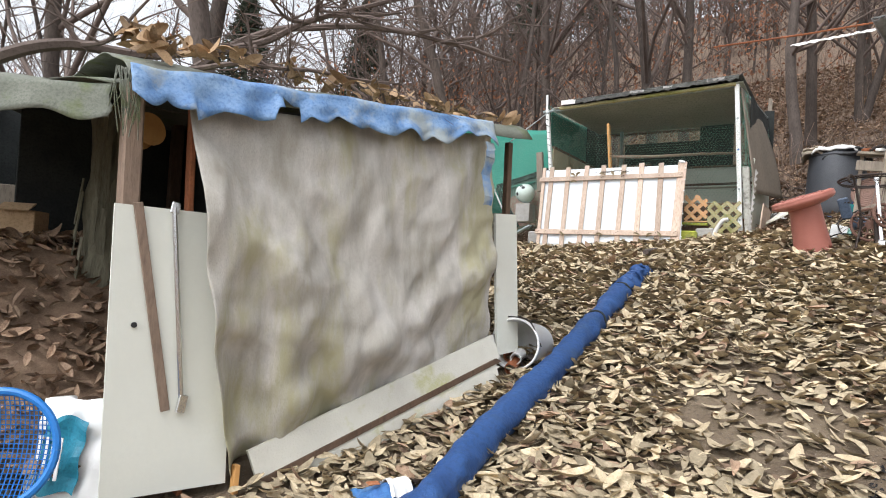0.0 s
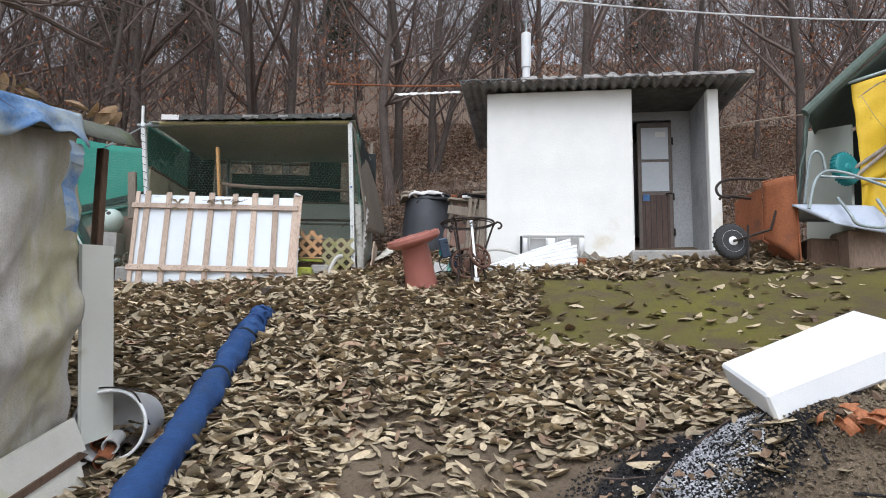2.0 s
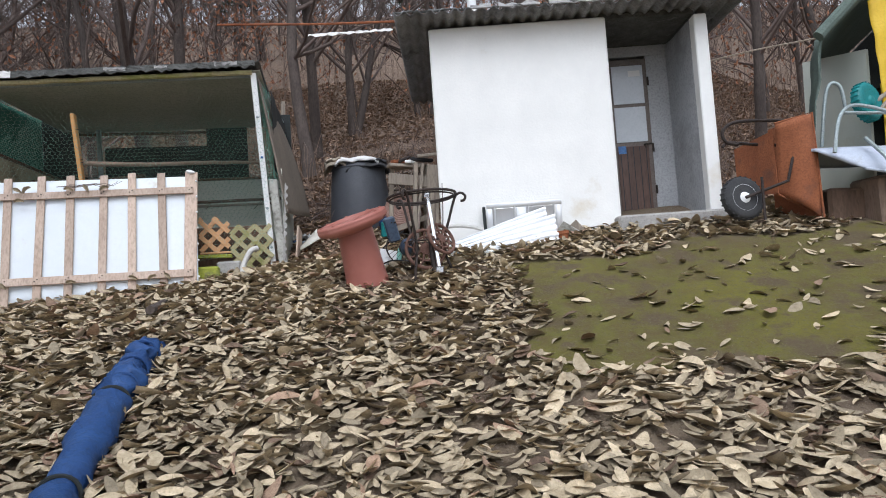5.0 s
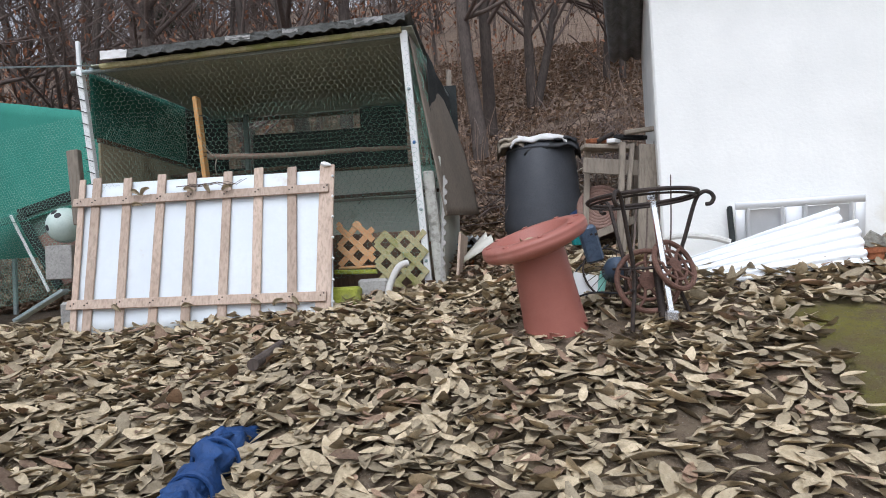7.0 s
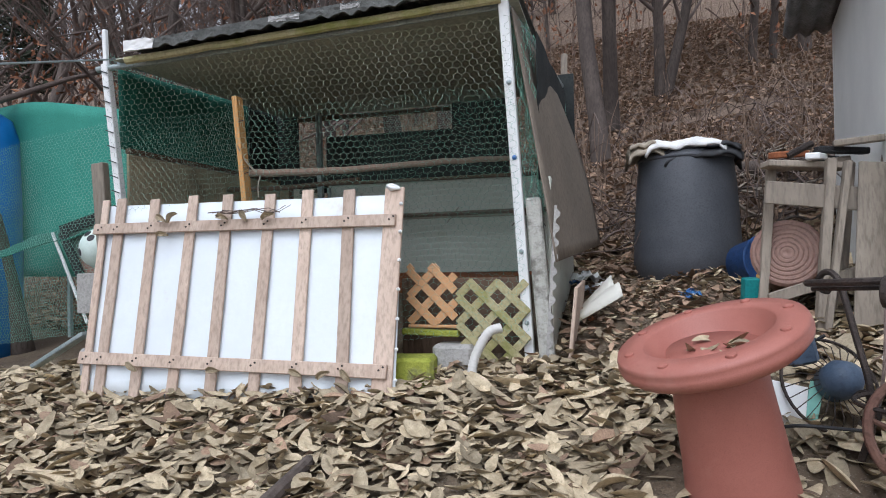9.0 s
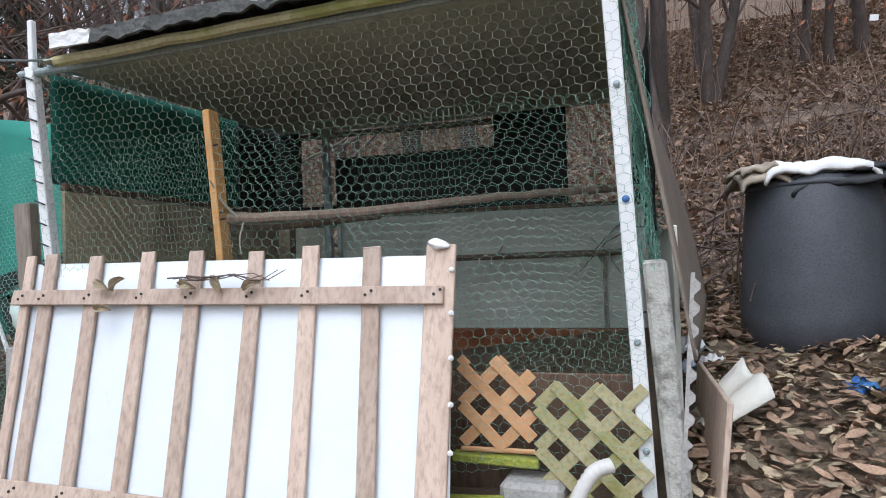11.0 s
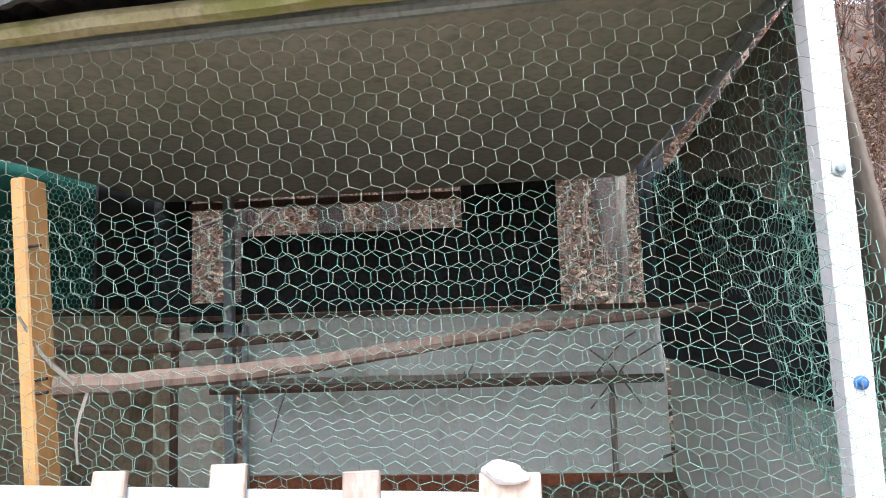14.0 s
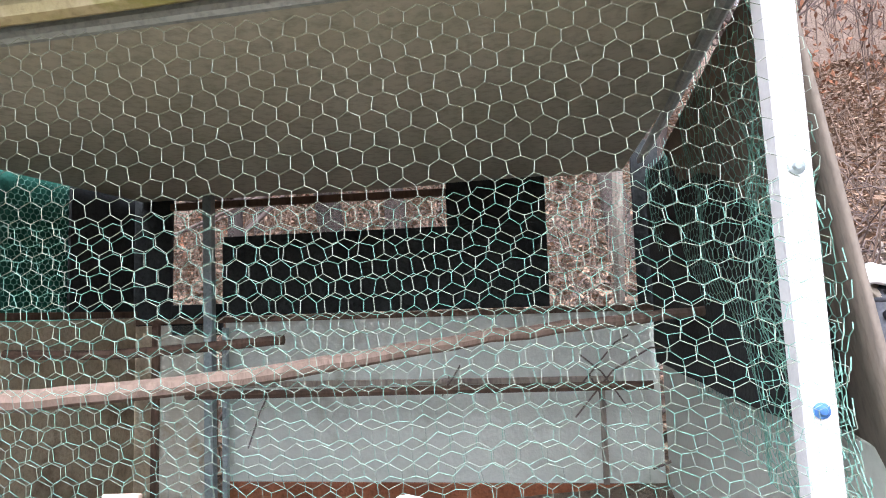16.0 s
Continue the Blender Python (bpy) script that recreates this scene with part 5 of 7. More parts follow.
def iron_stand():
    s = thing("wrought_iron_stand", pose(4.45, 6.66, 2.28, 0, 0, -38), "round wrought iron plant stand tipped with a cast wheel", "plant stand")
    m = pose(0, 0, 0.655, -3, -2, 0)
    part("top_ring", tube(ring_pts((0, 0, 0), 0.30, 44, m), 0.012, 8), "iron", s)
    part("top_ring", tube(ring_pts((0, 0, -0.02), 0.285, 44, m), 0.007, 6), "iron", s)
    for a in (2, 122, 242):
        ca, sa = math.cos(radians(a)), math.sin(radians(a))
        prof = [(0.345, 0.60), (0.375, 0.605), (0.39, 0.635), (0.37, 0.665), (0.33, 0.668), (0.29, 0.62), (0.23, 0.44), (0.18, 0.28), (0.18, 0.14), (0.22, 0.02), (0.24, -0.08)]
        l = part("leg", tube(curve([(r * ca, r * sa, z) for r, z in prof], 6), 0.012, 7), "iron", s)
        part("scroll", tube(curve([((0.2 + 0.055 * math.cos(t)) * ca, (0.2 + 0.055 * math.cos(t)) * sa, 0.2 + 0.06 * math.sin(t)) for t in (0.4, 1.4, 2.4, 3.4, 4.4, 5.2)], 5), 0.008, 6), "iron", l)
    part("lower_ring", tube(ring_pts((0, 0, 0.26), 0.175, 30), 0.008, 6), "iron", s)
    for cx, cy, cz, rr, tilt in ((0.0, -0.08, 0.19, 0.17, 76), (0.14, -0.1, 0.27, 0.14, 66)):
        mw = pose(cx, cy, cz, tilt, 0, 40 if cx else 8)
        w = part("cast_wheel", tube(ring_pts((0, 0, 0), rr, 32, mw), 0.015, 8), "rust_dark", s, "rusted cast iron wheel grate")
        part("inner_ring", tube(ring_pts((0, 0, 0), rr * 0.62, 26, mw), 0.009, 6), "rust_dark", w)
        for i in range(9):
            a = 2 * math.pi * i / 9
            part("spoke", tube(curve([mw @ V(q * rr * math.cos(a + b), q * rr * math.sin(a + b), 0) for q, b in ((0.25, 0), (0.6, 0.22), (0.97, 0.1))], 4), 0.009, 6), "rust_dark", w)
        part("hub", lathe([(rr * 0.3, -0.01), (rr * 0.3, 0.01), (0.02, 0.015)], 16, mw), "rust_dark", w)
    c = thing("chrome_towel_rail", pose(4.40, 6.53, 2.28, 0, 0, -38), "straight chrome rail leaning against the iron stand", "rail")
    part("rail", bar((0.0, 0.02, 0.66), (0.06, -0.04, 0.0), 0.016, 0.036, 0.006, up=(1, 0, 0)), "chrome", c)
    part("end_plate", box((0.05, 0.03, 0.06), (0.0, 0.02, 0.65), (0, 5, 0), 0.01), "chrome", c)
    part("end_plate", box((0.075, 0.04, 0.06), (0.06, -0.04, 0.0), (0, 5, 0), 0.01), "chrome", c)
    part("grey_tube", tube([(-0.0, 0.03, 0.3), (0.02, -0.01, -0.02)], 0.021, 12), "iron", c, "dull grey tube end")
    f = thing("old_fan", pose(4.62, 7.12, 2.34, 0, 0, -35), "broken dark blue electric fan on its side", "fan")
    mf = pose(0, 0, 0.16, 62, 0, 20)
    cage = part("cage_ring", tube(ring_pts((0, 0, 0), 0.19, 32, mf), 0.007, 6), "iron", f)
    for i in range(26):
        a = 2 * math.pi * i / 26
        part("cage_wire", tube([mf @ V(0.05 * math.cos(a), 0.05 * math.sin(a), 0.05), mf @ V(0.14 * math.cos(a + 0.2), 0.14 * math.sin(a + 0.2), 0.05), mf @ V(0.19 * math.cos(a + 0.25), 0.19 * math.sin(a + 0.25), 0)], 0.0022, 4), "iron", cage)
    part("motor", lathe([(0.02, 0.0), (0.07, 0.01), (0.075, 0.09), (0.05, 0.14), (0.02, 0.15)], 20, mf), "fan_blue", f, "dark blue motor housing", True)
    part("control_box", box((0.11, 0.08, 0.24), (-0.12, -0.02, 0.36), (10, -14, 0), 0.014), "fan_blue", f, "blue grey control box")
    for k in range(3):
        part("push_button", box((0.022, 0.012, 0.018), (-0.15 + 0.03 * k, -0.065, 0.42), (10, -14, 0), 0.003), "iron", f)
    part("cable", tube(curve([(0.05, -0.2, 0.04), (-0.15, -0.25, 0.06), (-0.3, -0.1, 0.02), (-0.2, 0.1, 0.2), (0.0, 0.05, 0.35)], 7), 0.007, 6), "black", f)
    w2 = thing("white_board_scrap", pose(4.42, 7.16, 2.25, 0, 0, -30), "white and pale green board scraps beside the pot", "board")
    part("board", box((0.16, 0.012, 0.3), (0, 0, 0.12), (-18, 12, 0), 0.002), "white_plastic", w2)
    part("green_strip", box((0.05, 0.012, 0.32), (0.1, 0.01, 0.12), (-18, 18, 0), 0.002), "mint", w2)
    g = thing("bramble_stick", pose(4.7, 6.95, 2.3), "bare bent sticks tangled in the iron stand", "sticks")
    for i in range(4):
        part("stick", tube(curve([(-0.1 + 0.05 * i, 0.0, 0.0), (-0.15 + 0.1 * i, -0.1, 0.3), (0.05 * i, -0.05 * i, 0.62 + 0.06 * i)], 6), 0.009, 6, 0.004), "twig", g)


iron_stand()


def sink_and_sheets():
    s = thing("steel_sink", SHED, "discarded stainless steel sink top leaning on the white wall", "sink")
    m = pose(0.855, -0.10, 0.12, -78, 0, 0)
    w, h = 0.77, 0.46
    # rim with two openings
    rim = [(-w / 2, -h / 2, w / 2, -h / 2 + 0.05), (-w / 2, h / 2 - 0.05, w / 2, h / 2), (-w / 2, -h / 2 + 0.05, -w / 2 + 0.06, h / 2 - 0.05), (w / 2 - 0.06, -h / 2 + 0.05, w / 2, h / 2 - 0.05), (-0.08, -h / 2 + 0.05, 0.02, h / 2 - 0.05)]
    bm = bmesh.new()
    for x0, y0, x1, y1 in rim:
        add_box(bm, (x1 - x0, y1 - y0, 0.02), m @ pose((x0 + x1) / 2, (y0 + y1) / 2, 0), 0.004)
    top = part("sink_rim", bm, "steel", s, "", True)
    for x0, x1 in ((-w / 2 + 0.06, -0.08), (0.02, w / 2 - 0.06)):
        part("basin", box((x1 - x0 - 0.006, h - 0.106, 0.03), (0, 0, 0)), "steel", s).matrix_basis = m @ pose((x0 + x1) / 2, 0, 0.05)
        part("basin_edge", tube([m @ V(*p) for p in ((x0 + 0.02, -0.19, 0.0), (x0 + 0.02, 0.18, 0.0), (x1 - 0.02, 0.18, 0.0), (x1 - 0.02, -0.19, 0.0))], 0.012, 8), "steel", s)
    part("drain", lathe([(0.045, 0), (0.04, -0.01), (0.01, -0.012)], 20, m @ pose(-0.16, 0.04, 0.03)), "iron", s)
    part("end_cap", box((0.03, 0.07, 0.3), (0.45, -0.06, 0.18), (-14, 0, 0)), "board_dark", s)
    c = thing("corrugated_sheets", SHED, "broken white corrugated plastic sheets in front of the sink", "sheets")
    for i in range(2):
        mm = Matrix(((0.93, 0, 0.37, 0), (0, 1, 0, 0), (-0.37, 0, 0.93, 0), (0, 0, 0, 1))) if i == 0 else Matrix()
        part("sheet", sheet(lambda u, v: V(-0.02 + 1.08 * u + 0.07 * i, -0.22 - 0.10 * i - 0.16 * v + 0.018 * math.sin(26 * (v - 0.12 * u)), -0.06 + (0.33 - 0.05 * i) * u - 0.26 * v + 0.14 * (1 - u) * v - 0.04 * i + 0.012 * n3(u * 18, 5) * v), 30, 36, 0.004), "foam", c, "", True)
    k = thing("wall_scraps", SHED, "scraps of board, hose and pipe piled at the wall foot", "scraps")
    part("board_scrap", box((0.3, 0.015, 0.12), (1.32, -0.2, -0.02), (20, 35, 0)), "foam_dirty", k)
    part("board_scrap", box((0.26, 0.015, 0.08), (1.42, -0.16, 0.0), (10, 48, 10)), "wood_grey", k)
    part("hose_coil", tube(curve([(1.5, -0.15, -0.06), (1.65, -0.22, -0.03), (1.75, -0.12, -0.04), (1.55, -0.06, -0.02), (1.4, -0.14, -0.05)], 8), 0.014, 7), "mint", k)
    part("clay_pipe", lathe([(0.05, 0), (0.05, 0.12), (0.06, 0.13), (0.06, 0.16), (0.04, 0.16)], 16, pose(1.18, -0.42, -0.16)), "rust", k)
    part("grey_hose", tube(curve([(-0.1, -0.16, -0.05), (-0.02, -0.22, 0.1), (0.12, -0.22, 0.14), (0.3, -0.2, 0.12), (0.42, -0.2, 0.08)], 7), 0.02, 8), "grey_tube", k)
    part("black_bag", sheet(lambda u, v: V(1.05 + 0.25 * u, -0.5 + 0.14 * v, -0.18 + 0.05 * n3(u * 5, v * 5) + 0.03 * math.sin(3 * u)), 8, 6, 0.01), "black", k)


sink_and_sheets()


# ---- before and beside the coop ----
def coop_surroundings():
    h = thing("corrugated_tube", COOP, "pale grey corrugated tube looped out of the ground", "tube")
    pts = curve([(2.57, -0.10, 0.34), (2.50, -0.13, 0.31), (2.43, -0.16, 0.17), (2.43, -0.20, 0.05), (2.49, -0.25, -0.04), (2.62, -0.30, -0.10)], 14)
    part("tube", add_tube(bmesh.new(), pts, lambda t: 0.026 + 0.0025 * math.sin(t * 200), 12), "grey_tube", h, "", True)
    h2 = thing("corrugated_tube", COOP, "end of the grey tube curving up from the leaves", "tube")
    part("tube", tube(curve([(3.02, -0.2, -0.12), (3.12, -0.14, -0.04), (3.16, -0.06, 0.1), (3.15, -0.02, 0.16)], 8), 0.026, 12), "grey_tube", h2, "", True)
    b = thing("mossy_block", COOP @ pose(2.07, -0.12, 0.04), "concrete block green with moss below the lattice", "block")
    part("block", box((0.26, 0.2, 0.28), (0, 0, 0), (0, 0, 8), 0.02), "moss_block", b)
    b2 = thing("stone_block", COOP @ pose(2.28, 0.05, 0.1), "dark grey block under the lattice sill", "block")
    part("block", box((0.24, 0.18, 0.26), (0, 0, 0), (0, 0, -4), 0.02), "concrete", b2)
    # left side: green netting fence, barrel, ball and sheets
    f = thing("green_net_fence", COOP, "green shade netting fence beside the coop", "fence")
    part("shade_net", sheet(lambda u, v: V(-3.6 + 3.1 * u + 0.05 * n3(u * 8, v), 1.5 - 0.1 * u + 0.09 * math.sin(7 * u + v), 0.6 + 1.62 * v + 0.1 * math.sin(5 * u) * v), 40, 14, 0.003), "net_fence", f, "", True)
    part("shade_net", sheet(lambda u, v: V(-0.55 + 0.45 * u, 1.5 + 0.35 * u, 0.9 + 1.3 * v + 0.03 * n3(u * 5, v * 3)), 10, 10, 0.003), "net_fence", f, "", True)
    s = hex_wires(2.0, 1.6, 0.032, lambda x, z: V(-2.3 + x, 0.55 + 0.2 * n3(x, z), 0.0 + z + 0.25 * x / 2), None, 0.006, 9)
    part("wire_netting", strip_mesh(s, 0.0013, "wire_green"), None, f)
    for x in (-3.5, -2.0, -0.6):
        part("fence_post", tube([(x, 1.53, 0.0), (x + 0.03, 1.5, 2.25)], 0.025), "galv", f)
    g = thing("netting_heap", COOP, "fallen green netting over sloping panels", "netting")
    part("netting", sheet(lambda u, v: V(-2.2 + 2.0 * u, 0.75 + 0.5 * v, 0.75 + 0.38 * u + 0.22 * v + 0.03 * n3(u * 9, v * 5)), 26, 8, 0.006), "net", g, "", True)
    br = thing("brown_panel", COOP, "reddish brown panel leaning beside the coop", "panel")
    part("panel", sheet(lambda u, v: V(-1.30 + 1.25 * u + 0.45 * v * (1 - u), 0.85 - 0.12 * v, 1.00 + 0.32 * u - 0.72 * v), 4, 4, 0.02), "brown_jar", br)
    part("teal_band", sheet(lambda u, v: V(-1.28 + 1.2 * u + 0.1 * v * (1 - u), 0.822 - 0.03 * v, 0.97 + 0.31 * u - (0.2 + 0.03 * n3(u * 9, 1)) * v), 20, 3, 0.006), "canvas_green", br)
    part("dark_edge", bar((-1.32, 0.8, 1.0), (-0.86, 0.7, 0.28), 0.03, 0.09), "board_dark", br)
    part("dark_cap", bar((-1.34, 0.81, 1.0), (-0.1, 0.81, 1.33), 0.03, 0.09), "board_dark", br)
    part("edge_rail", bar((-1.40, 0.78, 0.99), (-0.95, 0.68, 0.24), 0.02, 0.025), "white_post", br)
    bl = thing("plastic_float", COOP @ pose(-0.66, 0.54, 0.84), "white plastic float ball with dark spots", "ball")
    bm = bmesh.new()
    bmesh.ops.create_uvsphere(bm, u_segments=24, v_segments=16, radius=0.16)
    bl1 = part("ball", bm, "float_pale", bl, "pale mint weathered shell", True)
    for a, b_ in ((200, 20), (240, -10), (280, 30), (255, 45)):
        m = pose(0, 0, 0, 0, 0, a) @ pose(0, 0, 0, 0, -b_, 0) @ pose(0.157, 0, 0, 0, 90, 0)
        part("dark_spot", lathe([(0.03, 0), (0.025, 0.004), (0.0, 0.006)], 12, m), "black", bl1)
    st = thing("block_stack", COOP, "stacked blocks and planks propping the coop side", "blocks")
    part("block", box((0.25, 0.25, 0.3), (-0.62, 0.5, 0.5)), "concrete", st)
    part("plank", box((0.5, 0.09, 0.03), (-0.5, 0.0, 0.14), (0, -28, 0)), "galv", st)
    part("upright", box((0.1, 0.06, 0.62), (-0.19, 0.06, 1.1), (0, -4, 0)), "wood_grey", st)
    part("block", box((0.24, 0.3, 0.2), (-0.2, 0.1, 0.06), (0, 0, 12), 0.02), "concrete", st)
    bb = thing("blue_barrel", COOP @ pose(-2.85, 1.25, 0.0), "blue plastic water barrel behind the netting", "barrel")
    part("barrel", lathe([(0.36, -0.2), (0.39, 0.1), (0.40, 1.2), (0.41, 1.24), (0.4, 1.28), (0.39, 1.95), (0.32, 2.15), (0.16, 2.26), (0.08, 2.27)], 32), "blue_plastic", bb, "", True)
    fl = thing("rubbish_heap", pose(0, 0, 0), "scattered plastic rubbish and torn cups on the bank", "rubbish")
    for x, y, dz, mm, sz in ((4.95, 9.45, 0.08, "white_plastic", 0.09), (4.85, 9.3, 0.04, "blue_grey", 0.06), (5.0, 9.3, 0.04, "cloth_white", 0.05), (4.9, 9.55, 0.05, "print_blue", 0.04), (5.05, 9.6, 0.05, "cloth_beige", 0.06), (4.5, 8.7, 0.03, "peel", 0.03), (5.2, 8.6, 0.03, "print_blue", 0.06)):
        m = on_ground(x, y, dz)
        part("scrap", sheet(lambda u, v: m @ V((u - 0.5) * sz * 2.2, (v - 0.5) * sz * 2, sz * (0.5 * math.sin(3 * u) + 0.7 * n3(u * 4, v * 4, x))), 8, 8, 0.004), mm, fl)
    pb = thing("bent_tin_sheet", on_ground(4.36, 8.73, 0.05, -20), "torn pale cream sheet lying on the bank", "sheet")
    part("sheet", sheet(lambda u, v: V(0.05 + 0.28 * u, 0.3 * v - 0.1, 0.26 * u * (0.6 + 0.5 * v) + 0.04 * math.sin(6 * v)), 8, 8, 0.006), "slab", pb, "", True)
    lg = thing("short_log", pose(2.57, 7.80, ground_z(2.57, 7.8) + 0.07), "short cut branch lying on the leaves", "log")
    part("log", tube([(-0.12, -0.2, 0.0), (0.0, 0.0, 0.02), (0.13, 0.2, 0.05)], 0.034, 10, 0.028), "bark", lg)


coop_surroundings()


def brush_pile():
    """Dead branches and a log thrown on the bank behind the bin."""
    rnd = random.Random(31)
    b = thing("brush_pile", pose(0, 0, 0), "heap of dead grey-brown branches on the bank", "branches")
    for i in range(110):
        x, y = rnd.gauss(7.2, 0.7), rnd.gauss(9.7, 0.6)
        q = SHED.inverted() @ V(x, y, 0)
        if q.x > -0.2 and q.y < 2.7 or (x - 5.8) ** 2 + (y - 9.36) ** 2 < 0.3:
            continue
        an, l = rnd.uniform(-1.2, 0.9), rnd.uniform(0.3, 1.0)
        z = ground_z(x, y) + rnd.uniform(0.02, 0.3)
        pts = [V(x + l * t * math.cos(an) + 0.05 * n3(i, t * 4), y + l * t * math.sin(an) + 0.05 * n3(t * 4, i), z + rnd.uniform(-0.1, 0.3) * t + 0.05 * n3(t * 3, i, 2)) for t in (-0.5, -0.2, 0.1, 0.5)]
        part("branch", tube(curve(pts, 3), rnd.uniform(0.006, 0.018), 5, 0.004), rnd.choice(["twig", "bark", "wood_grey"]), b)
    lg = thing("fallen_log", pose(7.9, 9.9, ground_z(7.9, 9.9) + 0.16, 0, -4, -28), "fallen mossy grey log lying on the slope", "log")
    part("log", tube([V(-0.9 + 1.8 * i / 12, 0.03 * n3(i * 0.5, 2), 0.03 * n3(i * 0.6, 7)) for i in range(13)], 0.085, 12, 0.06), "bark", lg, "", True)


brush_pile()


# ---- along the path ----
def blue_roll():
    r = thing("blue_tarp_roll", pose(0, 0, 0), "long rolled dark blue tarpaulin tied with cord", "tarpaulin roll")
    path = [(-0.15, 3.0), (0.1, 3.45), (0.33, 3.92), (0.82, 4.7), (1.27, 5.46), (1.6, 6.0), (1.85, 6.42), (2.05, 6.72), (2.24, 7.0)]
    pts = curve([(x, y, ground_z(x, y) + 0.085) for x, y in path], 14)
    def rad(t):
        s = 0.096 + 0.006 * math.sin(t * 40)
        if t > 0.72:
            s = 0.10 - 0.035 * (t - 0.72) / 0.28 + 0.016 * math.sin(t * 150)
        if abs(t - 0.735) < 0.012 or abs(t - 0.55) < 0.006:
            s -= 0.02
        return max(s, 0.03)
    bm = add_tube(bmesh.new(), pts, rad, 20)
    for v in bm.verts:
        if v.co.y > 6.0:
            g = min((v.co.y - 6.0) * 2, 1.0)
            v.co += V(0.05 * n3(v.co.x * 16, v.co.y * 16, v.co.z * 20), 0.05 * n3(v.co.x * 14, v.co.y * 18, 3 + v.co.z * 15), 0.035 * n3(v.co.x * 20, v.co.y * 14, 9)) * g
        v.co += V(0.028 * n3(v.co.x * 9, v.co.y * 9, v.co.z * 14), 0.028 * n3(v.co.x * 8, v.co.y * 11, 3 + v.co.z * 9), 0.014 * n3(v.co.x * 12, v.co.y * 7, 9))
    part("rolled_sheet", bm, "roll_blue", r, "", True)
    for t in (0.55, 0.73, 0.78, 0.86, 0.93):
        i = int(t * (len(pts) - 1))
        d = (pts[i + 1] - pts[i - 1]).normalized()
        q = d.to_track_quat("Z", "Y").to_matrix().to_4x4()
        q.translation = pts[i]
        part("tie_cord", tube(ring_pts((0, 0, 0), rad(t) + 0.008, 20, q @ pose(0, 0, 0, 14, 8, 0)), 0.010, 6), "roll_blue" if t > 0.75 else "board_dark", r)
    part("loose_end", sheet(lambda u, v: V(2.16 + 0.22 * u, 6.9 + 0.22 * u + 0.1 * (v - 0.5), ground_z(2.2, 7.0) + 0.10 + 0.05 * math.sin(9 * v + 3 * u) - 0.05 * u), 10, 10, 0.006), "roll_blue", r, "", True)


blue_roll()


def bucket():
    m = pose(0.63, 5.0, 1.235) @ pose(0, 0, 0, 0, 0, -30) @ pose(0, 0, 0, 86, 0, 0) @ Matrix.Scale(1.22, 4)
    b = thing("white_bucket", m, "white plastic bucket lying on its side with tins inside", "bucket")
    part("bucket_body", lathe([(0.125, -0.34), (0.13, -0.335), (0.152, 0.0), (0.16, 0.003), (0.16, 0.02), (0.148, 0.02), (0.146, 0.0), (0.122, -0.32), (0.0, -0.325)], 40), "white_plastic", b, "", True)
    part("wire_handle", tube(curve([(0.16, 0, -0.02), (0.1, 0.14, 0.03), (0.0, 0.165, 0.02), (-0.1, 0.14, 0.0), (-0.16, 0, -0.02)], 6), 0.004, 6), "iron", b)
    part("black_label", box((0.1, 0.003, 0.07), (0.03, 0.152, -0.1), (0, 0, 0), 0), "black", b)
    for i, (x, y) in enumerate(((-0.07, -0.08), (0.06, -0.09), (0.0, -0.06), (-0.02, -0.11))):
        c = thing("rusty_tin", m @ pose(x, y, -0.16 + 0.03 * i, 8 * i, 5, 0), "small rusty tin can inside the bucket", "tin", "tins in the bucket")
        part("can", lathe([(0.036, 0), (0.036, 0.11), (0.03, 0.11), (0.03, 0.02), (0.0, 0.02)], 18), ("rust", "iron", "steel", "rust")[i], c)
    d = thing("dark_rags", pose(0.5, 5.5, 1.1), "black rags and plastic beside the bucket", "rags")
    part("rag", sheet(lambda u, v: V((u - 0.5) * 0.3, (v - 0.5) * 0.3, 0.06 * math.sin(3.14 * u) * math.sin(3.14 * v) + 0.05 * n3(u * 4, v * 4)), 12, 12, 0.01), "black", d)
    p = thing("blue_snack_bag", pose(-0.17, 3.46, ground_z(-0.17, 3.46) + 0.06, 0, 0, 25), "crumpled blue and white plastic packet on the leaves", "packet")
    part("packet", sheet(lambda u, v: V((u - 0.5) * 0.34, (v - 0.5) * 0.2, 0.05 * math.sin(3.14 * u) * math.sin(3.14 * v) + 0.025 * n3(u * 7, v * 6)), 18, 12, 0.004), "print_blue", p, "", True)
    part("white_band", sheet(lambda u, v: V(-0.02 + 0.12 * u, (v - 0.5) * 0.19, 0.062 * math.sin(3.14 * v) + 0.02 * n3(u * 4, v * 6) + 0.012), 8, 12, 0.003), "white_plastic", p)
    part("red_mark", sheet(lambda u, v: V(-0.12 + 0.06 * u, -0.03 + 0.05 * v, 0.065 + 0.015 * n3(u * 4, v * 4)), 4, 4, 0.003), "peel", p)


bucket()


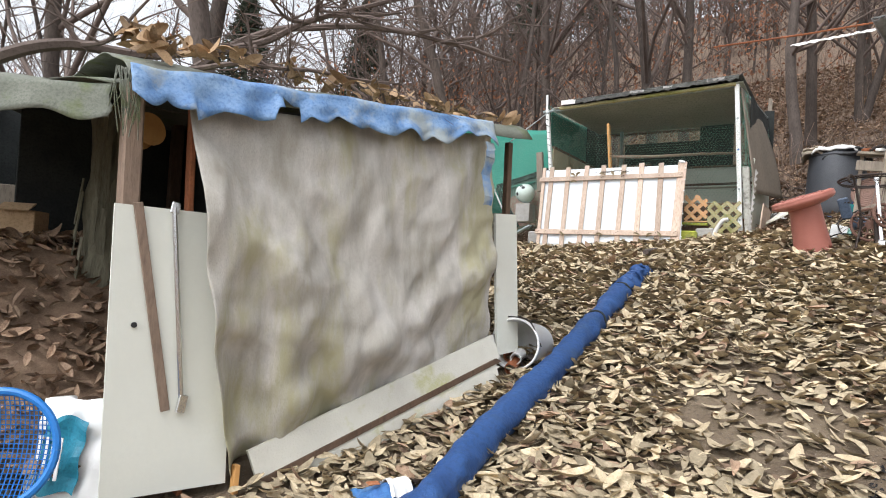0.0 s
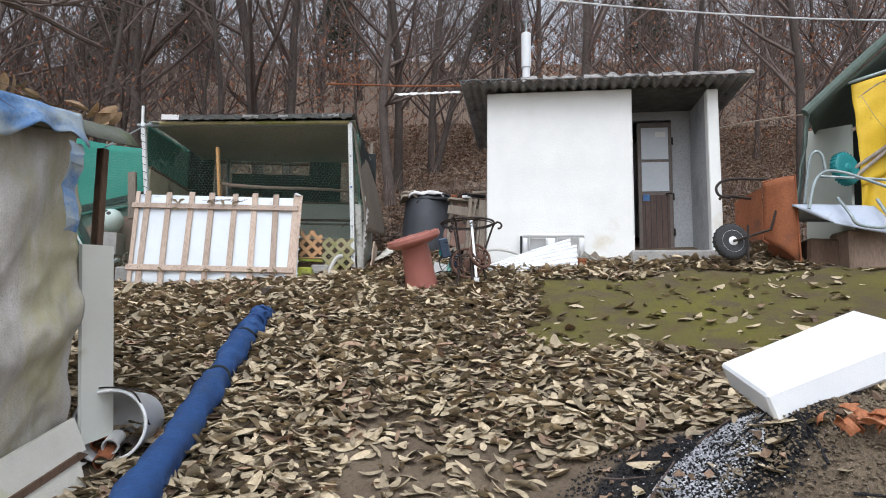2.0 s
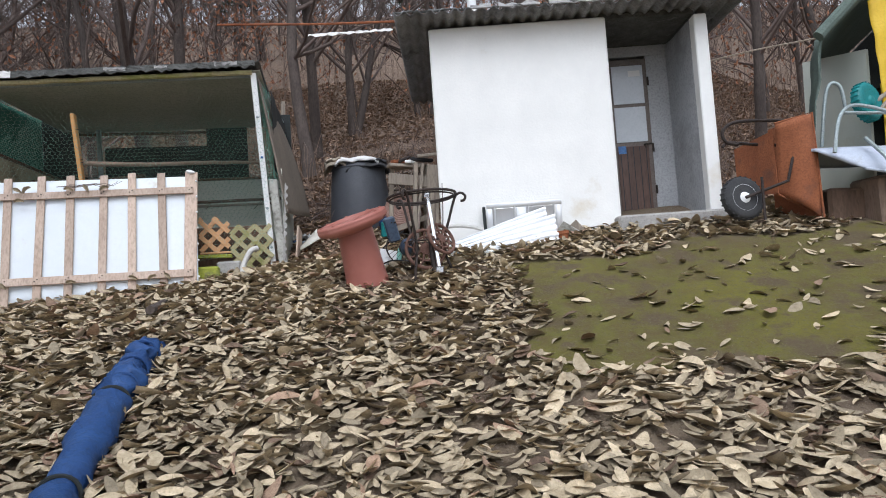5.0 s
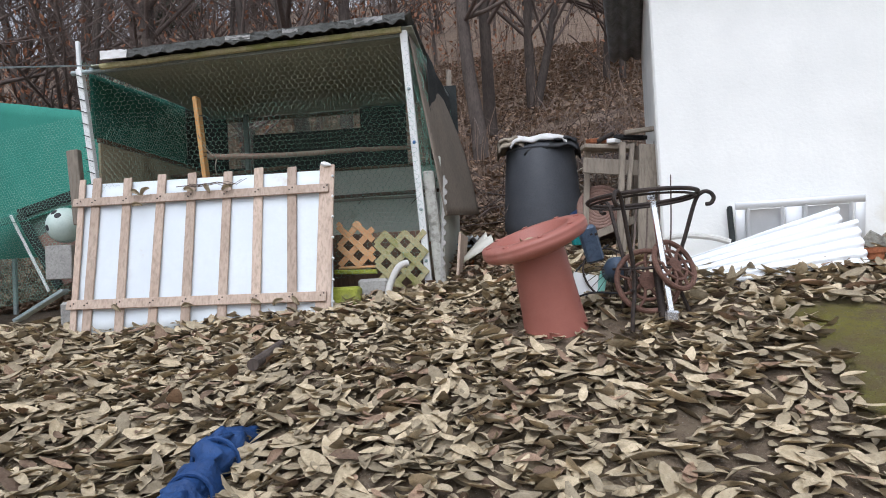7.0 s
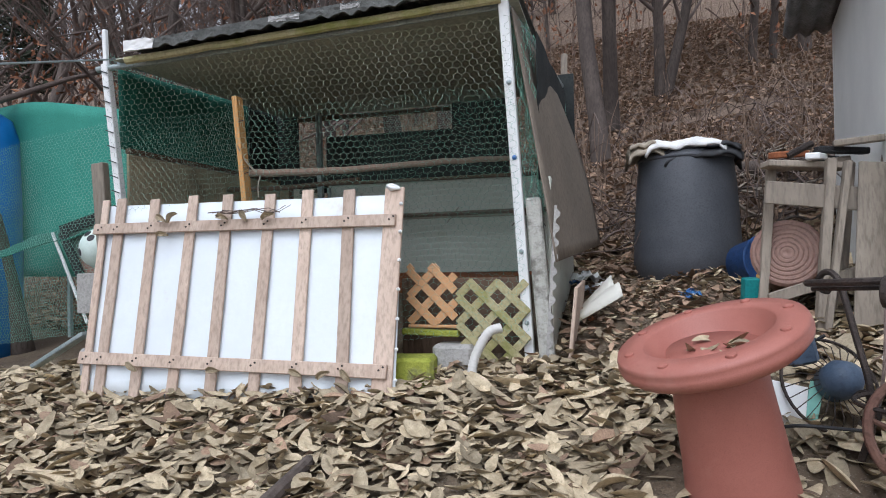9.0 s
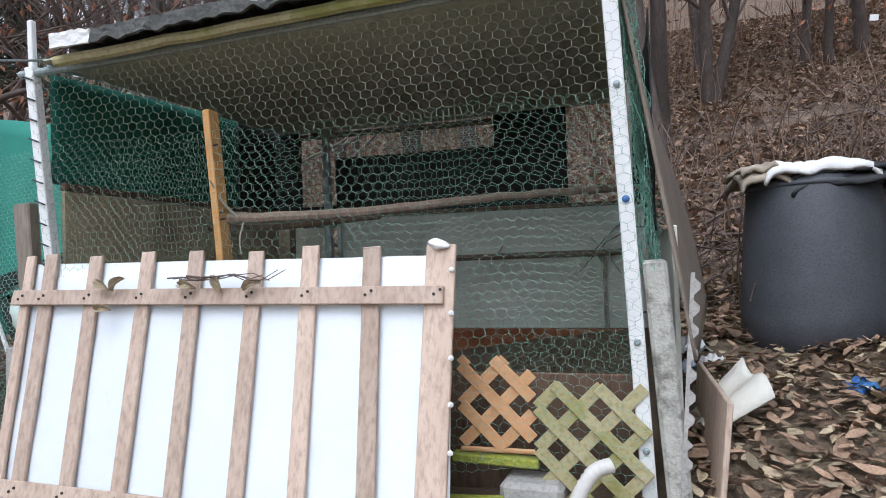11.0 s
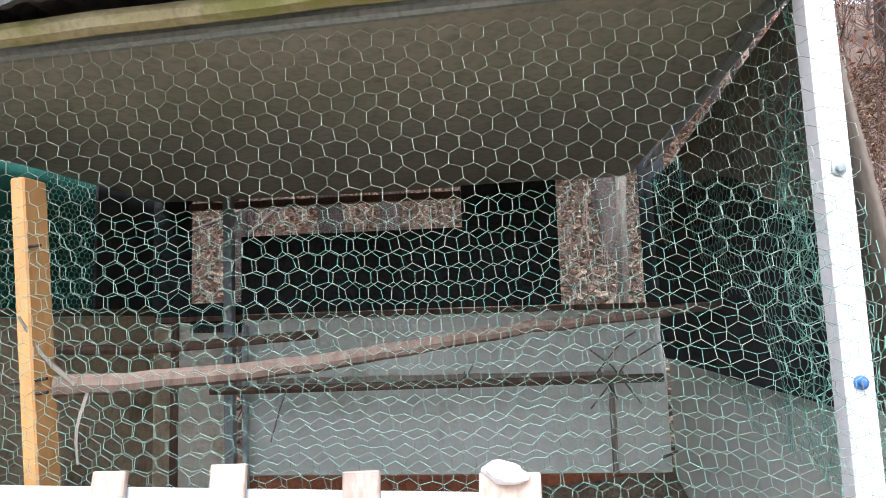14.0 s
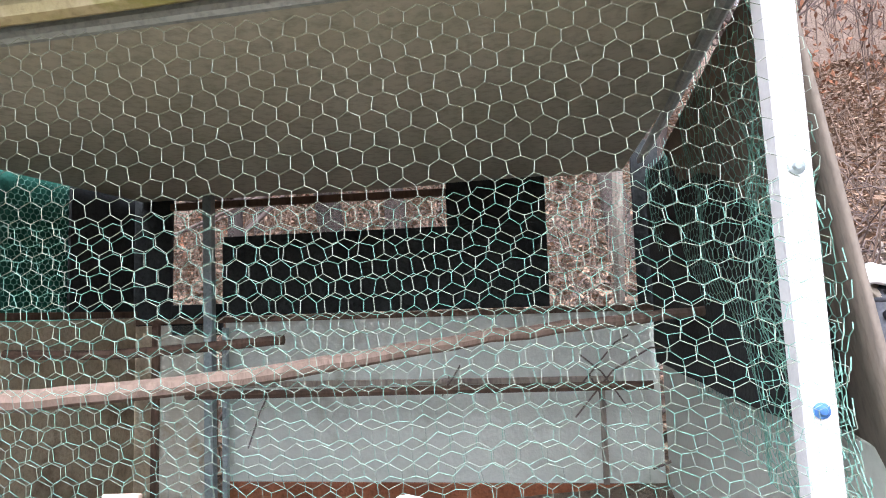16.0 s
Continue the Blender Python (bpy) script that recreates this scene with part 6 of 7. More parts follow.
def left_corner():
    """Heap of leaves, sacks and boxes in the mouth of the shelter."""
    g = thing("leaf_bank", TARP, "dark bank of fallen leaves inside the shelter", "leaf pile", kind="stuff")
    me = sheet(lambda u, v: V(-1.6 + 2.6 * u, 0.25 + 2.2 * v, 0.42 + min(0.25 + 2.2 * v, 1.35) + 0.06 * n3(u * 7, v * 7)), 40, 40, 0.0)
    part("leaf_heap", me, "leaf_brown", g, "", True)
    bk = thing("shaggy_tree_trunk", TARP @ pose(0.23, 1.2, 0), "tree trunk with shaggy peeling bark in the shelter", "tree trunk")
    bm = lathe([(0.16, 0.9), (0.13, 1.4), (0.11, 1.9), (0.11, 2.7)], 22)
    bmesh.ops.subdivide_edges(bm, edges=[e for e in bm.edges if abs(e.verts[0].co.z - e.verts[1].co.z) > 0.1], cuts=9)
    for v in bm.verts:
        a = math.atan2(v.co.y, v.co.x)
        k = 1 + 0.28 * n3(a * 3, v.co.z * 2.5) + 0.12 * n3(a * 9, v.co.z * 8)
        v.co.x *= k
        v.co.y *= k
    part("trunk", bm, "bark_rough", bk)
    for i in range(26):
        a = random.uniform(2.6, 6.2)
        z = random.uniform(1.3, 2.5)
        r = 0.12
        part("bark_strip", sheet(lambda u, v: V((r + 0.02 + 0.03 * v) * math.cos(a + 0.2 * u), (r + 0.02 + 0.03 * v) * math.sin(a + 0.2 * u), z - 0.3 * v + 0.02 * n3(v * 5, a)), 2, 5, 0.008), "bark_rough", bk)
    cb = thing("cardboard_box", TARP @ pose(-0.17, 1.55, 1.77, 0, 0, -35), "open cardboard box on the plank pile", "box")
    part("box", box((0.22, 0.18, 0.22), (0, 0, 0.11)), "cardboard", cb)
    part("flap", box((0.2, 0.1, 0.008), (0, -0.1, 0.24), (30, 0, 0), 0.001), "cardboard", cb)
    pl = thing("plank_pile", TARP, "loose old planks piled in the shelter", "planks")
    for i in range(9):
        part("plank", box((0.9, 0.11, 0.03), (-0.25 + 0.12 * (i % 3), 1.5 + 0.12 * i, 1.70 + 0.02 * i), (3 * (i % 2), 5 - 3 * (i % 3), -30 + 9 * i)), "wood_grey", pl)
    gw = thing("grey_sheet_stack", TARP, "grey boards and white panel standing at the back", "boards")
    part("board", box((1.2, 0.04, 0.5), (-0.5, 2.75, 2.0), (-8, 0, -10)), "wood_grey", gw)
    part("white_panel", box((0.34, 0.03, 0.28), (0.15, 2.2, 2.03), (-8, 0, -10)), "blue_grey", gw)
    fb = thing("fertiliser_sack", TARP @ pose(-0.03, 0.2, 0.68, 0, 0, -45), "crumpled white fertiliser sack with teal print", "sack")
    part("sack", sheet(lambda u, v: V(-0.24 + 0.5 * u, -0.05 + 0.12 * v + 0.05 * n3(u * 5, v * 4), -0.18 + 0.5 * v - 0.25 * (u - 0.3) ** 2 + 0.05 * n3(u * 4, v * 4, 3)), 24, 20, 0.05), "white_plastic", fb, "", True)
    part("printed_panel", sheet(lambda u, v: V(-0.18 + 0.22 * u, -0.085 + 0.12 * (0.1 + 0.75 * v) + 0.05 * n3((0.12 + 0.44 * u) * 5, (0.1 + 0.75 * v) * 4) - 0.002, -0.12 + 0.36 * v - 0.25 * (0.44 * u - 0.18) ** 2 + 0.05 * n3((0.12 + 0.44 * u) * 4, (0.1 + 0.75 * v) * 4, 3)), 16, 14, 0.003), "print_teal", fb)
    for i in range(4):
        part("print_bar", box((0.016, 0.006, 0.2), (-0.14 + 0.035 * i, -0.09, 0.05), (-10, 0, 0), 0), "white_plastic", fb)
    n = thing("blue_net_basket", TARP @ pose(-0.40, -0.02, 0.86, 78, 0, -30), "round blue plastic strainer basket standing on edge", "basket")
    rim = part("rim", tube(ring_pts((0, 0, 0), 0.25, 44), 0.018, 8), "blue_plastic", n)
    segs = []
    for i in range(-11, 12):
        c = i * 0.021
        l = math.sqrt(max(0.0, 0.24 ** 2 - c * c))
        k = 10
        for j in range(k):
            a, b = -l + 2 * l * j / k, -l + 2 * l * (j + 1) / k
            za, zb = -0.09 * (1 - (a * a + c * c) / 0.0576), -0.09 * (1 - (b * b + c * c) / 0.0576)
            segs += [(V(c, a, za), V(c, b, zb)), (V(a, c, za), V(b, c, zb))]
    part("mesh_bowl", strip_mesh(segs, 0.0028, "blue_plastic"), None, n)
    sp = thing("cable_spool", TARP @ pose(0.2, 0.32, 2.42, 80, 0, 20), "small wooden spool hanging under the roof", "spool")
    part("spool", lathe([(0.03, -0.06), (0.09, -0.06), (0.09, -0.045), (0.04, -0.04), (0.04, 0.04), (0.09, 0.045), (0.09, 0.06), (0.03, 0.06)], 24), "wood_orange", sp)


left_corner()


def fire_place():
    a, b = V(2.525, 2.41, 1.54), V(2.89, 2.80, 1.63)
    d = V(3.07, 1.94, 1.87)
    x = (b - a).normalized()
    y = (d - a - x * (d - a).dot(x)).normalized()
    z = y.cross(x)
    if z.z < 0:
        z = -z
    m = Matrix((x, y, z)).transposed().to_4x4()
    m.translation = a
    s = thing("polystyrene_slab", m, "thick clean white polystyrene slab tilted on the ash heap", "foam slab")
    part("slab", add_box(bmesh.new(), (0.54, 0.66, 0.125), pose(0.27, 0.33, -0.0625), 0.012), "foam", s)
    part("moulded_step", add_box(bmesh.new(), (0.46, 0.58, 0.02), pose(0.27, 0.33, -0.132), 0.006), "foam", s)
    rnd = random.Random(5)
    def flakes(name, label, cat, n, cx, cy, rx, ry, s0, s1, material, lift=0.015):
        vs, fs = [], []
        for i in range(n):
            r, t = math.sqrt(rnd.random()), rnd.random() * 6.283
            px, py = cx + rx * r * math.cos(t), cy + ry * r * math.sin(t)
            sz = rnd.uniform(s0, s1)
            c = V(px, py, ground_z(px, py) + lift * rnd.random() + sz * 0.25)
            k = len(vs)
            q = Euler((rnd.uniform(-0.6, 0.6), rnd.uniform(-0.6, 0.6), rnd.random() * 6.28)).to_matrix()
            for dx, dy, dz in ((-1, -0.6, 0), (1, -0.5, 0.1), (0.8, 0.7, 0), (-0.7, 0.6, 0.15), (0, 0, 0.8)):
                vs.append(tuple(c + q @ V(dx * sz * rnd.uniform(0.6, 1), dy * sz * rnd.uniform(0.6, 1), dz * sz)))
            fs += [(k, k + 1, k + 4), (k + 1, k + 2, k + 4), (k + 2, k + 3, k + 4), (k + 3, k, k + 4), (k, k + 3, k + 2, k + 1)]
        tagged(new(name, mesh_of(vs, fs, material)), label, cat, kind="stuff")
    flakes("white_ash", "flaky white ash in the burnt patch", "ash", 3600, 2.42, 2.62, 0.28, 0.22, 0.0025, 0.009, "ash")
    flakes("ash_crumbs", "grey ash crumbs over the burnt soil", "ash", 500, 2.5, 2.65, 0.6, 0.5, 0.002, 0.006, "ash")
    flakes("charred_bits", "black charred wood bits", "charcoal", 2400, 2.6, 2.75, 0.75, 0.6, 0.004, 0.014, "char")
    flakes("dirt_clods", "loose brown soil clods on the heap", "soil", 4200, 2.55, 2.12, 0.6, 0.42, 0.003, 0.013, "soil")
    flakes("burnt_leaves", "scorched leaf scraps around the fire place", "leaves", 80, 2.7, 2.8, 0.85, 0.75, 0.015, 0.04, "leaf_brown")
    p = thing("orange_peel_heap", on_ground(2.60, 2.10, 0.0), "heap of torn orange peel beside the slab", "peel")
    for i in range(26):
        mm = pose(rnd.uniform(-0.12, 0.12), rnd.uniform(-0.1, 0.1), 0.02 + rnd.uniform(0, 0.08), rnd.uniform(-60, 60), rnd.uniform(-60, 60), rnd.uniform(0, 360))
        part("peel", sheet(lambda u, v: mm @ V((u - 0.5) * 0.055, (v - 0.5) * 0.042, 0.02 * math.cos(2.2 * (u - 0.5)) * math.cos(2.2 * (v - 0.5))), 4, 4, 0.003), "peel", p)
    t = thing("burnt_sticks", pose(0, 0, 0), "thin charred sticks lying on the heap", "sticks")
    for i in range(12):
        x, y, an = rnd.uniform(2.2, 3.1), rnd.uniform(1.9, 3.1), rnd.random() * 6.28
        l = rnd.uniform(0.12, 0.35)
        q = [(x + l * k * math.cos(an), y + l * k * math.sin(an)) for k in (-0.5, 0, 0.5)]
        part("stick", tube([(u, v, ground_z(u, v) + 0.02) for u, v in q], 0.006, 5, 0.003), "twig" if i % 2 else "char", t)


fire_place()


# ---- woods on the hill ----
def tree_meshes(seed, height, r0, fork=0.35, lean=0.1, twigs=6):
    """Trunk and crown of a bare tree: tapered limbs that divide into fine twigs."""
    rnd = random.Random(seed)
    tb, cb = bmesh.new(), bmesh.new()
    def grow(p, d, length, r, level, bm):
        k = {0: 9, 1: 6, 2: 5, 3: 3}.get(level, 2)
        pts = [p]
        dd = d.copy()
        for i in range(k):
            wob = 0.09 if level == 0 else 0.22
            dd = (dd + V(rnd.uniform(-wob, wob), rnd.uniform(-wob, wob), rnd.uniform(-wob, wob) + (0.05 if level else 0.02))).normalized()
            pts.append(pts[-1] + dd * (length / k))
        sides = {0: 9, 1: 6, 2: 4}.get(level, 3)
        add_tube(bm, pts, lambda t: r * (1.25 - 0.25 * min(t * 8, 1) if level == 0 else 1) * (1 - (0.6 if level == 0 else 0.75) * t), sides, cap=False)
        if level >= 4:
            return
        n = {0: 14, 1: 7, 2: twigs, 3: 3}[level]
        for i in range(n):
            t = rnd.uniform(fork if level == 0 else 0.25, 1.0)
            q = pts[min(int(t * k), k - 1)].lerp(pts[min(int(t * k) + 1, k)], (t * k) % 1)
            az = rnd.random() * 6.283
            side = V(math.cos(az), math.sin(az), rnd.uniform(-0.1, 0.5))
            nd = (dd * 0.55 + side * rnd.uniform(0.6, 1.1)).normalized()
            grow(q, nd, length * rnd.uniform(0.32, 0.6) * (1.05 - 0.35 * t), r * (1 - 0.7 * t) * rnd.uniform(0.35, 0.6), level + 1, cb)
    grow(V(0, 0, -0.3), V(rnd.uniform(-lean, lean), rnd.uniform(-lean, lean), 1).normalized(), height, r0, 0, tb)
    out = []
    for bm, name in ((tb, "trunk"), (cb, "crown")):
        me = bpy.data.meshes.new(name)
        bm.to_mesh(me)
        bm.free()
        me.materials.append(M["bark" if name == "trunk" else "twig"])
        me.polygons.foreach_set("use_smooth", [True] * len(me.polygons))
        out.append(me)
    return out


def woods():
    rnd = random.Random(11)
    kinds = []
    for i, (h, r, f) in enumerate(((8.5, 0.12, 0.25), (10, 0.125, 0.3), (7, 0.08, 0.2), (9, 0.10, 0.18), (5, 0.045, 0.12), (11, 0.17, 0.35), (6, 0.06, 0.15))):
        t = thing("bare_tree", pose(40 + 4 * i, 62, ground_z(40 + 4 * i, 62), 0, 0, 0), "leafless grey-brown woodland tree on the hillside", "tree", "woodland trees")
        a, b = tree_meshes(20 + i, h, r, f)
        part("trunk", a, None, t)
        part("crown", b, None, t, "bare twiggy crown")
        kinds.append(t)
    placed = []
    def put(kind, x, y, s=1.0, rz=None, tilt=(0, 0)):
        c = copy_thing(kinds[kind], Matrix())
        c.matrix_basis = pose(x, y, ground_z(x, y), tilt[0], tilt[1], rnd.random() * 360 if rz is None else rz) @ Matrix.Scale(s, 4)
        placed.append((x, y))
    put(0, 6.75, 12.0, 1.0, 40)
    put(3, 9.6, 14.6, 1.0, 10, (4, 8))
    put(3, 9.75, 14.7, 1.0, 120, (-4, -10))
    put(2, 12.3, 15.2, 1.1)
    put(2, 12.6, 15.0, 1.0)
    put(1, 5.6, 14.6)
    put(1, 10.9, 10.5)
    put(2, 12.25, 8.5)
    put(3, 13.0, 6.7)
    put(5, -2.7, 8.6, 1.0, 200, (0, 8))
    put(3, -4.2, 7.2, 1.0, 80, (0, -12))
    put(5, -4.6, 11.8, 1.1)
    put(0, 0.4, 12.5)
    put(3, -1.0, 14.0)
    put(2, 1.6, 13.6)
    put(2, 3.6, 13.0, 0.9)
    put(1, 2.6, 15.5)
    n = 0
    while n < 165:
        if rnd.random() < 0.72:
            w, v = 12.8 + 32 * rnd.random() ** 0.95, rnd.uniform(-24, 24)
            x, y = 0.62 * w + 0.78 * v, 0.78 * w - 0.62 * v
        else:
            x, y = rnd.uniform(-18, 4), rnd.uniform(13.5, 40)
        if x < -22 or y < 1.5 or (x < 11.5 and y < 4.5):
            continue
        if SHED.inverted() @ V(x, y, 0) and -0.5 < (SHED.inverted() @ V(x, y, 0)).x < 8.8 and (SHED.inverted() @ V(x, y, 0)).y < 3.2:
            continue
        if any((x - a) ** 2 + (y - b) ** 2 < 0.9 for a, b in placed):
            continue
        put(rnd.choice((0, 1, 2, 2, 3, 3, 4, 4, 6, 6, 6)), x, y, rnd.uniform(0.8, 1.25), None, (rnd.uniform(-6, 6), rnd.uniform(-6, 6)))
        n += 1

    # evergreen clumps far up the hill
    def pine(seed):
        r2 = random.Random(seed)
        vs, fs = [], []
        for i in range(900):
            h = r2.uniform(0.35, 1.0)
            rad = (1.05 - h) * 2.2 * math.sqrt(r2.random())
            a = r2.random() * 6.283
            c = V(rad * math.cos(a), rad * math.sin(a), 7.5 * h + 0.4 * n3(a * 2, h * 9))
            q = Euler((r2.uniform(-0.5, 0.5), r2.uniform(-0.5, 0.5), r2.random() * 6.28)).to_matrix()
            for j in range(3):
                k = len(vs)
                q2 = q @ Euler((0.8 * j, 0, 1.1 * j)).to_matrix()
                for p in ((-0.22, -0.025, 0), (0.22, -0.02, 0.04), (0.24, 0.02, 0.04), (-0.2, 0.03, 0)):
                    vs.append(tuple(c + q2 @ V(*p)))
                fs.append((k, k + 1, k + 2, k + 3))
        return vs, fs
    M["needle"] = mat("pine_needles", (0.022, 0.034, 0.018), (0.045, 0.06, 0.035), 3, 0.8, 0.1, 40, island=0.4)
    vs, fs = pine(3)
    p = thing("pine_tree", pose(-3.5, 27, ground_z(-3.5, 27)), "dark green pine among the bare trees", "tree", "pines on the hill")
    part("trunk", tube([(0, 0, -0.3), (0.1, 0, 3), (0.05, 0, 7.4)], 0.16, 8, 0.03), "bark", p)
    part("crown", mesh_of(vs, fs, "needle"), None, p, "dark needle crown")
    for x, y in ((8, 33), (14, 29), (21, 25), (4, 30), (-8, 25), (26, 19)):
        copy_thing(p, pose(x, y, ground_z(x, y), 0, 0, rnd.random() * 360))

    # undergrowth: upright dry stalks and brambles
    segs = []
    for i in range(5200):
        w, v = 11.2 + 16 * rnd.random() ** 1.6, rnd.uniform(-13, 13)
        x, y = 0.62 * w + 0.78 * v, 0.78 * w - 0.62 * v
        q = SHED.inverted() @ V(x, y, 0)
        c = COOP.inverted() @ V(x, y, 0)
        if (-0.4 < q.x < 8.6 and q.y < 2.8) or (-0.5 < c.x < 3.3 and c.y < 2.5) or y < 3:
            continue
        if n3(x * 0.35, y * 0.35) < -0.12 and i % 3:
            continue
        h = rnd.uniform(0.3, 1.35) * (0.7 + 0.6 * abs(n3(x * 0.5, y * 0.5)))
        a = V(x, y, ground_z(x, y) + hill_swell(x, y) - 0.05)
        d = V(rnd.uniform(-0.22, 0.22), rnd.uniform(-0.22, 0.22), 1)
        b = a + d * h * 0.6
        segs += [(a, b), (b, b + (d + V(rnd.uniform(-0.3, 0.3), rnd.uniform(-0.3, 0.3), -0.1)) * h * 0.4)]
    tagged(new("dry_stalks", strip_mesh(segs, 0.006, "grass_dry")), "thicket of upright dry brown stalks behind the yard", "undergrowth", kind="stuff")
    segs = []
    for i in range(700):
        w, v = 11.0 + 4.5 * rnd.random(), rnd.uniform(-6, 9)
        x, y = 0.62 * w + 0.78 * v, 0.78 * w - 0.62 * v
        q = SHED.inverted() @ V(x, y, 0)
        c = COOP.inverted() @ V(x, y, 0)
        if (-0.3 < q.x < 8.6 and q.y < 2.8) or (-0.4 < c.x < 3.2 and c.y < 2.5):
            continue
        p = V(x, y, ground_z(x, y))
        an, l = rnd.random() * 6.283, rnd.uniform(0.4, 1.2)
        prev = p
        for k in range(1, 7):
            t = k / 6
            nx = p + V(l * t * math.cos(an), l * t * math.sin(an), 0.9 * l * math.sin(2.6 * t) * 0.6 + 0.05 * n3(k, an))
            segs.append((prev, nx))
            prev = nx
    tagged(new("bramble_tangle", strip_mesh(segs, 0.005, "twig")), "tangle of arching dead bramble stems", "undergrowth", kind="stuff")
    # rusty leaves still on the young oaks
    vs, fs = [], []
    clumps = [(6.0, 15.5, 2.6), (3.0, 17, 3), (1.0, 15, 2.4), (9, 17, 3), (12, 13, 2.5), (14, 11, 3), (-2, 16, 3), (11, 19, 3.5), (16, 15, 3.5), (6, 20, 4), (0, 20, 4), (-6, 18, 4), (15, 7, 3), (18, 10, 4)]
    for cx, cy, s in clumps:
        for i in range(1100):
            d = V(rnd.gauss(0, 0.45), rnd.gauss(0, 0.45), rnd.gauss(0, 0.35)) * s
            p = V(cx, cy, ground_z(cx, cy) + 1.7 + 0.35 * s) + d
            if p.z < ground_z(p.x, p.y) + 0.1 or n3(p.x * 1.2, p.y * 1.2, p.z * 1.2) < -0.02:
                continue
            q = Euler((rnd.random() * 6, rnd.random() * 6, rnd.random() * 6)).to_matrix()
            k = len(vs)
            for e in ((-0.06, 0, 0), (0, -0.028, 0.012), (0.06, 0, 0), (0, 0.028, 0.012)):
                vs.append(tuple(p + q @ V(*e)))
            fs.append((k, k + 1, k + 2, k + 3))
    tagged(new("withered_oak_leaves", mesh_of(vs, fs, "leaf_rust")), "withered rusty leaves clinging to young oaks", "leaves", kind="stuff")
    # leaf litter on the slope
    vs, fs = [], []
    for i in range(80000):
        w, v = 10.8 + 15 * rnd.random() ** 1.25, rnd.uniform(-10, 12)
        x, y = 0.62 * w + 0.78 * v, 0.78 * w - 0.62 * v
        c = COOP.inverted() @ V(x, y, 0)
        q = SHED.inverted() @ V(x, y, 0)
        if (-0.1 < c.x < 2.9 and 0 < c.y < 2.3) or (0 < q.x < 2.95 and 0 < q.y < 2.5) or y < 3:
            continue
        r = Euler((rnd.uniform(-0.7, 0.7), rnd.uniform(-0.7, 0.7), rnd.random() * 6.28)).to_matrix()
        p = V(x, y, ground_z(x, y) + hill_swell(x, y) + 0.03 + 0.05 * (w > 12))
        s = rnd.uniform(0.03, 0.085)
        k = len(vs)
        for e in ((-s, 0, 0), (0, -s * 0.45, s * 0.2), (s, 0, 0.0), (0, s * 0.45, s * 0.2)):
            vs.append(tuple(p + r @ V(*e)))
        fs += [(k, k + 1, k + 2), (k, k + 2, k + 3)]
    tagged(new("hill_leaf_litter", mesh_of(vs, fs, "leaf_brown")), "brown leaf litter over the wooded slope", "leaf litter", kind="stuff")


woods()


def far_thicket():
    """Slender bare stems that close the woods behind the nearer trees."""
    rnd = random.Random(77)
    segs = []
    for i in range(1500):
        w, v = 19 + 27 * rnd.random(), rnd.uniform(-34, 34)
        x, y = 0.62 * w + 0.78 * v, 0.78 * w - 0.62 * v
        if y < 4 or (x < 12 and y < 14) or (x < 3 and i % 4) or (v < 4 and i % 2):
            continue
        p = V(x, y, ground_z(x, y) - 0.2)
        h = rnd.uniform(3.0, 7.5)
        d = V(rnd.uniform(-0.12, 0.12), rnd.uniform(-0.12, 0.12), 1)
        for k in range(5):
            q = p + d * (h / 5)
            segs.append((p, q))
            for _ in range(2 if k else 1):
                a = rnd.random() * 6.283
                e = V(0.7 * math.cos(a), 0.7 * math.sin(a), rnd.uniform(0.3, 0.9))
                l = h * rnd.uniform(0.12, 0.28)
                m1 = p.lerp(q, rnd.random())
                m2 = m1 + e * l
                segs.append((m1.copy(), m2))
                for _ in range(2):
                    b = rnd.random() * 6.283
                    m3 = m1.lerp(m2, rnd.uniform(0.4, 1.0))
                    segs.append((m3, m3 + V(0.5 * math.cos(b), 0.5 * math.sin(b), 0.5) * l * 0.6))
            p = q
            d = d + V(rnd.uniform(-0.14, 0.14), rnd.uniform(-0.14, 0.14), 0)
    tagged(new("far_thicket", strip_mesh(segs, 0.011, "far_twig")), "far brown thicket of slender leafless stems up the hill", "woods", kind="stuff")


far_thicket()


# ---- fallen magnolia leaves ----
def leaf_shapes(rnd, c, yaw, size, vs, fs, flat=1.0):
    """One curled leaf with a pointed tip: three across, six along."""
    cup, curl, twist = rnd.uniform(-0.5, 1.1), rnd.uniform(-0.8, 1.3), rnd.uniform(-0.7, 0.7)
    q = Euler((rnd.gauss(0, 0.3) * flat, rnd.gauss(0, 0.3) * flat, yaw)).to_matrix()
    wide = size * rnd.uniform(0.17, 0.28)
    k = len(vs)
    for i in range(6):
        t = i / 5
        w = wide * (math.sin(math.pi * (0.06 + 0.9 * t ** 0.9)) ** 0.8)
        x = size * (t - 0.5)
        z = curl * size * 0.55 * (t - 0.5) ** 2
        a = twist * (t - 0.5)
        for j in (-1, 0, 1):
            y = j * w * (1 - 0.25 * abs(cup))
            zz = z + abs(j) * w * 0.6 * cup
            vs.append(tuple(c + q @ V(x, y * math.cos(a) - zz * math.sin(a) * 0.3, zz + y * math.sin(a))))
    for i in range(5):
        for j in range(2):
            p = k + i * 3 + j
            fs.append((p, p + 1, p + 4, p + 3))


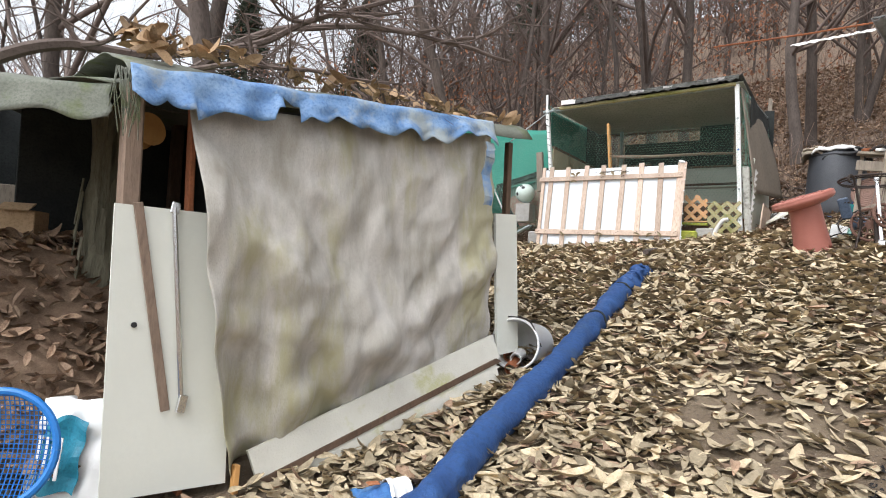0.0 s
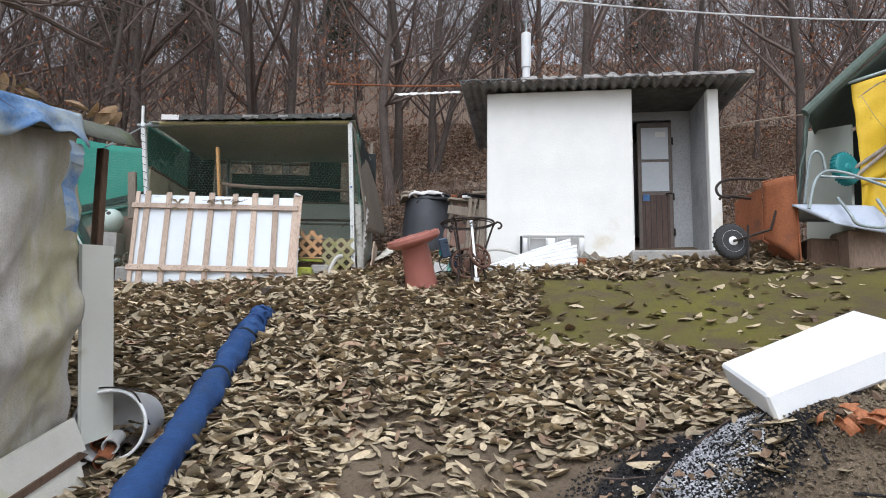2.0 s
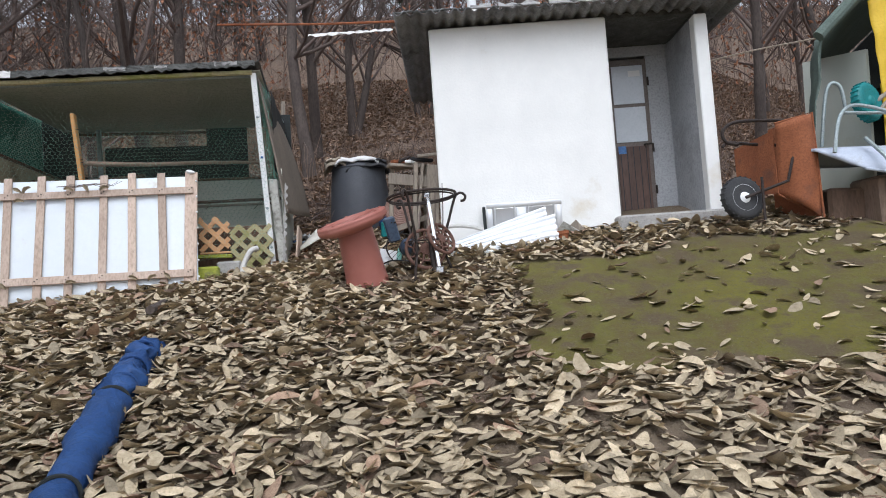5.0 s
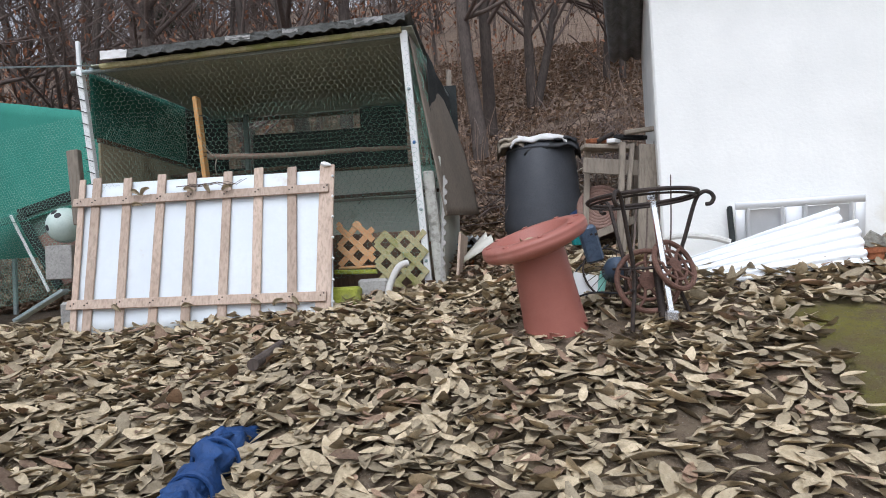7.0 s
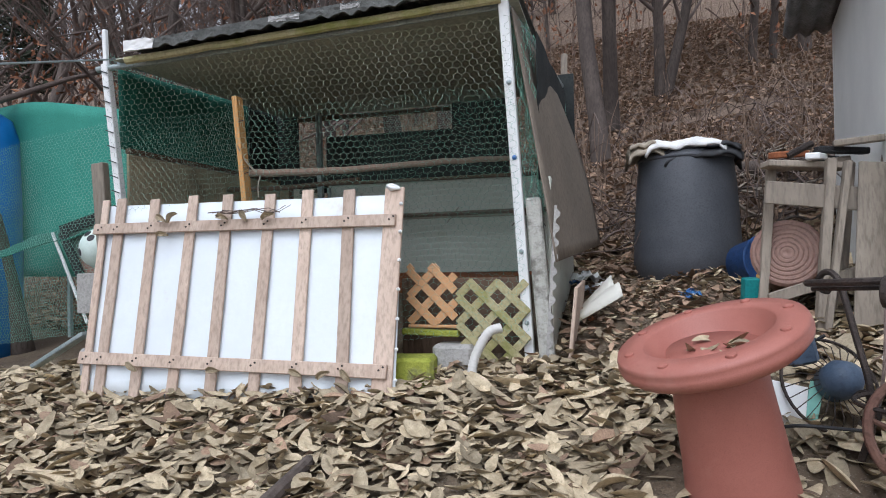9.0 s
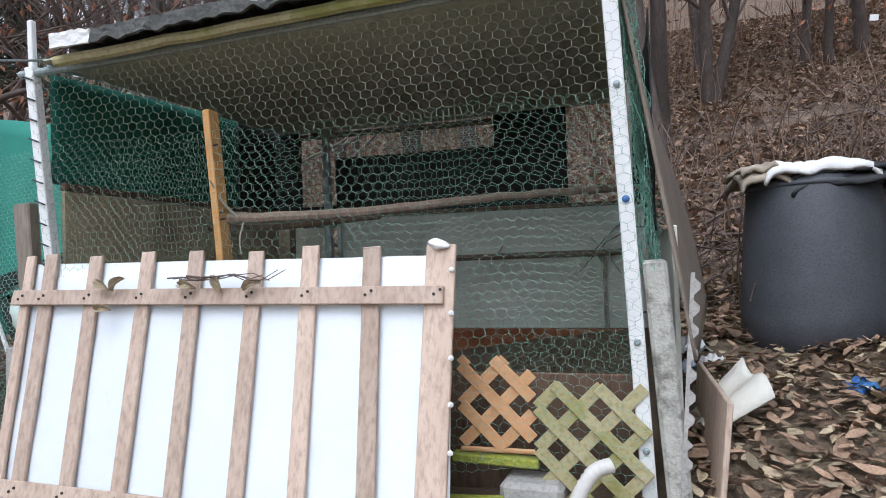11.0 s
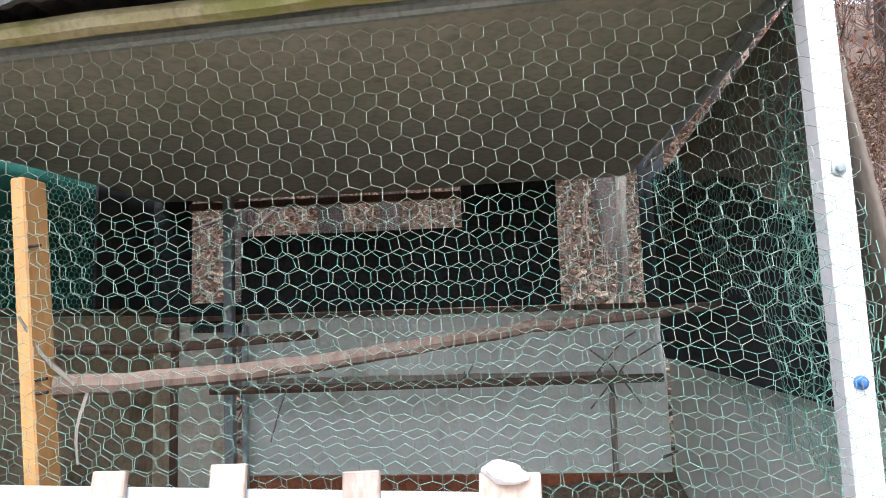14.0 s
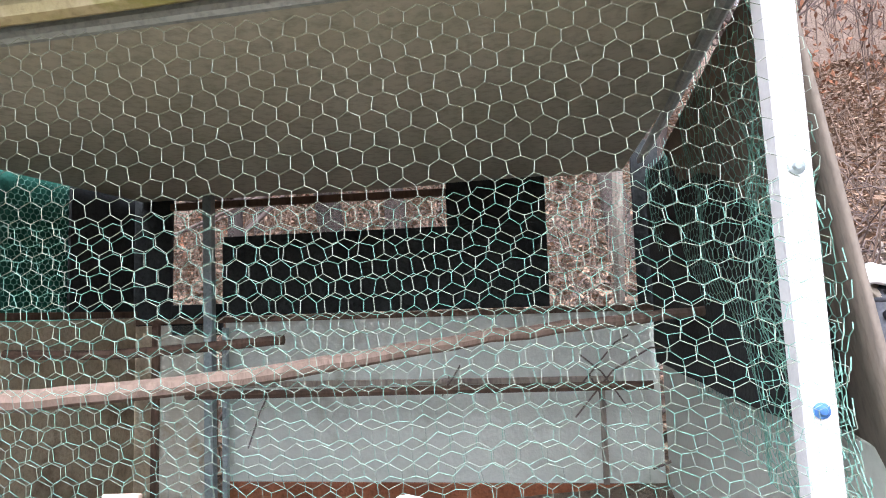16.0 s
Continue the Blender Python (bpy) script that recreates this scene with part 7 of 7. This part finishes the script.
def fallen_leaves():
    rnd = random.Random(4)
    shed_i, coop_i, tarp_i = SHED.inverted(), COOP.inverted(), TARP.inverted()
    vs, fs, vb, fb = [], [], [], []
    n = 0
    while n < 36000:
        x, y = rnd.uniform(-2.3, 8.8), rnd.uniform(-1.6, 11.2)
        s, c, t = shed_i @ V(x, y, 0), coop_i @ V(x, y, 0), tarp_i @ V(x, y, 0)
        if 0 < s.x < 3.0 and s.y > -0.05 or -0.1 < c.x < 2.85 and c.y > -0.02 or (0 < t.x < 2.75 and -0.2 < t.y < 2) or uphill(x, y) > 11.8:
            continue
        wob = 0.5 * n3(x * 1.3, y * 1.3) + 0.25 * n3(x * 5, y * 5)
        across, along = 0.70 * (x - 5.5) + 0.72 * (y - 4.2), 0.72 * (x - 5.5) - 0.70 * (y - 4.2)
        moss = min(1.45 - abs(across - 0.1), along + 2.1, 3.4 - along) + 0.5 * wob
        dens = 1.0
        if moss > 0.36:
            dens = 0.045
        elif moss > -0.25:
            dens = 0.8
        bare = ((x - 2.0) / 0.55) ** 2 + ((y - 3.9) / 0.75) ** 2
        if bare + wob < 1.0:
            dens = min(dens, 0.4)
        if ((x - 2.62) / 0.9) ** 2 + ((y - 2.6) / 0.75) ** 2 + 0.6 * wob < 1.0:
            dens = 0.04
        if along > 1.4:
            dens = min(dens, 0.12)
        if y < 1.5 and x > 1.5:
            dens = min(dens, 0.2)
        if uphill(x, y) > 10.5:
            dens *= 0.4
        if (x - 4.1) ** 2 + (y - 6.9) ** 2 < 0.14:
            dens *= 0.35
        edge = min(x + 2.3, 8.8 - x, y + 1.6, 11.2 - y) / 1.3 + 0.5 * n3(x * 0.9, y * 0.9, 4)
        if rnd.random() > dens * min(max(edge, 0.0), 1.0):
            continue
        n += 1
        size = rnd.uniform(0.065, 0.155) if rnd.random() < 0.88 else rnd.uniform(0.15, 0.215)
        z = ground_z(x, y) + 0.03 * n3(x * 1.1, y * 1.1) + 0.008 + 0.055 * rnd.random() * min(dens, 1)
        litter = ((x - 5.0) / 1.0) ** 2 + ((y - 8.8) / 0.9) ** 2 + 0.5 * wob < 1.0
        if litter:
            size *= 0.62
        if rnd.random() < (0.35 if litter else 0.93):
            leaf_shapes(rnd, V(x, y, z), rnd.random() * 6.283, size, vs, fs)
        else:
            leaf_shapes(rnd, V(x, y, z + 0.01), rnd.random() * 6.283, size, vb, fb)
    for v, f, m, nm in ((vs, fs, "leaf", "fallen_leaves"), (vb, fb, "leaf_brown", "rusty_fallen_leaves")):
        ob = tagged(new(nm, mesh_of(v, f, m)), "thick layer of curled dry magnolia leaves on the yard" if m == "leaf" else "reddish brown leaves scattered among the dry leaves", "leaf litter", kind="stuff")
        ob.data.polygons.foreach_set("use_smooth", [True] * len(ob.data.polygons))
    # leaves heaped in the shelter, on its roof and in the red bowl
    v, f = [], []
    for i in range(2600):
        u, w = rnd.random(), rnd.random()
        p = TARP @ V(-1.6 + 2.6 * u, 0.2 + 2.2 * w, 0.45 + min(0.2 + 2.2 * w, 1.35) + 0.06 * rnd.random())
        leaf_shapes(rnd, p, rnd.random() * 6.283, rnd.uniform(0.06, 0.15), v, f, 1.6)
    tagged(new("shelter_leaves", mesh_of(v, f, "leaf_brown")), "brown leaves heaped in the mouth of the shelter", "leaf litter", kind="stuff")
    v, f = [], []
    for i in range(170):
        u, w = rnd.random() ** 1.9, rnd.random()
        x = 0.1 + 2.7 * u
        p = TARP @ V(x, -0.12 + 0.6 * w, 2.66 + 0.085 * x + 0.3 * math.sin(min(0.31 * w * 1.9 + 0.1, 1) * 1.4) * (1 - 0.55 * u) + 0.09 * rnd.random() * (1.3 - u))
        leaf_shapes(rnd, p, rnd.random() * 6.283, rnd.uniform(0.08, 0.17), v, f, 1.8)
    tagged(new("roof_leaves", mesh_of(v, f, "leaf_tan")), "dry leaves lying on the shelter roof", "leaf litter", kind="stuff")
    v, f = [], []
    bowl = pose(4.10, 6.99, 2.02) @ pose(0, 0, 0, 3, -15, 0)
    for i in range(9):
        a, r = rnd.random() * 6.28, 0.08 * math.sqrt(rnd.random())
        leaf_shapes(rnd, bowl @ V(r * math.cos(a), r * math.sin(a), 0.715 + 0.2 * r), rnd.random() * 6.28, rnd.uniform(0.06, 0.12), v, f)
    tagged(new("bowl_leaves", mesh_of(v, f, "leaf")), "dry leaves lying in the red bowl", "leaf litter", kind="stuff")


fallen_leaves()


# ---- branches over the yard, cables ----
def overhead():
    b = thing("overhanging_limb", pose(0, 0, 0), "crooked bare limb hanging over the shelter roof", "branch")
    rnd = random.Random(8)
    def arm(pts, r, depth, owner, material):
        c = curve(pts, 6)
        part("branch", tube([p + V(0, 0, 0.03 * n3(p.x * 3, p.y * 3)) for p in c], r, 6, r * 0.3), material, owner)
        if depth:
            for i in range(7):
                p = c[int(rnd.uniform(0.2, 1) * (len(c) - 1))]
                d = V(rnd.uniform(-0.6, 0.8), rnd.uniform(-0.7, 0.3), rnd.uniform(-0.35, 0.35))
                arm([p, p + d * 0.5 + V(0, 0, rnd.uniform(-0.1, 0.15)), p + d * 1.0], r * 0.4, depth - 1, owner, material)
    arm([V(-3.3, 4.6, 2.9), V(-2.82, 4.3, 3.0), V(-2.5, 4.4, 3.1), V(-2.12, 4.6, 3.12), V(-1.41, 4.81, 3.33), V(-0.98, 4.84, 3.54), V(-0.32, 4.9, 3.78)], 0.05, 2, b, "twig")
    arm([V(-3.4, 6.8, 3.0), V(-2.0, 6.0, 3.7), V(-0.8, 5.8, 3.9), V(0.6, 6.2, 3.8)], 0.05, 2, b, "twig")
    arm([V(-2.6, 5.0, 2.75), V(-1.7, 4.3, 2.95), V(-1.0, 4.2, 2.95), V(-0.3, 4.5, 3.0)], 0.025, 2, b, "twig")
    s = thing("bare_shrub", pose(0, 0, 0), "bare pale shrub branches in front of the workshop tent", "shrub")
    arm([V(6.0, 1.45, 1.45), V(5.62, 1.85, 2.5), V(5.40, 2.1, 2.9), V(5.27, 2.3, 3.17), V(5.1, 2.55, 3.4)], 0.013, 2, s, "wood_grey")
    arm([V(6.05, 1.4, 1.45), V(5.6, 1.8, 2.8), V(5.28, 2.0, 3.4), V(5.0, 2.4, 3.95)], 0.012, 2, s, "wood_grey")
    arm([V(6.0, 1.5, 1.45), V(5.7, 1.9, 2.4), V(5.45, 2.2, 2.75), V(5.25, 2.55, 2.8)], 0.014, 2, s, "wood_grey")
    arm([V(6.1, 1.4, 1.45), V(5.75, 1.75, 3.0), V(5.4, 2.0, 3.8), V(5.2, 2.3, 4.2)], 0.010, 2, s, "wood_grey")
    c = thing("overhead_cable", pose(0, 0, 0), "white electric cable strung above the yard", "cable")
    part("cable", tube(curve([(3.0, 9.0, 6.6), (6.5, 5.6, 5.75), (9.5, 3.2, 5.6), (12, 1.0, 5.9)], 10), 0.009, 6), "white_plastic", c)
    c2 = thing("stretched_wire", pose(0, 0, 0), "wire stretched from the shelter to the coop", "wire")
    part("wire", tube([(0.55, 5.3, 2.83), (1.68, 9.8, 4.36)], 0.006, 6), "galv", c2)
    k = thing("slope_fence_sign", on_ground(11.4, 13.2, 1.0), "small white notice board on a tree", "sign")
    part("board", box((0.11, 0.01, 0.09), (0, 0, 0.3), (0, 6, -40), 0.001), "white_plastic", k)
    w = thing("wooden_stake", on_ground(5.4, 10.6, -0.1), "pale upright stake behind the coop", "stake")
    part("stake", box((0.05, 0.05, 2.0), (0, 0, 1.0), (1, 2, 0)), "wood_grey", w)


overhead()
